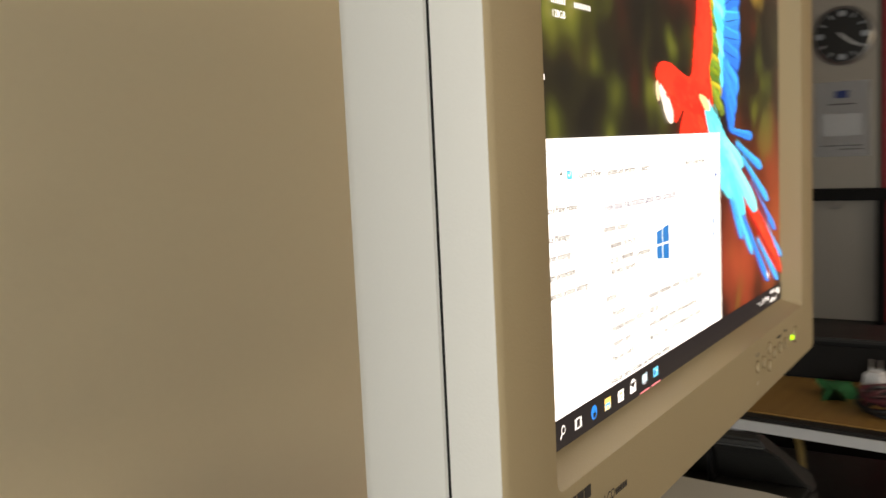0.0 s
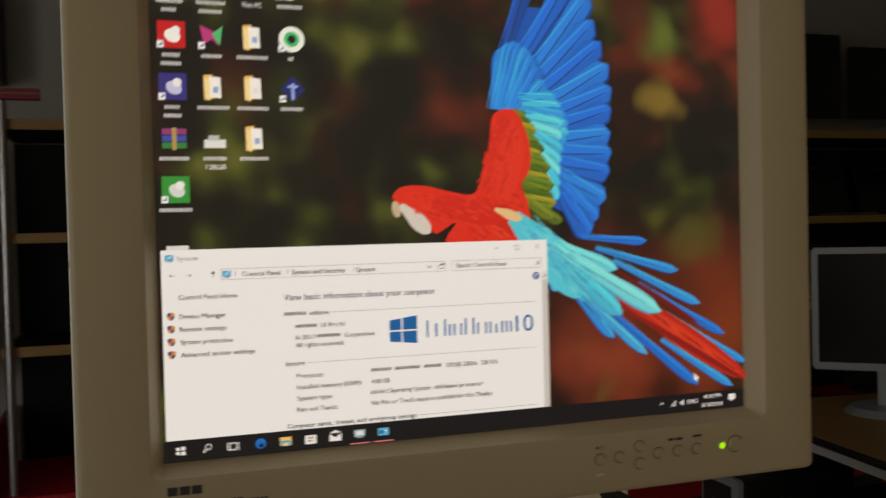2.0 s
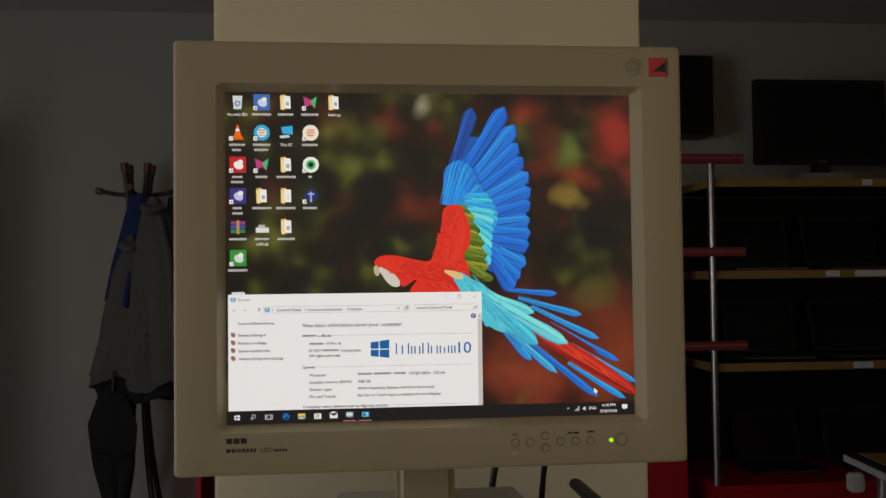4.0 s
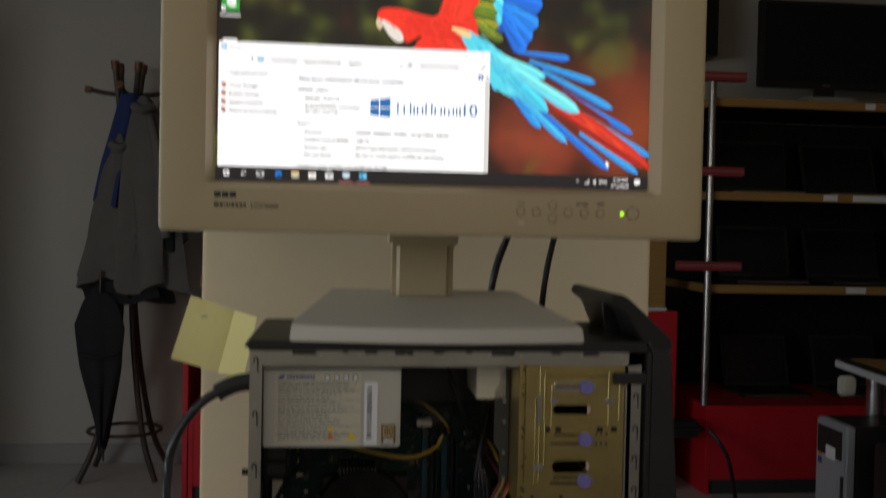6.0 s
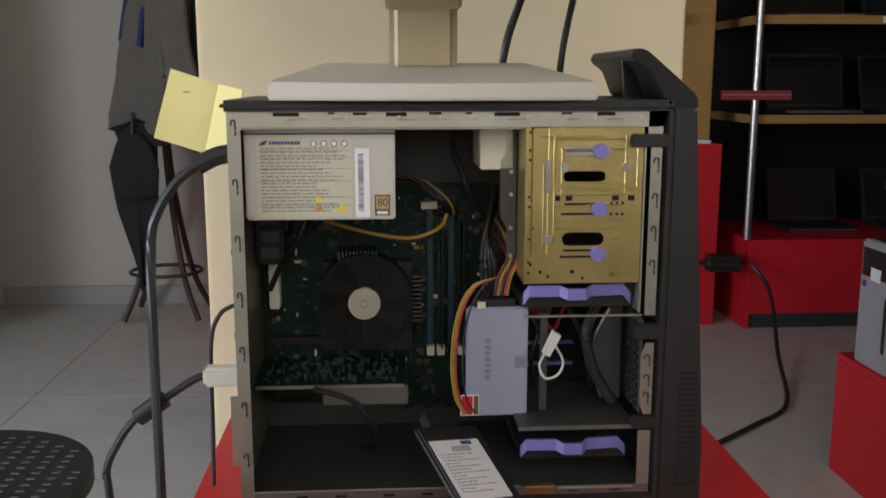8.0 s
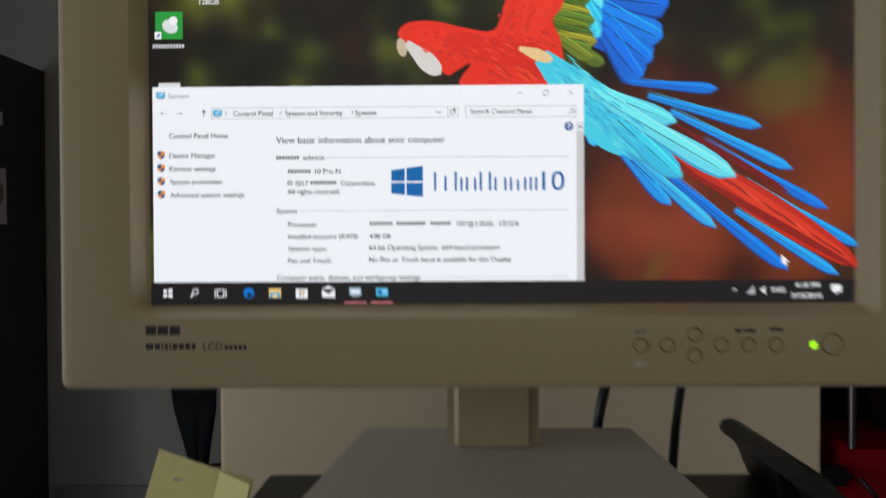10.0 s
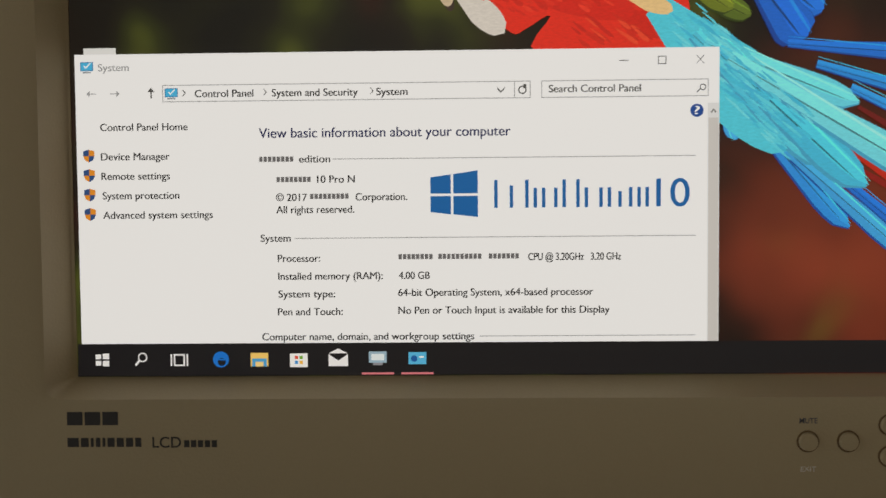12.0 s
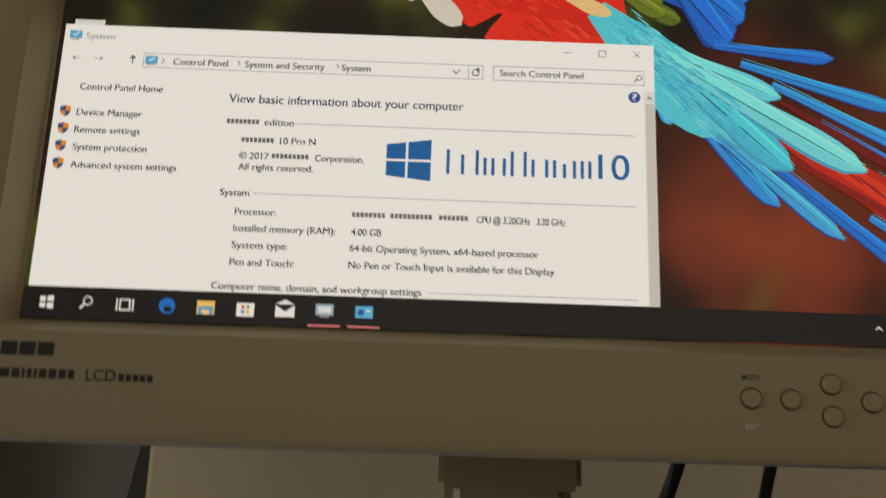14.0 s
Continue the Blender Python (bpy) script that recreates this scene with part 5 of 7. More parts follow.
for x, z in ((0.106, 1.081), (0.158, 1.081), (0.1, 1.037), (0.153, 1.037), (0.102, 1.012), (0.155, 1.012), (0.155, 0.996), (0.153, 0.966)):
    part("pressed_oval", boxed(x, x + 0.0065, CY - 0.0007, CY + 0.0004, z - 0.0016, z + 0.0016, b=0.0012), M_GOLD, cage_ob)
front_flange = part("front_flange", prism([(0.1815, 1.104), (0.1815, 1.086), (0.1845, 1.078), (0.1845, 0.930), (0.194, 0.930), (0.194, 1.104)], "y", TY0, TY0 + 0.0012), M_STEEL, tower)
for z in (1.055, 1.025, 0.997, 0.968):
    part("hook_slot", tube([(0.187, TY0 - 0.0006, z + 0.006), (0.1875, TY0 - 0.001, z + 0.010), (0.1905, TY0 - 0.001, z + 0.010), (0.191, TY0 - 0.0006, z + 0.006), (0.191, TY0 - 0.0006, z - 0.002)], 0.0008, 6, 3), M_DARKSTEEL, front_flange)
lower_flange = part("lower_flange", prism([(0.183, 0.85), (0.183, 0.895), (0.187, 0.905), (0.194, 0.905), (0.194, 0.84), (0.187, 0.84)], "y", TY0, TY0 + 0.0012), M_STEEL, tower)
for z in (0.886, 0.868, 0.852):
    part("hook_slot", tube([(0.186, TY0 - 0.0006, z + 0.005), (0.1865, TY0 - 0.001, z + 0.008), (0.19, TY0 - 0.001, z + 0.008), (0.1905, TY0 - 0.0006, z + 0.005), (0.1905, TY0 - 0.0006, z - 0.002)], 0.0008, 6, 3), M_DARKSTEEL, lower_flange)
part("foot_flange", boxed(0.183, 0.194, TY0, TY0 + 0.0012, TZ0 + 0.02, 0.825), M_STEEL, tower)
part("black_clip", boxed(0.167, 0.2, TY0 - 0.004, TY0 + 0.006, 1.0745, 1.0855, b=0.0015), M_BLACK, tower)
part("black_clip", boxed(0.176, 0.2, TY0 - 0.004, TY0 + 0.006, 0.828, 0.838, b=0.0015), M_BLACK, tower)
part("black_clip", boxed(0.176, 0.2, TY0 - 0.004, TY0 + 0.006, 0.909, 0.922, b=0.0015), M_BLACK, tower)


def caddy(z, name="drive_caddy"):
    """A purple-blue bowed sled front with its black tray."""
    bm = bmesh.new()
    pts = [(0.0815, 0.0, -0.012), (0.086, -0.004, 0.004), (0.112, -0.006, 0.005), (0.118, -0.012, 0.001), (0.134, -0.012, 0.001), (0.14, -0.006, 0.005), (0.168, -0.004, 0.006), (0.176, 0.0, -0.012)]
    ring0 = [bm.verts.new((x, TY0 + 0.016 + y, z + dz * 0.5 + 0.0055)) for x, y, dz in pts]
    ring1 = [bm.verts.new((x, TY0 + 0.016 + y, z + dz * 0.5 - 0.0045)) for x, y, dz in pts]
    for i in range(len(pts) - 1):
        bm.faces.new((ring0[i], ring0[i + 1], ring1[i + 1], ring1[i]))
    ex = bmesh.ops.extrude_face_region(bm, geom=bm.faces[:])
    for v in [v for v in ex["geom"] if isinstance(v, bmesh.types.BMVert)]:
        v.co.y += 0.003
    c = part(name, bm, M_BLUE, tower, "purple-blue plastic drive sled")
    part("tray", boxed(0.081, 0.179, TY0 + 0.022, TY1 - 0.02, z - 0.014, z - 0.004), M_BLACK, c)
    return c


sled = caddy(0.947)
part("sled_rail", boxed(0.08, 0.183, TY0 + 0.003, TY0 + 0.0045, 0.9285, 0.9302), M_STEEL, sled)
sled_low = caddy(0.806)
part("sled_rail", boxed(0.077, 0.181, TY0 + 0.003, TY0 + 0.12, 0.828, 0.8296), M_DARKSTEEL, sled_low)
part("case_fan_frame", prism([(0.165, 0.925), (0.178, 0.925), (0.178, 0.838), (0.16, 0.838), (0.152, 0.87), (0.152, 0.9)], "y", TY0 + 0.05, TY0 + 0.054), M_DARKSTEEL, tower, "curved dark metal bracket")
part("bracket_edge", tube([(0.166, TY0 + 0.048, 0.924), (0.154, TY0 + 0.048, 0.90), (0.1525, TY0 + 0.048, 0.87), (0.16, TY0 + 0.048, 0.84)], 0.0013, 8, 6), M_CHROME, tower, "bright curved edge")
grille = bmesh.new()
for i in range(4):
    for j in range(9):
        cyl(grille, (0.181, TY0 + 0.012 + 0.0085 * i, 0.846 + 0.0085 * j + 0.004 * (i % 2)), (0.1835, TY0 + 0.012 + 0.0085 * i, 0.846 + 0.0085 * j + 0.004 * (i % 2)), 0.0034, seg=6)
tagged(part("grille", grille, M_SEAM, tower), kind="stuff")
part("grille_plate", boxed(0.1836, 0.1850, TY0 + 0.004, TY1 - 0.01, 0.84, 0.925), M_DARKSTEEL, tower)
bay = part("bay_wall", boxed(0.082, 0.176, 0.118, 0.120, 0.832, 0.926), M_MATT_BLACK, tower, "dark sheet wall of the lower bay")
part("front_lip", boxed(0.077, 0.181, TY0 + 0.0022, TY0 + 0.0029, 0.8262, 0.830), M_DULL, bay)
for a0, a1, z0, z1 in ((0.094, 0.150, 0.846, 0.849), (0.094, 0.150, 0.868, 0.8705), (0.118, 0.122, 0.835, 0.90)):
    part("fan_guard", boxed(a0, a1, 0.110, 0.1175, z0, z1, b=0.0008), M_BLUE, bay, "dark purple fan guard bar")
part("cable_tie", tube([(0.128, 0.03, 0.925), (0.14, 0.03, 0.90), (0.146, 0.03, 0.875), (0.15, 0.035, 0.85)], 0.0022, 7, 6), M_CABLE, bay)
part("pipe", rod((0.108, 0.07, 0.916), (0.108, 0.10, 0.916), 0.012, seg=20), M_DARKSTEEL, bay)
part("fan_strut", boxed(0.1, 0.106, TY0 + 0.03, TY0 + 0.036, 0.835, 0.925), M_DARKSTEEL, tower)
part("white_plug", prism([(0.099, 0.893), (0.105, 0.890), (0.115, 0.909), (0.108, 0.913)], "y", TY0 + 0.012, TY0 + 0.02), M_WCABLE, tower)
part("white_wire", tube([(0.102, TY0 + 0.016, 0.893), (0.0975, TY0 + 0.02, 0.88), (0.103, TY0 + 0.02, 0.868), (0.115, TY0 + 0.022, 0.871), (0.1185, TY0 + 0.02, 0.884), (0.11, TY0 + 0.018, 0.90)], 0.0012), M_WCABLE, tower)


def wire(points, r, m, name="wire", parent=None):
    return part(name, tube(points, r, 7, 6), m, parent or tower)


for k, (m, dx) in enumerate(((M_YCABLE, 0.0), (M_CABLE, 0.003), (M_RCABLE, 0.006), (M_OCABLE, -0.003), (M_YCABLE, 0.008))):
    wire([(-0.028, 0.09 + 0.01 * k, 1.045 - 0.003 * k), (-0.004 + dx, 0.09, 1.034), (0.016 + dx, 0.085, 1.018), (0.022 + dx, 0.1, 1.003), (0.02, BY - 0.012, 1.0)], 0.0016, M_CABLE if k != 2 else M_YCABLE)
    wire([(0.066 + dx, 0.08, 1.0 - 0.004 * k), (0.072 + dx * 0.8, 0.045, 0.988 - 0.003 * k), (0.074 + dx, 0.03, 0.972), (0.066 + dx, 0.026, 0.957), (0.062 + dx, 0.022, 0.94)], 0.0016, m)
wire([(-0.095, 0.1, 0.997), (-0.055, 0.085, 0.988), (-0.015, 0.08, 0.983), (0.012, 0.085, 0.991), (0.021, 0.09, 1.004)], 0.0019, M_YCABLE)
wire([(-0.075, 0.1, 0.990), (-0.045, 0.088, 0.984), (-0.015, 0.083, 0.979), (0.01, 0.09, 0.984)], 0.0016, M_CABLE)
wire([(0.03, 0.1, 1.09), (0.027, 0.09, 1.065), (0.036, 0.08, 1.04), (0.045, 0.09, 1.015), (0.06, 0.1, 1.0)], 0.003, M_CABLE)
for m, dx in ((M_YCABLE, 0.0), (M_YCABLE, -0.002), (M_RCABLE, 0.002), (M_CABLE, 0.008)):
    wire([(0.062, 0.02, 0.957), (0.04 + dx, 0.016, 0.95), (0.0265 + dx, 0.012, 0.925), (0.0215 + dx, 0.01, 0.885), (0.0245 + dx, 0.01, 0.85), (0.034 + dx, 0.012, 0.833)], 0.0009, m)
wire([(-0.105, 0.04, 0.85), (-0.07, 0.03, 0.842), (-0.052, 0.03, 0.82), (-0.047, 0.04, 0.80), (-0.06, 0.06, 0.785)], 0.0028, M_CABLE)
wire([(0.155, 0.03, 0.93), (0.142, 0.02, 0.905), (0.15, 0.02, 0.87), (0.168, 0.02, 0.84)], 0.005, M_BLACK)

# solid-state drive hanging by its cables, and a second one leaning out
ssd = thing("solid_state_drive", "grey solid-state drive hanging by its wires in the open computer", "drive", (0.06, 0.03, 0.826))
sb = boxed(0.0335, 0.0895, 0.020, 0.027, 0.828, 0.930, b=0.0018)
part("case", sb, M_SSD, ssd)
part("plug", boxed(0.040, 0.078, 0.020, 0.027, 0.930, 0.937, b=0.0008), M_BLACK, ssd, "black power plug")
part("socket", boxed(0.0435, 0.0505, 0.0185, 0.0205, 0.929, 0.935), M_CREAM, ssd)
mk = bmesh.new()
for i in range(7):
    box(mk, 0.0505, 0.0555, 0.0194, 0.0205, 0.863 + i * 0.0056, 0.8668 + i * 0.0056)
part("maker_mark", mk, mat("faint_blue_grey_print", (0.22, 0.23, 0.32), 0.6), ssd, "faint vertical row of plain marks")
part("grey_square", boxed(0.0775, 0.0870, 0.0194, 0.0205, 0.8735, 0.8835), mat("mid_grey_print", (0.2, 0.2, 0.24), 0.6), ssd)
stk = part("sticker", boxed(0.0285, 0.0455, 0.019, 0.0202, 0.829, 0.8485), M_PAPER, ssd, "small red and black sticker with a pale rim")
part("print", boxed(0.0295, 0.0395, 0.0185, 0.0192, 0.830, 0.8475), M_RED, stk)
part("print", boxed(0.0405, 0.0448, 0.0185, 0.0192, 0.830, 0.8475), M_BROWN, stk)
ssd2 = thing("solid_state_drive", "dark solid-state drive with a white label leaning out of the case", "drive", (0.04, -0.02, TZ0 + 0.024))
across, down = Vector((0.0458, 0.0319, -0.0115)).normalized(), Vector((0.0267, -0.05, -0.0326)).normalized()
tilt = Matrix((across, down.cross(across).normalized() * -1, -down)).transposed().to_4x4()
if tilt.to_3x3().col[1].y < 0:
    tilt.col[1] *= -1
tilt = Matrix.Translation((0.0345, -0.024, 0.7955)) @ tilt


def leaning(*dims, b=0.0):
    bm = boxed(*dims, b=b)
    bmesh.ops.transform(bm, matrix=tilt, verts=bm.verts[:])
    return bm


part("case", leaning(-0.033, 0.039, 0.0, 0.007, -0.036, 0.052, b=0.002), M_BLACK, ssd2)
part("label", leaning(-0.0285, 0.0285, -0.0005, 0.001, -0.0315, 0.034), M_PAPER, ssd2, "white printed label")
lab = bmesh.new()
for row in range(13):
    z, x = 0.018 - row * 0.0034, -0.024
    while x < (0.012, -0.002, 0.018, -0.010)[row % 4]:
        w = rng.uniform(0.001, 0.004)
        box(lab, x, x + w, -0.0009, -0.0002, z - 0.0004, z + 0.0004)
        x += w + 0.0014
for i in range(10):
    box(lab, -0.008 + 0.0022 * i, -0.007 + 0.0022 * i, -0.0009, -0.0002, 0.021, 0.027)
bmesh.ops.transform(lab, matrix=tilt, verts=lab.verts[:])
part("print", lab, M_PRINT, ssd2)
part("mark", leaning(0.006, 0.0185, -0.001, -0.0002, 0.0285, 0.0325, b=0.0003), M_BLUEINK, ssd2)
part("cable_end", leaning(-0.018, 0.016, -0.003, 0.008, 0.05, 0.066, b=0.001), M_BLACK, ssd2)

# sticky note standing up from the back edge of the computer
note = thing("sticky_note", "pale yellow paper note stuck to the computer's rear corner", "note", (-0.2, 0.14, 1.05))
nb = bmesh.new()
grid = []
for i in range(7):
    u = i / 6
    row = []
    for j in range(7):
        v = j / 6
        p = Vector((-0.2418, 0.140, 1.140)).lerp(Vector((-0.172, 0.132, 1.118)), u) + (Vector((-0.2616, 0.140, 1.074)) - Vector((-0.2418, 0.140, 1.140))) * v
        p.y += 0.012 * max(0, u - 0.55) + 0.004 * math.sin(3 * u) * v
        row.append(nb.verts.new(p))
    grid.append(row)
for i in range(6):
    for j in range(6):
        nb.faces.new((grid[i][j], grid[i + 1][j], grid[i + 1][j + 1], grid[i][j + 1]))
ex = bmesh.ops.extrude_face_region(nb, geom=nb.faces[:])
for v in [v for v in ex["geom"] if isinstance(v, bmesh.types.BMVert)]:
    v.co.y += 0.0006
part("sheet", nb, M_NOTE, note)
fold = bmesh.new()
a, b, c, d = Vector((-0.196, 0.1325, 1.1255)), Vector((-0.171, 0.118, 1.120)), Vector((-0.184, 0.118, 1.058)), Vector((-0.212, 0.1325, 1.0595))
fold.faces.new([fold.verts.new(v) for v in (a, b, c, d)])
ex = bmesh.ops.extrude_face_region(fold, geom=fold.faces[:])
for v in [v for v in ex["geom"] if isinstance(v, bmesh.types.BMVert)]:
    v.co.y += 0.0006
part("folded_flap", fold, M_NOTE, note, "creased flap of the note")
scrawl = bmesh.new()
for i in range(3):
    q = Vector((-0.226, 0.1385, 1.118)) + i * Vector((0.012, -0.0003, -0.008))
    bmesh.ops.create_cube(scrawl, size=1, matrix=Matrix.Translation(q) @ Euler((0, 0.6 * i, 0)).to_matrix().to_4x4() @ Matrix.Diagonal((0.010, 0.0006, 0.0012, 1)))
part("pencil_mark", scrawl, M_PRINT, note)

# ---- cables behind and beside the computer ----
def cable(name, label, points, r, extra=()):
    t = thing(name, label, "cable", points[-1])
    part("lead", tube(points, r, 8, 8), M_CABLE, t)
    for nm, bm, m, lb in extra:
        part(nm, bm, m, t, lb)
    return t


cable("power_cable", "thick black power lead plugged into the computer's rear", [(-0.172, 0.04, 1.066), (-0.193, 0.04, 1.060), (-0.218, 0.04, 1.043), (-0.238, 0.04, 1.013), (-0.245, 0.04, 0.978), (-0.245, 0.03, 0.88), (-0.238, 0.0, 0.78), (-0.235, -0.02, 0.60), (-0.24, 0.0, FLOOR + 0.006)], 0.0043,
      [("plug", tube([(-0.167, 0.04, 1.067), (-0.184, 0.04, 1.064), (-0.20, 0.04, 1.056)], 0.0085, 10, 4), M_BLACK, "moulded black plug")])
cable("video_cable", "black lead with a pale plug and a ferrite lump", [(-0.176, 0.03, 0.868), (-0.203, 0.03, 0.868), (-0.238, 0.03, 0.847), (-0.264, 0.03, 0.829), (-0.282, 0.03, 0.805), (-0.294, 0.03, 0.773), (-0.29, 0.03, 0.70), (-0.27, 0.04, FLOOR + 0.006)], 0.0036,
      [("plug", boxed(-0.202, -0.166, 0.022, 0.038, 0.859, 0.877, b=0.003), M_WCABLE, "pale moulded plug"),
       ("ferrite", rod((-0.238, 0.03, 0.847), (-0.262, 0.03, 0.830), 0.0085), M_BLACK, "grey ferrite cylinder")])
cable("thin_cable", "thin black lead dropping past the desk", [(-0.166, 0.05, 0.930), (-0.178, 0.05, 0.927), (-0.190, 0.05, 0.918), (-0.198, 0.05, 0.893), (-0.200, 0.05, 0.82), (-0.2, 0.04, DESK + 0.003)], 0.002)
cable("monitor_cable", "black lead hanging behind the monitor", [(0.120, 0.15, 1.29), (0.106, 0.19, 1.22), (0.086, 0.20, 1.145), (0.082, 0.21, 1.0), (0.082, 0.21, DESK + 0.003)], 0.0042)
cable("monitor_cable", "black lead hanging behind the monitor", [(0.168, 0.15, 1.29), (0.159, 0.19, 1.22), (0.147, 0.20, 1.141), (0.143, 0.21, 1.0), (0.143, 0.21, DESK + 0.003)], 0.0036)
usb = cable("headset_cable", "thin black lead looping from the red cabinet to the floor", [(1.62, 3.22, 0.30), (1.66, 3.1, 0.20), (1.56, 2.75, 0.02), (1.40, 2.3, FLOOR + 0.008), (1.2, 2.1, FLOOR + 0.008), (0.95, 1.9, FLOOR + 0.008)], 0.009)
hs = thing("headset", "black headset hanging on the red cabinet", "headset", (1.62, 3.28, 0.25))
part("body", boxed(1.40, 1.60, 3.20, 3.325, 0.265, 0.34, b=0.03, seg=3), M_BLACK, hs)
strip = thing("rating_plate", "grey perforated slot plate at the computer's rear", "bracket", (-0.172, 0.03, 0.80))
part("plate", boxed(-0.1775, -0.1655, 0.02, 0.022, 0.785, 0.851), M_STEEL, strip)

# ---- keyboard and mouse ----
kb = thing("keyboard", "black computer keyboard lying on the red desk", "keyboard", (0.01, -0.1, DESK))
kb_bm = prism([(-0.19, -0.24), (0.205, -0.24), (0.205, -0.075), (0.196, -0.062), (-0.172, -0.050), (-0.187, -0.058)], "z", DESK, DESK + 0.014)
bevel(kb_bm, 0.004, 2)
part("body", kb_bm, M_BLACK, kb)
strip_bm = prism([(-0.1, -0.066), (0.12, -0.070), (0.12, -0.058), (-0.1, -0.054)], "z", DESK + 0.0135, DESK + 0.0148)
part("media_strip", strip_bm, M_GLOSS_BLACK, kb)
part("emblem", rod((-0.168, -0.068, DESK + 0.013), (-0.168, -0.068, DESK + 0.0147), 0.006), M_CHROME, kb, "round silver emblem")
key_me = mesh_of("key", boxed(-0.0078, 0.0078, -0.0078, 0.0078, 0, 0.006, b=0.0016), M_BLACK)
for r in range(7):
    for c in range(20):
        k = new("key", key_me)
        k.parent = kb
        k.location = Vector((-0.176 + 0.0192 * c, -0.0835 - 0.019 * r - (0.004 if r else 0), DESK + 0.0138)) - kb.location
for c in range(12):
    cap_k = new("key_legend", mesh_of("key_legend", boxed(-0.002, 0.002, -0.001, 0.001, 0, 0.0003), M_PAPER))
    cap_k.parent = kb
    cap_k.location = Vector((-0.176 + 0.0192 * (c + 3), -0.0805, DESK + 0.0199)) - kb.location
mouse = thing("mouse", "black computer mouse on the red desk", "mouse", (0.26, -0.13, DESK))
mb = bmesh.new()
bmesh.ops.create_uvsphere(mb, u_segments=24, v_segments=14, radius=1, matrix=Matrix.Translation((0.262, -0.135, DESK + 0.002)) @ Matrix.Diagonal((0.030, 0.052, 0.034, 1)))
bmesh.ops.bisect_plane(mb, geom=mb.verts[:] + mb.edges[:] + mb.faces[:], plane_co=(0, 0, DESK + 0.0002), plane_no=(0, 0, -1), clear_outer=True)
bmesh.ops.holes_fill(mb, edges=mb.edges[:])
part("shell", mb, M_BLACK, mouse)
part("emblem", rod((0.265, -0.1, DESK + 0.026), (0.265, -0.099, DESK + 0.029), 0.006), M_CHROME, mouse)
cable("mouse_cable", "thin black mouse lead on the desk", [(0.262, -0.085, DESK + 0.008), (0.28, -0.06, DESK + 0.018), (0.30, -0.075, DESK + 0.012), (0.305, -0.11, DESK + 0.002)], 0.0018)

# ---- notices on the pillar's side ----
rng2 = random.Random(9)
for z0, z1 in ((1.364, 1.66), (1.06, 1.357)):
    sheet = thing("notice_sheet", "white printed notice stuck on the pillar's side", "notice", (-0.277, 0.56, z0), group="notices on the pillar")
    part("paper", boxed(-0.2775, -0.2752, 0.458, 0.765, z0, z1), M_PAPER, sheet)
    pr = bmesh.new()
    z = z1 - 0.02
    while z > z0 + 0.03:
        y = 0.475
        for _ in range(rng2.choice((3, 5, 6, 2))):
            w = rng2.uniform(0.03, 0.055)
            box(pr, -0.2779, -0.2773, y, y + w, z, z + 0.0022)
            y += w + 0.004
            if y > 0.70:
                break
        z -= rng2.choice((0.006, 0.006, 0.006, 0.016))
    cyl(pr, (-0.2779, 0.505, z0 + 0.022), (-0.2773, 0.505, z0 + 0.022), 0.013, seg=16)
    part("print", pr, M_INK, sheet)

# ---- shelves along the back ----
def red_cabinet(x0, x1, y0, y1, top, toe, name="low_cabinet", label="low red laminate cabinet with a dark plinth", side=False):
    c = thing(name, label, "cabinet", ((x0 + x1) / 2, (y0 + y1) / 2, FLOOR), group="red cabinets")
    part("body", boxed(x0, x1, y0, y1, FLOOR + toe, top - 0.022, b=0.002), M_RED, c)
    part("top", boxed(x0 - 0.004, x1 + 0.004 if not side else x1, y0 - 0.006, y1, top - 0.022, top, b=0.002), M_RED, c)
    part("side_panel", boxed(x0 - 0.004, x0 + 0.016, y0 - 0.004, y1, FLOOR, top - 0.022, b=0.001), M_RED, c)
    part("plinth", boxed(x0 + 0.016, x1, y0 + (0.012 if not side else 0.0), y1 - 0.01, FLOOR, FLOOR + toe), M_PLINTH, c)
    return c


for i in range(3):
    red_cabinet(1.648 + 0.95 * i, 1.648 + 0.95 * i + 0.945, 3.325, 3.96, 0.395, 0.07)
for i in range(2):
    red_cabinet(-0.745 + 0.875 * i, -0.745 + 0.875 * i + 0.865, 3.30, 3.96, 0.395, 0.07)
tall = thing("tall_red_cabinet", "red laminate cabinet end between the shelves", "cabinet", (1.26, 3.6, FLOOR), group="red cabinets")
part("body", boxed(1.01, 1.52, 3.40, 3.96, FLOOR, 0.835, b=0.002), M_RED, tall)
part("top_strip", boxed(1.01, 1.47, 3.41, 3.96, 0.8352, 0.852, b=0.002), M_WHITEBAND, tall, "pale top strip")
endp = thing("red_side_board", "red laminate side board closing the shelves", "board", (-0.76, 3.6, FLOOR))
part("board", boxed(-0.775, -0.752, 3.29, 3.96, FLOOR, 0.647, b=0.002), M_RED, endp)
upright = thing("shelf_upright", "plain beech board standing between the shelves", "board", (1.4, 3.5, 0.852))
part("board", boxed(1.30, 1.475, 3.45, 3.49, 0.8525, 1.90, b=0.002), M_WOOD, upright)
structure("backing_panel", boxed(-0.72, 4.55, 3.965, 3.99, FLOOR, 1.82), M_MATT_BLACK, "black backing panel behind the shelves", "panel")
M_DULLRED = mat("dull_red_board", (0.30, 0.028, 0.034), 0.55, 0, 0.15, 9, 70, 0.08)
M_STRIPE = mat("dull_pink_stripe", (0.30, 0.20, 0.20), 0.6)
SHELF_Z = (1.842, 1.396, 0.950)


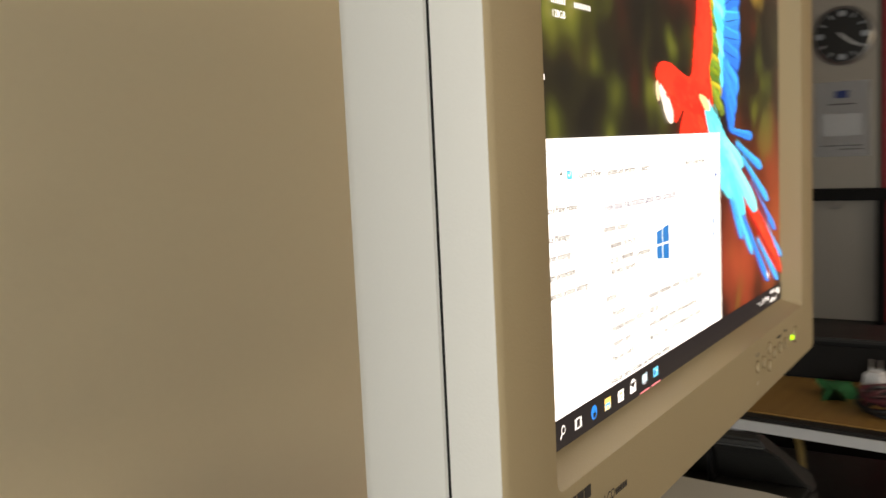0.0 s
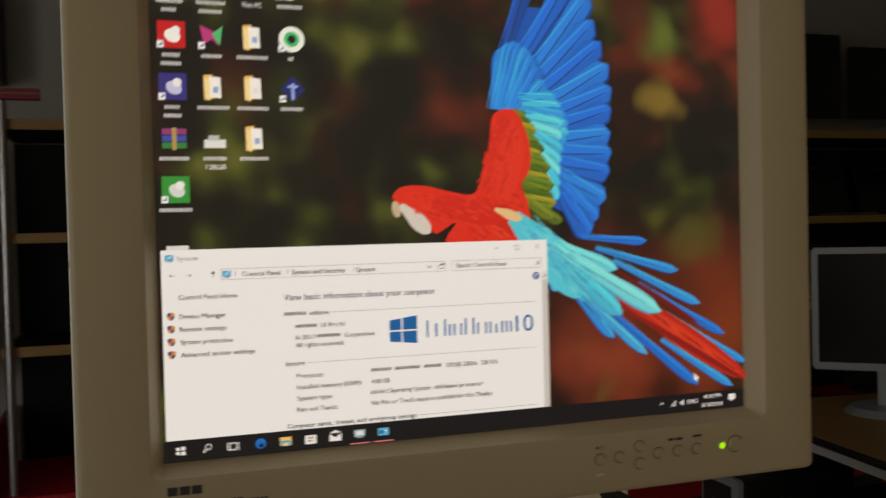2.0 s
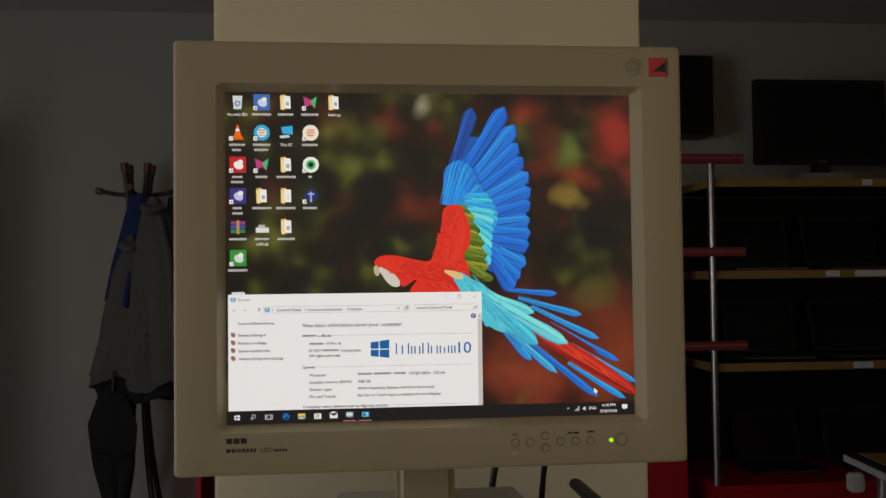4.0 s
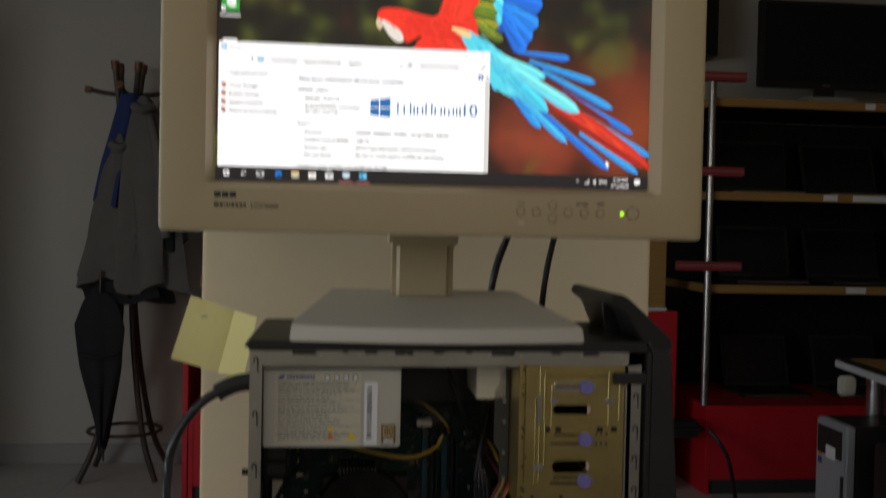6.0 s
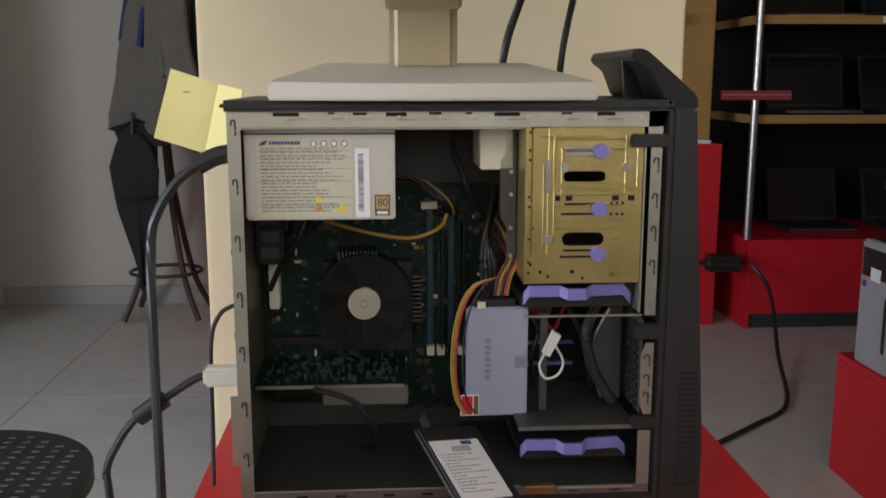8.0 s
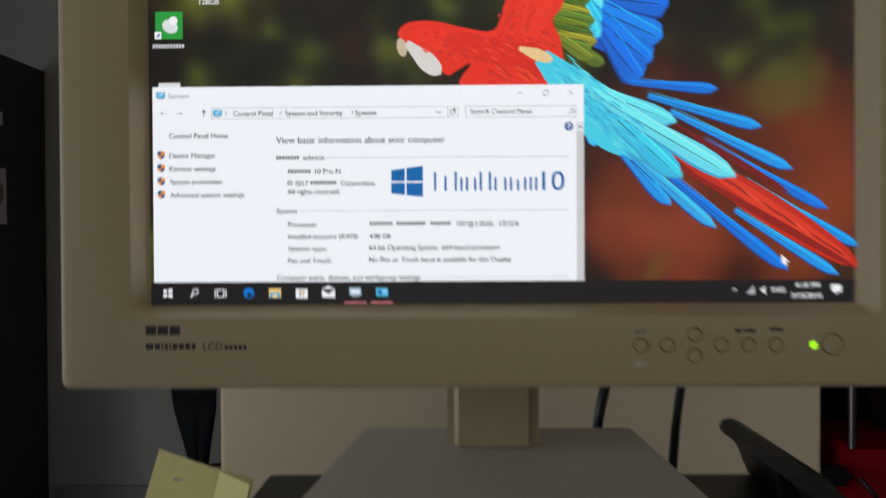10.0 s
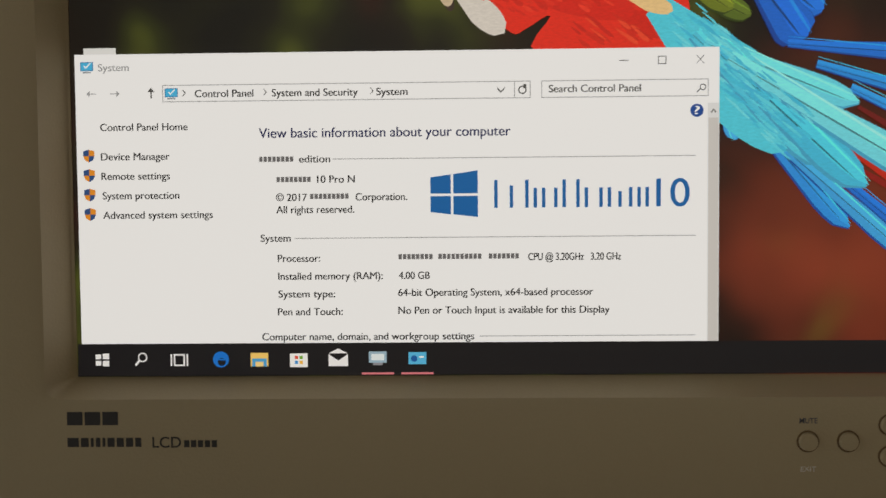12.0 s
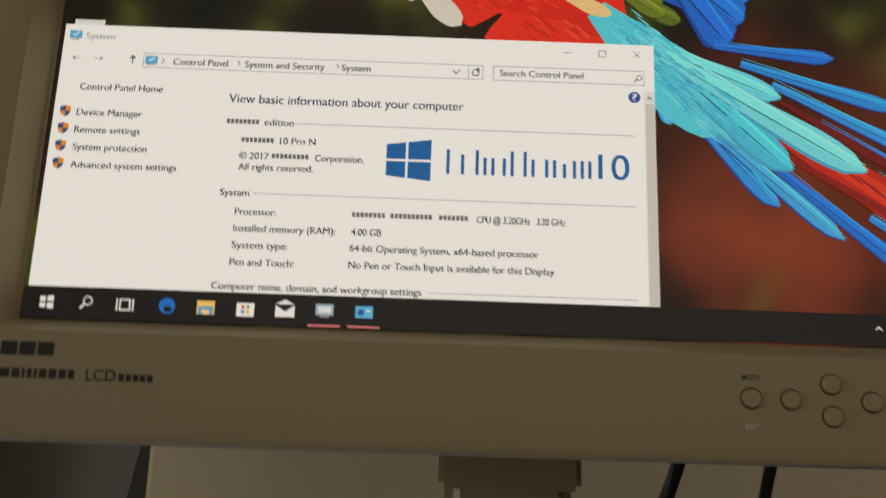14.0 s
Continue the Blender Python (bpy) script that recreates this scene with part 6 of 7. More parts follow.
def shelf_board(x0, x1, z, strips):
    sh = thing("shelf", "long black shelf board with a yellow beech front edge", "shelf", ((x0 + x1) / 2, 3.7, z), group="display shelves")
    part("board", boxed(x0 + 0.015, x1, 3.38, 3.965, z - 0.018, z + 0.018), M_MATT_BLACK, sh)
    part("front_edge", boxed(x0, x1, 3.365, 3.379, z - 0.021, z + 0.0185, b=0.002), M_WOOD, sh, "yellow beech edging")
    part("side_edge", boxed(x0, x0 + 0.014, 3.379, 3.965, z - 0.021, z + 0.0185, b=0.002), M_WOOD, sh, "yellow beech edging")
    for x, w in strips:
        part("label_strip", boxed(x, x + w, 3.361, 3.366, z - 0.015, z + 0.014), M_PAPER, sh, "white shelf label")


for i, z in enumerate(SHELF_Z):
    shelf_board(1.645, 4.5, z, (((2.42, 0.05),), ((2.22, 0.07), (2.37, 0.22)), ((2.35, 0.10),))[i])
    shelf_board(-0.72, 1.29, z, ())
    for px in (1.48, -0.86) if i == 0 else (1.48,):
        rb = thing("red_sign_board", "red double board with a pale stripe fixed to the shelf post", "sign", (px + 0.165, 3.34, z + 0.09), group="red boards on the shelves")
        part("board", boxed(px, px + 0.31, 3.30, 3.345, z + 0.088, z + 0.108, b=0.002), M_DULLRED, rb)
        part("stripe", boxed(px, px + 0.31, 3.302, 3.345, z + 0.1082, z + 0.114, b=0.001), M_STRIPE, rb)
        part("upper_board", boxed(px, px + 0.31, 3.30, 3.345, z + 0.1142, z + 0.130, b=0.002), M_DULLRED, rb)
for x in (1.642, 4.4, -0.69):
    post = thing("shelf_post", "round satin metal shelf post", "post", (x, 3.347, 0.395), group="shelf posts")
    part("tube", rod((x, 3.347, 0.395), (x, 3.347, 1.93), 0.0175), M_CHROME, post)
box_g = thing("grey_box", "small grey box on the red cabinet", "box", (-0.1, 3.5, 0.395))
part("shell", boxed(-0.22, -0.05, 3.45, 3.6, 0.395, 0.62, b=0.006), M_SILVER, box_g)


def laptop(x, y, z, w, tilt_deg, turn):
    lt = thing("laptop", "black open laptop on the shelf in shade", "laptop", (x, y, z), group="laptops on the shelves", turn=turn)
    part("base", boxed(-w / 2, w / 2, -0.13, 0.11, 0.0, 0.022, b=0.003), M_BLACK, lt, world=False)
    part("edge_strip", boxed(-w / 2 + 0.01, w / 2 - 0.01, -0.1325, -0.1295, 0.006, 0.013), M_CHROME, lt, "thin bright edge", world=False)
    scr = boxed(-w / 2, w / 2, -0.008, 0.008, 0.0, 0.27, b=0.003)
    bmesh.ops.transform(scr, matrix=Matrix.Translation((0, 0.11, 0.02)) @ Euler((radians(-tilt_deg), 0, 0)).to_matrix().to_4x4(), verts=scr.verts[:])
    sc = part("screen", scr, M_BLACK, lt, world=False)
    gl = boxed(-w / 2 + 0.015, w / 2 - 0.015, -0.0095, -0.008, 0.02, 0.255)
    bmesh.ops.transform(gl, matrix=Matrix.Translation((0, 0.11, 0.02)) @ Euler((radians(-tilt_deg), 0, 0)).to_matrix().to_4x4(), verts=gl.verts[:])
    part("panel", gl, M_GLOSS_BLACK, sc, world=False)


for z, xs in ((SHELF_Z[1] + 0.018, (2.02, 2.52, 3.0, 3.5, 4.0, 0.4, 0.9)), (SHELF_Z[2] + 0.018, (2.05, 2.55, 3.1, 3.6, 4.1, -0.2, 0.3))):
    for i, x in enumerate(xs):
        laptop(x, 3.63, z, 0.38 + 0.03 * (i % 2), 12 + 4 * (i % 3), 4 * (i % 3) - 3)
for i, x in enumerate((2.1, 2.6, 3.2, 3.9)):
    laptop(x, 3.66, 0.395, 0.36, 15, 0)


def television(x, y, z, w, h):
    tv = thing("television", "black flat television standing on the top shelf", "television", (x, y, z), group="screens on the top shelf")
    c = part("case", boxed(x - w / 2, x + w / 2, y, y + 0.045, z + 0.10, z + 0.10 + h, b=0.006), M_BLACK, tv)
    part("panel", boxed(x - w / 2 + 0.025, x + w / 2 - 0.025, y - 0.002, y + 0.002, z + 0.13, z + 0.08 + h), M_GLOSS_BLACK, c)
    part("maker_mark", boxed(x - 0.02, x + 0.02, y - 0.003, y, z + 0.111, z + 0.118), M_CHROME, c)
    part("foot", boxed(x - 0.13, x + 0.13, y - 0.06, y + 0.10, z, z + 0.05, b=0.01), M_SKIRT, tv)
    part("neck", boxed(x - 0.05, x + 0.05, y + 0.01, y + 0.035, z + 0.05, z + 0.11), M_BLACK, tv)


television(2.345, 3.60, SHELF_Z[0] + 0.0185, 0.71, 0.44)
television(3.15, 3.60, SHELF_Z[0] + 0.0185, 0.80, 0.46)
television(3.95, 3.60, SHELF_Z[0] + 0.0185, 0.66, 0.40)


def speaker(x0, x1, y0, y1, z0, z1):
    sp = thing("wall_speaker", "black box loudspeaker high on the wall", "loudspeaker", ((x0 + x1) / 2, y1, z0), group="wall speakers")
    part("cabinet", boxed(x0, x1, y0, y1, z0, z1, b=0.006), M_BLACK, sp)
    part("grille", boxed(x0 + 0.012, x1 - 0.012, y0 - 0.006, y0 + 0.001, z0 + 0.012, z1 - 0.012, b=0.004), M_MATT_BLACK, sp)
    part("bracket", boxed((x0 + x1) / 2 - 0.03, (x0 + x1) / 2 + 0.03, y1, 3.999, z0 + 0.12, z1 - 0.12), M_BLACK, sp)


speaker(1.64, 1.853, 3.80, 3.98, 2.14, 2.57)
speaker(-0.952, -0.74, 3.80, 3.98, 2.08, 2.51)

# ---- coat stand with coats and an umbrella ----
CXs, CYs = -1.12, 3.73
stand = thing("coat_stand", "dark bentwood coat stand with pegs", "coat stand", (CXs, CYs, FLOOR))
for i in range(4):
    a = radians(45 + 90 * i)
    c, s = math.cos(a), math.sin(a)
    part("leg", tube([(CXs + 0.25 * c, CYs + 0.22 * s, FLOOR + 0.014), (CXs + 0.14 * c, CYs + 0.13 * s, 0.22), (CXs + 0.05 * c, CYs + 0.05 * s, 0.75), (CXs + 0.03 * c, CYs + 0.03 * s, 1.5), (CXs + 0.075 * c, CYs + 0.07 * s, 1.95)], 0.014, 10, 8), M_BENTWOOD, stand)
    part("peg_knob", rod((CXs + 0.073 * c, CYs + 0.068 * s, 1.93), (CXs + 0.079 * c, CYs + 0.074 * s, 1.975), 0.019), M_KNOB, stand)
    b = radians(90 * i)
    part("peg", tube([(CXs, CYs, 1.82), (CXs + 0.10 * math.cos(b), CYs + 0.10 * math.sin(b), 1.825), (CXs + 0.18 * math.cos(b), CYs + 0.17 * math.sin(b), 1.84)], 0.011, 8, 6), M_BENTWOOD, stand)
    part("peg_knob", rod((CXs + 0.175 * math.cos(b), CYs + 0.165 * math.sin(b), 1.838), (CXs + 0.202 * math.cos(b), CYs + 0.19 * math.sin(b), 1.844), 0.017), M_KNOB, stand)
part("ring", tube([(CXs + 0.17 * math.cos(6.2832 * k / 16), CYs + 0.15 * math.sin(6.2832 * k / 16), 0.20) for k in range(17)], 0.009, 8, 3), M_BENTWOOD, stand)


def hanging(name, label, material, cx, cy, top, bottom, w0, w1, depth, lean, seed, category="coat", prof=None):
    """Cloth hanging in folds from a point: wider and fuller towards its hem."""
    r = random.Random(seed)
    ph = [r.uniform(0, 6.28) for _ in range(4)]
    bm = bmesh.new()
    rings = []
    n, m = 36, 18
    for i in range(m + 1):
        v = i / m
        z = top + (bottom - top) * v
        w = w0 + (w1 - w0) * min(1, v * 1.6) ** 0.7 if prof is None else np.interp(v, *prof)
        ring = []
        for k in range(n):
            a = 6.2832 * k / n
            fold = 1 + (0.06 + 0.22 * v) * math.sin(5 * a + ph[0] + 1.2 * v) + 0.12 * v * math.sin(9 * a + ph[1] - 2 * v)
            ring.append(bm.verts.new((cx + lean * v + w / 2 * math.cos(a) * fold, cy + depth / 2 * math.sin(a) * fold * (0.4 + 0.6 * v), z + 0.03 * v * math.sin(3 * a + ph[2]))))
        rings.append(ring)
    for a, b in zip(rings, rings[1:]):
        for k in range(n):
            bm.faces.new((a[k], a[(k + 1) % n], b[(k + 1) % n], b[k]))
    bm.faces.new(rings[0][::-1])
    bm.faces.new(rings[-1])
    t = thing(name, label, category, (cx, cy, bottom))
    part("cloth", bm, material, t)
    if category == "coat":
        for side in (1,):
            sx = cx + side * w1 * 0.36
            part("sleeve", tube([(cx + side * w0 * 0.5, cy - depth * 0.2, top - 0.10), (cx + side * w1 * 0.30, cy - depth * 0.35, top - 0.28), (sx, cy - depth * 0.42, top - 0.52), (sx + lean, cy - depth * 0.42, top - 0.66)], 0.021, 12, 6), material, t)
        part("collar", tube([(cx - w0 * 0.7, cy - 0.02, top - 0.05), (cx, cy - 0.05, top - 0.07), (cx + w0 * 0.7, cy - 0.02, top - 0.05)], 0.022, 10, 6), material, t)
    return t


hanging("coat", "grey-white cloth coat hanging in folds from the stand", M_COAT, -1.02, 3.60, 1.80, 0.90, 0.06, 0.25, 0.13, 0.03, 1, prof=((0, 0.08, 0.3, 0.7, 1), (0.04, 0.13, 0.22, 0.27, 0.29)))
hanging("coat", "grey cloth coat hanging in folds from the stand", M_COAT, -1.13, 3.62, 1.62, 0.92, 0.05, 0.22, 0.10, -0.04, 2, prof=((0, 0.25, 0.6, 1), (0.03, 0.14, 0.22, 0.28)))
hanging("jacket", "dark blue jacket hanging on the stand", M_BLUECLOTH, -1.10, 3.66, 1.82, 1.30, 0.08, 0.15, 0.13, -0.06, 3, "jacket")
hanging("scarf", "black cloth hanging on the stand", M_DARKCLOTH, -0.93, 3.62, 1.80, 1.10, 0.05, 0.14, 0.10, 0.03, 4, "scarf")
brolly = hanging("umbrella", "furled dark umbrella hanging low on the coat stand", M_DARKCLOTH, -1.20, 3.56, 0.88, 0.17, 0.19, 0.06, 0.09, 0.02, 5, "umbrella", ((0, 0.06, 0.22, 0.5, 0.8, 1), (0.07, 0.15, 0.215, 0.17, 0.08, 0.03)))
part("tip", rod((-1.18, 3.56, 0.18), (-1.178, 3.56, 0.09), 0.008, 0.004), M_BENTWOOD, brolly)
part("shaft", rod((-1.20, 3.56, 0.87), (-1.198, 3.56, 0.98), 0.007), M_BENTWOOD, brolly)
part("strap", tube([(-1.285, 3.53, 0.60), (-1.20, 3.505, 0.585), (-1.11, 3.53, 0.60)], 0.008, 8, 6), M_DARKCLOTH, brolly)
hanging("dark_hem", "dark cloth under the coats on the stand", M_DARKCLOTH, -1.09, 3.62, 0.96, 0.85, 0.30, 0.36, 0.12, 0.0, 6, "cloth")

# ---- perforated stool ----
M_FADED = mat("grey_slot", (0.12, 0.115, 0.11), 0.6)
stool = thing("stool", "round black stool seat with rows of small slots", "stool", (-0.795, 0.755, FLOOR))
seat_bm = rod((-0.795, 0.755, 0.42), (-0.795, 0.755, 0.45), 0.236, seg=48)
part("seat", seat_bm, M_BLACK, stool)
slots_bm = bmesh.new()
for i in range(-6, 7):
    for j in range(-9, 10):
        if math.hypot(i * 0.035, j * 0.024) < 0.215:
            box(slots_bm, -0.795 + i * 0.035 - 0.007, -0.795 + i * 0.035 + 0.007, 0.755 + j * 0.024 - 0.003, 0.755 + j * 0.024 + 0.003, 0.4502, 0.4512)
tagged(part("slot", slots_bm, M_FADED, stool), kind="stuff")
part("column", rod((-0.795, 0.755, FLOOR + 0.05), (-0.795, 0.755, 0.42), 0.025), M_BLACK, stool)
part("foot_plate", rod((-0.795, 0.755, FLOOR), (-0.795, 0.755, FLOOR + 0.03), 0.2, 0.17, seg=40), M_BLACK, stool)

# ---- desk row to the right, with computers beneath ----
DR = thing("side_desk", "beech desk top with a black edge and pale band", "desk", (1.445, 1.84, FLOOR), turn=-7)
part("desktop", boxed(0.0, 0.85, -3.2, 0.0, 0.84 - FLOOR - 0.032, 0.84 - FLOOR - 0.003, b=0.002), M_BLACK, DR, "black board", world=False)
part("surface", boxed(0.03, 0.85, -3.2, -0.03, 0.84 - FLOOR - 0.0029, 0.84 - FLOOR, b=0.001), M_WOOD, DR, "yellow beech surface", world=False)
part("edge_band", boxed(-0.004, -0.0005, -3.2, 0.0, 0.84 - FLOOR - 0.030, 0.84 - FLOOR - 0.010), M_WHITEBAND, DR, "pale edge band", world=False)
part("end_band", boxed(-0.004, 0.85, 0.0005, 0.004, 0.84 - FLOOR - 0.030, 0.84 - FLOOR - 0.010), M_WHITEBAND, DR, "pale edge band", world=False)
for y in (-0.10, -2.9):
    part("leg", rod((0.075, y, 0), (0.075, y, 0.84 - FLOOR - 0.032), 0.026), M_CHROME, DR, "round satin metal leg", world=False)
for i in range(2):
    red_cabinet(1.3, 2.0, 1.768 - 0.9 * (i + 1) + 0.005, 1.768 - 0.9 * i, 0.335, 0.085, side=True)


def office_tower(y0, y1, x0, z0, h, silver, label):
    t = thing("office_computer", label, "computer", (x0 + 0.2, (y0 + y1) / 2, z0), group="computers under the desk")
    part("case", boxed(x0 + 0.03, x0 + 0.40, y0, y1, z0, z0 + h, b=0.004), M_BLACK, t)
    f = part("front", boxed(x0, x0 + 0.0295, y0, y1, z0, z0 + h, b=0.006), M_SILVER if silver else M_BLACK, t, "silver front" if silver else "black front")
    part("drive_bay", boxed(x0 - 0.002, x0 + 0.002, y0 + 0.02, y1 - 0.012, z0 + h * 0.72, z0 + h - 0.02), M_BLACK, f)
    part("side_strip", boxed(x0 - 0.002, x0 + 0.002, y0 + 0.008, y0 + 0.022, z0 + 0.06, z0 + h * 0.6), M_BLACK, f)
    if silver:
        part("sticker", boxed(x0 - 0.003, x0 - 0.001, y0 + 0.05, y0 + 0.10, z0 + h * 0.70, z0 + h * 0.80), M_PAPER, f, "white sticker")
        part("sticker", boxed(x0 - 0.001, x0 + 0.001, y1 - 0.035, y1 - 0.015, z0 + h * 0.63, z0 + h * 0.68), M_BLUEINK, f)
        part("sticker", boxed(x0 - 0.001, x0 + 0.001, y1 - 0.035, y1 - 0.018, z0 + h * 0.69, z0 + h * 0.72), M_ORANGE, f)
    else:
        for k in range(3):
            part("light", rod((x0 - 0.001, y0 + 0.05, z0 + 0.1 + 0.03 * k), (x0 + 0.002, y0 + 0.05, z0 + 0.1 + 0.03 * k), 0.006), M_CHROME, f)
        part("sticker", boxed(x0 - 0.001, x0 + 0.001, y1 - 0.05, y1 - 0.03, z0 + h - 0.05, z0 + h - 0.03), M_ORANGE, f)


office_tower(1.53, 1.69, 1.302, 0.335, 0.355, True, "silver and black office computer on the red cabinet")
office_tower(1.24, 1.40, 1.302, 0.335, 0.345, False, "black office computer on the red cabinet")
office_tower(0.98, 1.14, 1.302, 0.335, 0.35, False, "black office computer on the red cabinet")
sock = thing("socket_block", "white power socket block under the desk edge", "socket", (1.42, 1.72, 0.745))
part("body", boxed(1.385, 1.43, 1.70, 1.735, 0.745, 0.80, b=0.006), M_WCABLE, sock)
part("face", rod((1.408, 1.698, 0.772), (1.408, 1.702, 0.772), 0.018), M_WCABLE, sock)
om = thing("office_monitor", "silver-framed flat monitor standing dark on the side desk", "monitor", (1.80, 1.50, 0.84), turn=-43)
part("foot", rod((0, 0, 0), (0, 0, 0.018), 0.12, 0.10, seg=40), M_SILVER, om, "round grey foot", world=False)
part("neck", boxed(-0.03, 0.03, -0.005, 0.03, 0.015, 0.2, b=0.005), M_SILVER, om, world=False)
omc = part("case", boxed(-0.20, 0.20, -0.035, 0.0, 0.12, 0.47, b=0.006), M_SILVER, om, "silver frame", world=False)
part("panel", boxed(-0.182, 0.182, -0.037, -0.033, 0.142, 0.452), M_GLOSS_BLACK, omc, world=False)

# things on the side desk
plug = thing("plug_adapter", "white two-pin plug adapter on the desk", "adapter", (1.47, 0.105, 0.84))
body = prism([(-0.026, 0.0), (0.026, 0.0), (0.026, 0.022), (0.019, 0.034), (0.017, 0.054), (-0.017, 0.054), (-0.019, 0.034), (-0.026, 0.022)], "y", -0.018, 0.018)
bevel(body, 0.004, 2)
bmesh.ops.transform(body, matrix=Matrix.Translation((1.47, 0.105, 0.84)) @ Euler((0, 0, 1.2)).to_matrix().to_4x4(), verts=body.verts[:])
part("body", body, M_PAPER, plug)
for dx in (-0.009, 0.009):
    x, y = 1.47 + dx * math.cos(1.2), 0.105 + dx * math.sin(1.2)
    part("pin", rod((x, y, 0.893), (x, y, 0.918), 0.0024), M_CHROME, plug)
    part("pin_sleeve", rod((x, y, 0.893), (x, y, 0.902), 0.0030), M_PAPER, plug)
heap = thing("cable_coil", "dark red and black coiled cable lying on the desk", "cable", (1.38, 0.06, 0.84))
coil_rng = random.Random(21)
for k in range(6):
    r, z = 0.045 + 0.006 * (k % 3), 0.845 + 0.0065 * k
    cx, cy = 1.385 + coil_rng.uniform(-0.008, 0.008), 0.065 + coil_rng.uniform(-0.008, 0.008)
    part("coil", tube([(cx + r * 1.15 * math.cos(6.2832 * i / 10 + k), cy + r * math.sin(6.2832 * i / 10 + k), z + 0.003 * math.sin(2.0 * i + k)) for i in range(11)], 0.0048, 8, 4), M_OCABLE if k % 2 else M_CABLE, heap)
hanging("green_cloth", "crumpled green cloth on the desk", M_GREEN, 1.45, 0.175, 0.868, 0.84, 0.05, 0.09, 0.08, 0, 13, "cloth")
box_t = thing("black_box", "low black box along the back of the desk", "box", (1.65, 0.0, 0.84))
part("shell", boxed(1.575, 1.74, -0.6, 0.42, 0.84, 0.925, b=0.008), M_MATT_BLACK, box_t)
part("lid", boxed(1.573, 1.742, -0.602, 0.422, 0.9252, 0.935, b=0.003), M_BLACK, box_t)
under = thing("steel_bracket", "grey steel bracket under the desk with a brass rod", "bracket", (1.5, 0.42, 0.60))
part("cross_bar", boxed(1.36, 1.56, 0.36, 0.47, 0.765, 0.80, b=0.008), M_SILVER, under)
part("upright", boxed(1.41, 1.46, 0.36, 0.41, 0.55, 0.765, b=0.006), M_SILVER, under)
part("rod", tube([(1.38, 0.25, 0.795), (1.40, 0.235, 0.74), (1.42, 0.235, 0.66), (1.44, 0.25, 0.56)], 0.007, 8, 6), M_GOLD, under, "thin brass rod")
machine = thing("printer", "dark machine standing under the desk", "printer", (1.75, 0.5, FLOOR))
part("body", boxed(1.50, 1.9, -0.3, 0.82, FLOOR, 0.549, b=0.01), M_MATT_BLACK, machine)
part("lid", boxed(1.49, 1.9, -0.305, 0.825, 0.5492, 0.57, b=0.006), M_BLACK, machine)

# ---- the far right: clock, notice, rail, red panel and wall shelves ----
CKY, CKZ = 0.52, 1.762
ck = thing("wall_clock", "round black wall clock with a silver rim", "clock", (3.62, CKY, 1.64))
rim = bmesh.new()
for r0, r1, x0, x1 in ((0.122, 0.118, 3.62, 3.592), (0.118, 0.108, 3.592, 3.586)):
    cyl(rim, (x0, CKY, CKZ), (x1, CKY, CKZ), r0, r1, 56)
part("rim", rim, M_CHROME, ck, "polished silver rim")
dial = part("dial", rod((3.5845, CKY, CKZ), (3.5862, CKY, CKZ), 0.107, seg=56), M_BLACK, ck)
for i in range(12):
    a = 6.2832 * i / 12
    y, z = CKY + 0.087 * math.sin(a), CKZ + 0.087 * math.cos(a)
    if i % 3 == 0:
        part("hour_mark", rod((3.5828, y, z), (3.585, y, z), 0.013, seg=16), M_SILVER, dial)
    else:
        mark = boxed(-0.001, 0.001, -0.003, 0.003, -0.010, 0.010)
        bmesh.ops.transform(mark, matrix=Matrix.Translation((3.5838, y, z)) @ Euler((-a, 0, 0)).to_matrix().to_4x4(), verts=mark.verts[:])
        part("hour_mark", mark, M_SILVER, dial)
part("hand", tube([(3.5825, CKY + 0.014, CKZ + 0.012), (3.5825, CKY - 0.03, CKZ - 0.022), (3.5825, CKY - 0.078, CKZ - 0.052)], 0.0026, 6, 2), M_PAPER, dial)
part("hand", tube([(3.5815, CKY + 0.004, CKZ + 0.002), (3.5815, CKY - 0.025, CKZ - 0.024), (3.5815, CKY - 0.052, CKZ - 0.04)], 0.0034, 6, 2), M_PAPER, dial)
part("hub", rod((3.5805, CKY, CKZ), (3.5845, CKY, CKZ), 0.006, seg=14), M_CHROME, dial)
nt = thing("notice_sheet", "white printed notice with a blue emblem under the clock", "notice", (3.618, 0.525, 1.27))
paper = bmesh.new()
rows = []
for i in range(7):
    z = 1.27 + 0.308 * i / 6
    rows.append([paper.verts.new((3.614 - 0.006 * math.sin(3.0 * j / 6 + 0.4 * i), 0.418 + 0.214 * j / 6, z)) for j in range(7)])
for ra, rb in zip(rows, rows[1:]):
    for j in range(6):
        paper.faces.new((ra[j], ra[j + 1], rb[j + 1], rb[j]))
bmesh.ops.solidify(paper, geom=paper.faces[:], thickness=0.0006)
part("paper", paper, M_PAPER, nt)
for k, (y, z, w, h, m) in enumerate(((0.525, 1.525, 0.05, 0.03, M_BLUEINK), (0.525, 1.485, 0.10, 0.006, M_PRINT), (0.525, 1.40, 0.15, 0.09, M_WHITEBAND), (0.525, 1.315, 0.16, 0.005, M_PRINT), (0.49, 1.30, 0.09, 0.005, M_PRINT))):
    part("print", boxed(3.6058, 3.6066, y - w / 2, y + w / 2, z - h / 2, z + h / 2), m, nt)
rail = thing("coat_rail", "black rail with a small hook across the pillar", "rail", (3.55, 0.3, 1.08))
part("bar", boxed(3.52, 3.618, -0.8, 1.3, 1.092, 1.138, b=0.006), M_MATT_BLACK, rail)
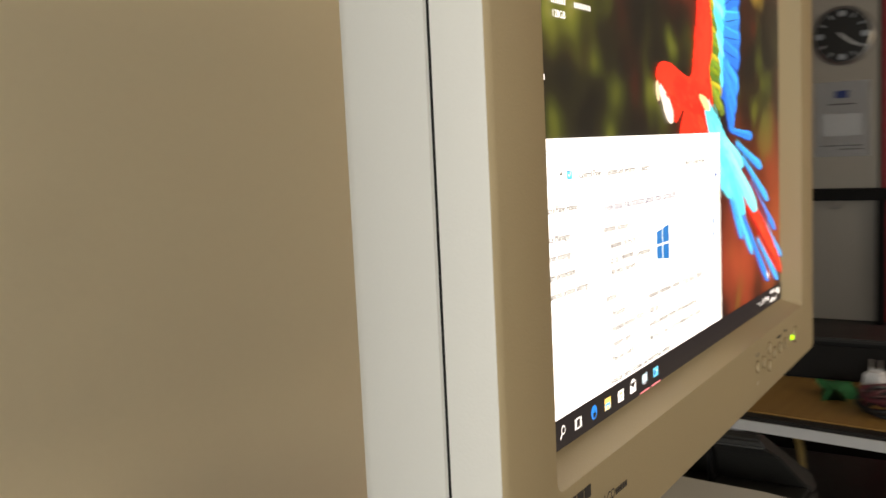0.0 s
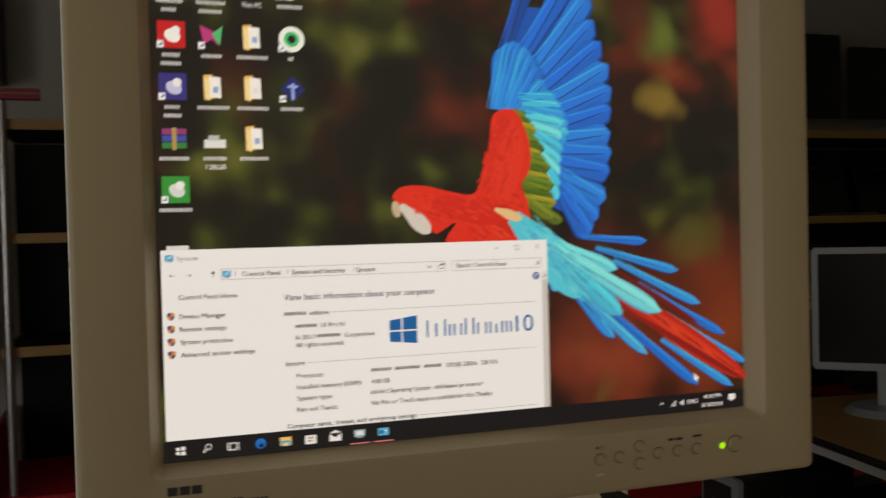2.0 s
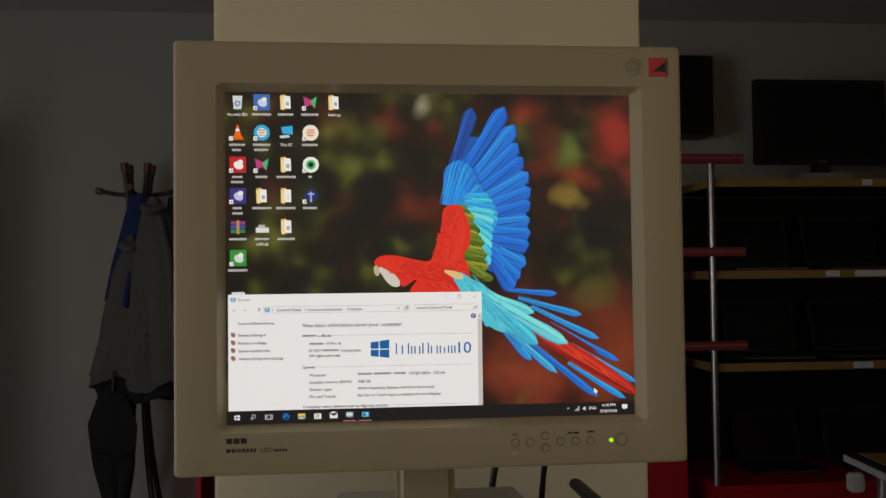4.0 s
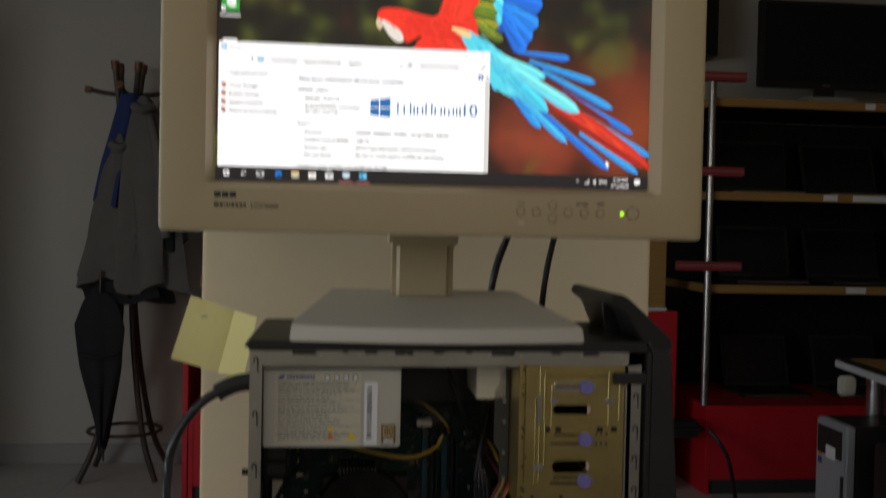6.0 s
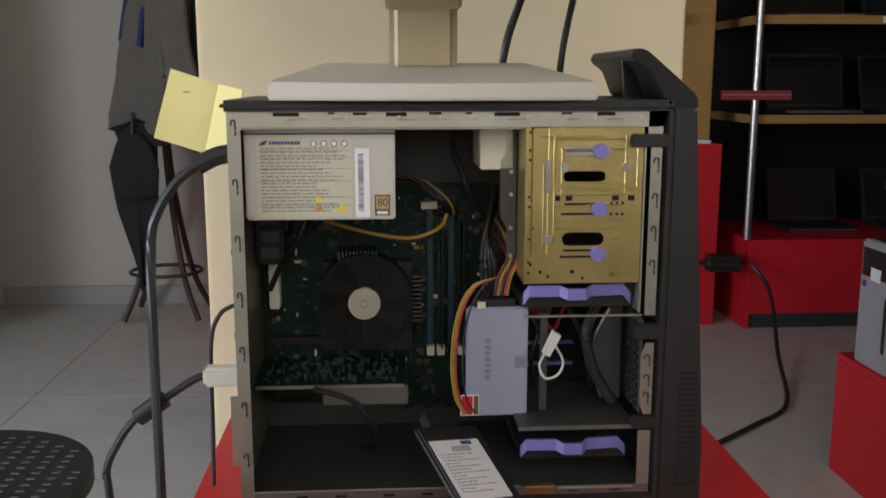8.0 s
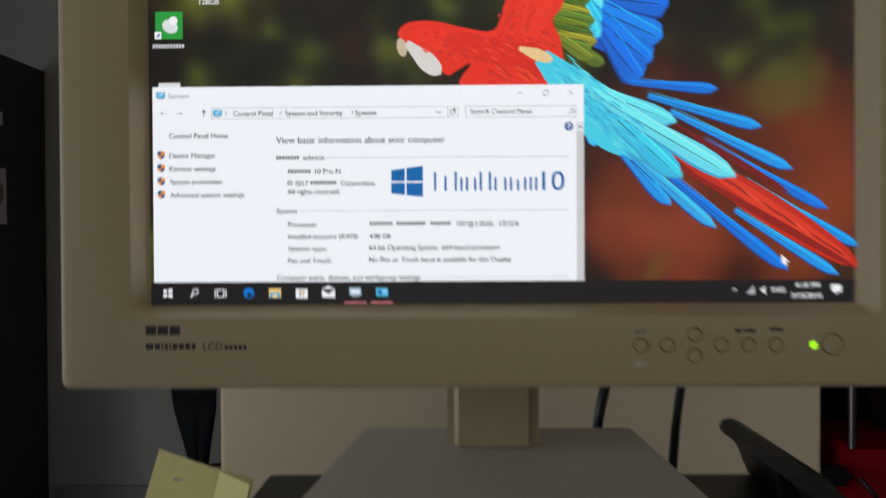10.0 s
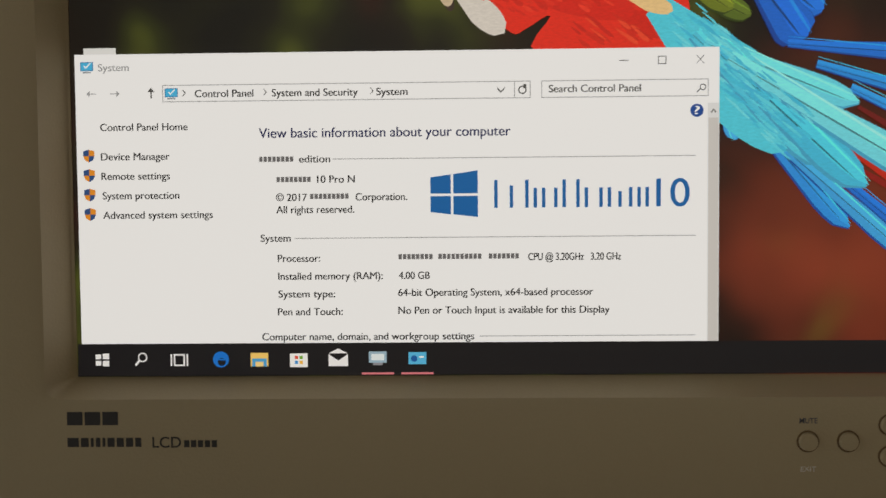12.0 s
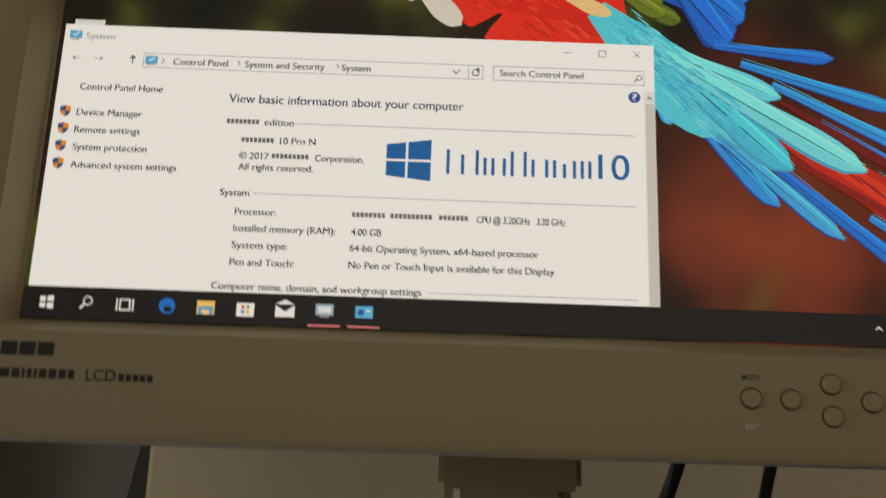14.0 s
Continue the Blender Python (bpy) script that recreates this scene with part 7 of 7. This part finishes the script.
part("hook", tube([(3.53, 0.523, 1.092), (3.53, 0.523, 1.07), (3.53, 0.54, 1.06), (3.53, 0.553, 1.075)], 0.006, 8, 5), M_CHROME, rail)
part("post", boxed(3.54, 3.60, 0.350, 0.384, FLOOR, 1.092), M_MATT_BLACK, rail)
part("bracket", boxed(3.50, 3.56, 0.83, 0.90, 1.06, 1.16, b=0.012), M_BLACK, rail)
part("post", boxed(3.54, 3.60, 0.845, 0.885, FLOOR, 1.092), M_MATT_BLACK, rail)
rp = thing("red_partition", "tall red partition beside the pillar", "partition", (3.7, -0.2, FLOOR))
part("board", boxed(3.64, 3.70, -0.9, 0.372, FLOOR, 2.2, b=0.004), M_RED, rp)
part("edge", boxed(3.62, 3.64, 0.374, 0.386, FLOOR, 2.2, b=0.002), M_MATT_BLACK, rp)
low = thing("low_black_cabinet", "low black cabinet in front of the pillar", "cabinet", (3.4, 0.2, FLOOR))
part("body", boxed(3.22, 3.6, -0.8, 1.3, FLOOR, 0.566, b=0.006), M_MATT_BLACK, low)
part("top", boxed(3.20, 3.61, -0.81, 1.31, 0.5662, 0.584, b=0.004), M_BLACK, low)
ws = thing("wall_shelves", "narrow wall shelves with yellow front edges and dark backs", "shelf", (4.45, 1.3, 1.20))
part("back_panel", boxed(4.57, 4.598, 0.86, 1.75, 1.18, 1.70), M_MATT_BLACK, ws)
for z in (1.687, 1.556, 1.411, 1.264):
    part("shelf_board", boxed(4.44, 4.569, 0.86, 1.75, z - 0.012, z + 0.008), M_MATT_BLACK, ws)
    part("front_edge", boxed(4.428, 4.4395, 0.86, 1.75, z - 0.014, z + 0.010, b=0.002), M_WOOD, ws, "yellow beech edging")
for y, z, w, h, m, name, lab in ((0.98, 1.6955, 0.09, 0.10, M_BLUEINK, "blue_box", "small dark blue box on the wall shelf"), (1.07, 1.6955, 0.08, 0.13, M_SILVER, "grey_box", "small grey box on the wall shelf"),
                                 (1.0, 1.5645, 0.14, 0.045, M_PAPER, "paper_bundle", "white bundle of paper on the wall shelf"), (1.02, 1.4195, 0.13, 0.05, M_BLACK, "black_box", "low black box on the wall shelf"), (1.0, 1.2725, 0.12, 0.09, M_DARKSTEEL, "metal_box", "dark metal box on the wall shelf")):
    bx = thing(name, lab, "box", (4.49, y, z))
    part("shell", boxed(4.455, 4.54, y - w / 2, y + w / 2, z, z + h, b=0.008), m, bx)
    part("lid", boxed(4.453, 4.542, y - w / 2 - 0.002, y + w / 2 + 0.002, z + h, z + h + 0.006, b=0.002), m, bx)

# ---- windows behind the camera ----
def window(name, axis, a0, a1, z0, z1, depth, label):
    w = thing(name, label, "window", (depth if axis == "x" else (a0 + a1) / 2, (a0 + a1) / 2 if axis == "x" else depth, z0))
    tagged(w, kind="structure")

    def bar_(p0, p1, q0, q1):
        return boxed(depth - 0.03, depth + 0.03, p0, p1, q0, q1, b=0.004) if axis == "x" else boxed(p0, p1, depth - 0.03, depth + 0.03, q0, q1, b=0.004)

    for p0, p1, q0, q1 in ((a0, a0 + 0.06, z0, z1), (a1 - 0.06, a1, z0, z1), (a0 + 0.06, a1 - 0.06, z0, z0 + 0.06), (a0 + 0.06, a1 - 0.06, z1 - 0.06, z1), ((a0 + a1) / 2 - 0.03, (a0 + a1) / 2 + 0.03, z0 + 0.06, z1 - 0.06)):
        part("frame", bar_(p0, p1, q0, q1), M_GLASS, w)


window("window_1", "x", -1.62, 0.62, 0.58, 2.12, -3.43, "white window frame in the side wall")
window("window_2", "y", -0.65, 1.85, 1.2, 2.3, -1.79, "white window frame behind the camera")

# ---- small things at the computer's rear ----
for z in (0.975, 0.897):
    stub = thing("thumb_screw", "small black thumb screw on the computer's rear edge", "screw", (-0.168, 0.06, z), group="rear screws")
    part("head", rod((-0.178, 0.06, z), (-0.165, 0.06, z), 0.003), M_BLACK, stub)

# ---- more inside the open computer ----
io = part("port_block", boxed(TX0 + 0.004, TX0 + 0.03, 0.10, BY, 0.955, 1.008, b=0.002), M_BLACK, board, "dark block of rear ports")
for z in (0.962, 0.978, 0.994):
    part("port", boxed(TX0 + 0.008, TX0 + 0.026, 0.097, 0.1005, z, z + 0.010, b=0.0008), M_DARKSTEEL, io)
for i, x in enumerate((-0.142, -0.128, -0.10)):
    part("heat_fin_block", boxed(x, x + 0.010, 0.118, BY, 0.985, 1.012, b=0.001), M_DARKSTEEL if i != 1 else M_BLACK, board)
part("long_slot", boxed(TX0 + 0.012, -0.04, BY - 0.011, BY, 0.866, 0.873, b=0.0006), M_BLACK, board)
part("long_slot", boxed(TX0 + 0.012, -0.03, BY - 0.011, BY, 0.812, 0.819, b=0.0006), M_BLACK, board)
for k in range(4):
    wire([(0.068, 0.09, 1.03 - 0.006 * k), (0.056, 0.06, 1.0 - 0.004 * k), (0.05 + 0.004 * k, 0.05, 0.96), (0.058 + 0.003 * k, 0.06, 0.90), (0.03 + 0.012 * k, 0.1, 0.83), (-0.02 + 0.02 * k, 0.12, 0.80)], 0.0024, M_CABLE)
wire([(-0.11, 0.08, 1.012), (-0.118, 0.075, 0.985), (-0.135, 0.09, 0.96), (-0.15, 0.1, 0.93)], 0.0028, M_CABLE)
wire([(0.094, 0.05, 0.925), (0.106, 0.04, 0.915), (0.118, 0.05, 0.90), (0.128, 0.06, 0.915), (0.136, 0.06, 0.928)], 0.0016, M_RCABLE)
wire([(0.090, 0.03, 0.922), (0.1, 0.03, 0.905), (0.094, 0.03, 0.88), (0.1, 0.04, 0.85)], 0.0022, M_CABLE)
bracket = part("inner_bracket", prism([(0.068, 1.10), (0.078, 1.10), (0.078, 0.96), (0.070, 0.96), (0.070, 1.0), (0.064, 1.01), (0.064, 1.06), (0.068, 1.065)], "y", 0.03, 0.034), M_DARKSTEEL, tower, "pressed grey bracket beside the drive cage")
for z in (0.975, 1.0, 1.03, 1.05):
    part("rivet", rod((0.0735, 0.0285, z), (0.0735, 0.031, z), 0.0018, seg=10), M_CHROME, bracket)
part("rail_lip", boxed(cx0, cx0 + 0.0025, CY - 0.0035, CY + 0.0002, cz0, cz1, b=0.0008), M_GOLD, cage_ob)
part("pressed_panel", boxed(0.104, 0.172, CY - 0.0010, CY + 0.0002, 1.038, 1.0445, b=0.0004, seg=1), M_GOLD, cage_ob)
part("pressed_panel", boxed(0.104, 0.166, CY - 0.0010, CY + 0.0002, 1.0055, 1.012, b=0.0004, seg=1), M_GOLD, cage_ob)
part("spring_strip", boxed(0.0965, 0.1005, CY - 0.0018, CY, 1.036, 1.064, b=0.0005), M_STEEL, cage_ob)
part("spring_clip", boxed(0.094, 0.103, CY - 0.0022, CY, 0.994, 1.0, b=0.0005), M_CHROME, cage_ob)
part("shade_plate", boxed(0.1795, 0.1812, TY0 + 0.002, 0.06, 0.932, 1.084), M_STEEL, cage_ob, "bright bent edge of the cage")

# raised outlines pressed into the cage plate, and dark rivet holes along its edge
for x0, x1, z0, z1 in ((0.1025, 0.1745, 1.0395, 1.0815), (0.0845, 0.0995, 0.9825, 1.0915)):
    for a0, a1, b0, b1 in ((x0, x1, z1 - 0.0012, z1), (x0, x1, z0, z0 + 0.0012), (x0, x0 + 0.0012, z0 + 0.0012, z1 - 0.0012), (x1 - 0.0012, x1, z0 + 0.0012, z1 - 0.0012)):
        part("pressed_edge", boxed(a0, a1, CY - 0.0013, CY + 0.0003, b0, b1, b=0.0005, seg=1), M_GOLD, cage_ob)
for z in (1.087, 1.072, 1.064, 1.033, 1.0245, 0.997, 0.977, 0.968):
    part("edge_hole", rod((0.0832, CY - 0.0005, z), (0.0832, CY + 0.0003, z), 0.0012, seg=8), M_SEAM, cage_ob)
for x in (0.0935, 0.1205, 0.1215):
    part("hole", rod((x, CY - 0.0005, 0.9685), (x, CY + 0.0003, 0.9685), 0.0015, seg=8), M_SEAM, cage_ob)
# brass-coloured block and slotted strip at the foot of the lower bay
part("brass_block", boxed(0.083, 0.110, TY0 - 0.002, TY0 + 0.006, TZ0 + 0.0125, TZ0 + 0.0205, b=0.0008), M_GOLD, tower)
part("foot_strip", boxed(0.112, 0.180, TY0 - 0.0012, TY0 + 0.0006, TZ0 + 0.016, TZ0 + 0.0185, b=0.0005, seg=1), M_STEEL, tower)

# seams of the floor covering
for k, (x0, y0, x1, y1) in enumerate(((-3.3, 2.55, 4.4, 2.55), (-1.35, -1.65, -1.35, 3.9))):
    w = 0.0012
    structure("floor_seam", boxed(min(x0, x1) - (w if x0 == x1 else 0), max(x0, x1) + (w if x0 == x1 else 0), min(y0, y1) - (w if y0 == y1 else 0), max(y0, y1) + (w if y0 == y1 else 0), FLOOR, FLOOR + 0.0012), M_SKIRT, "thin dark seam in the vinyl floor", "seam")
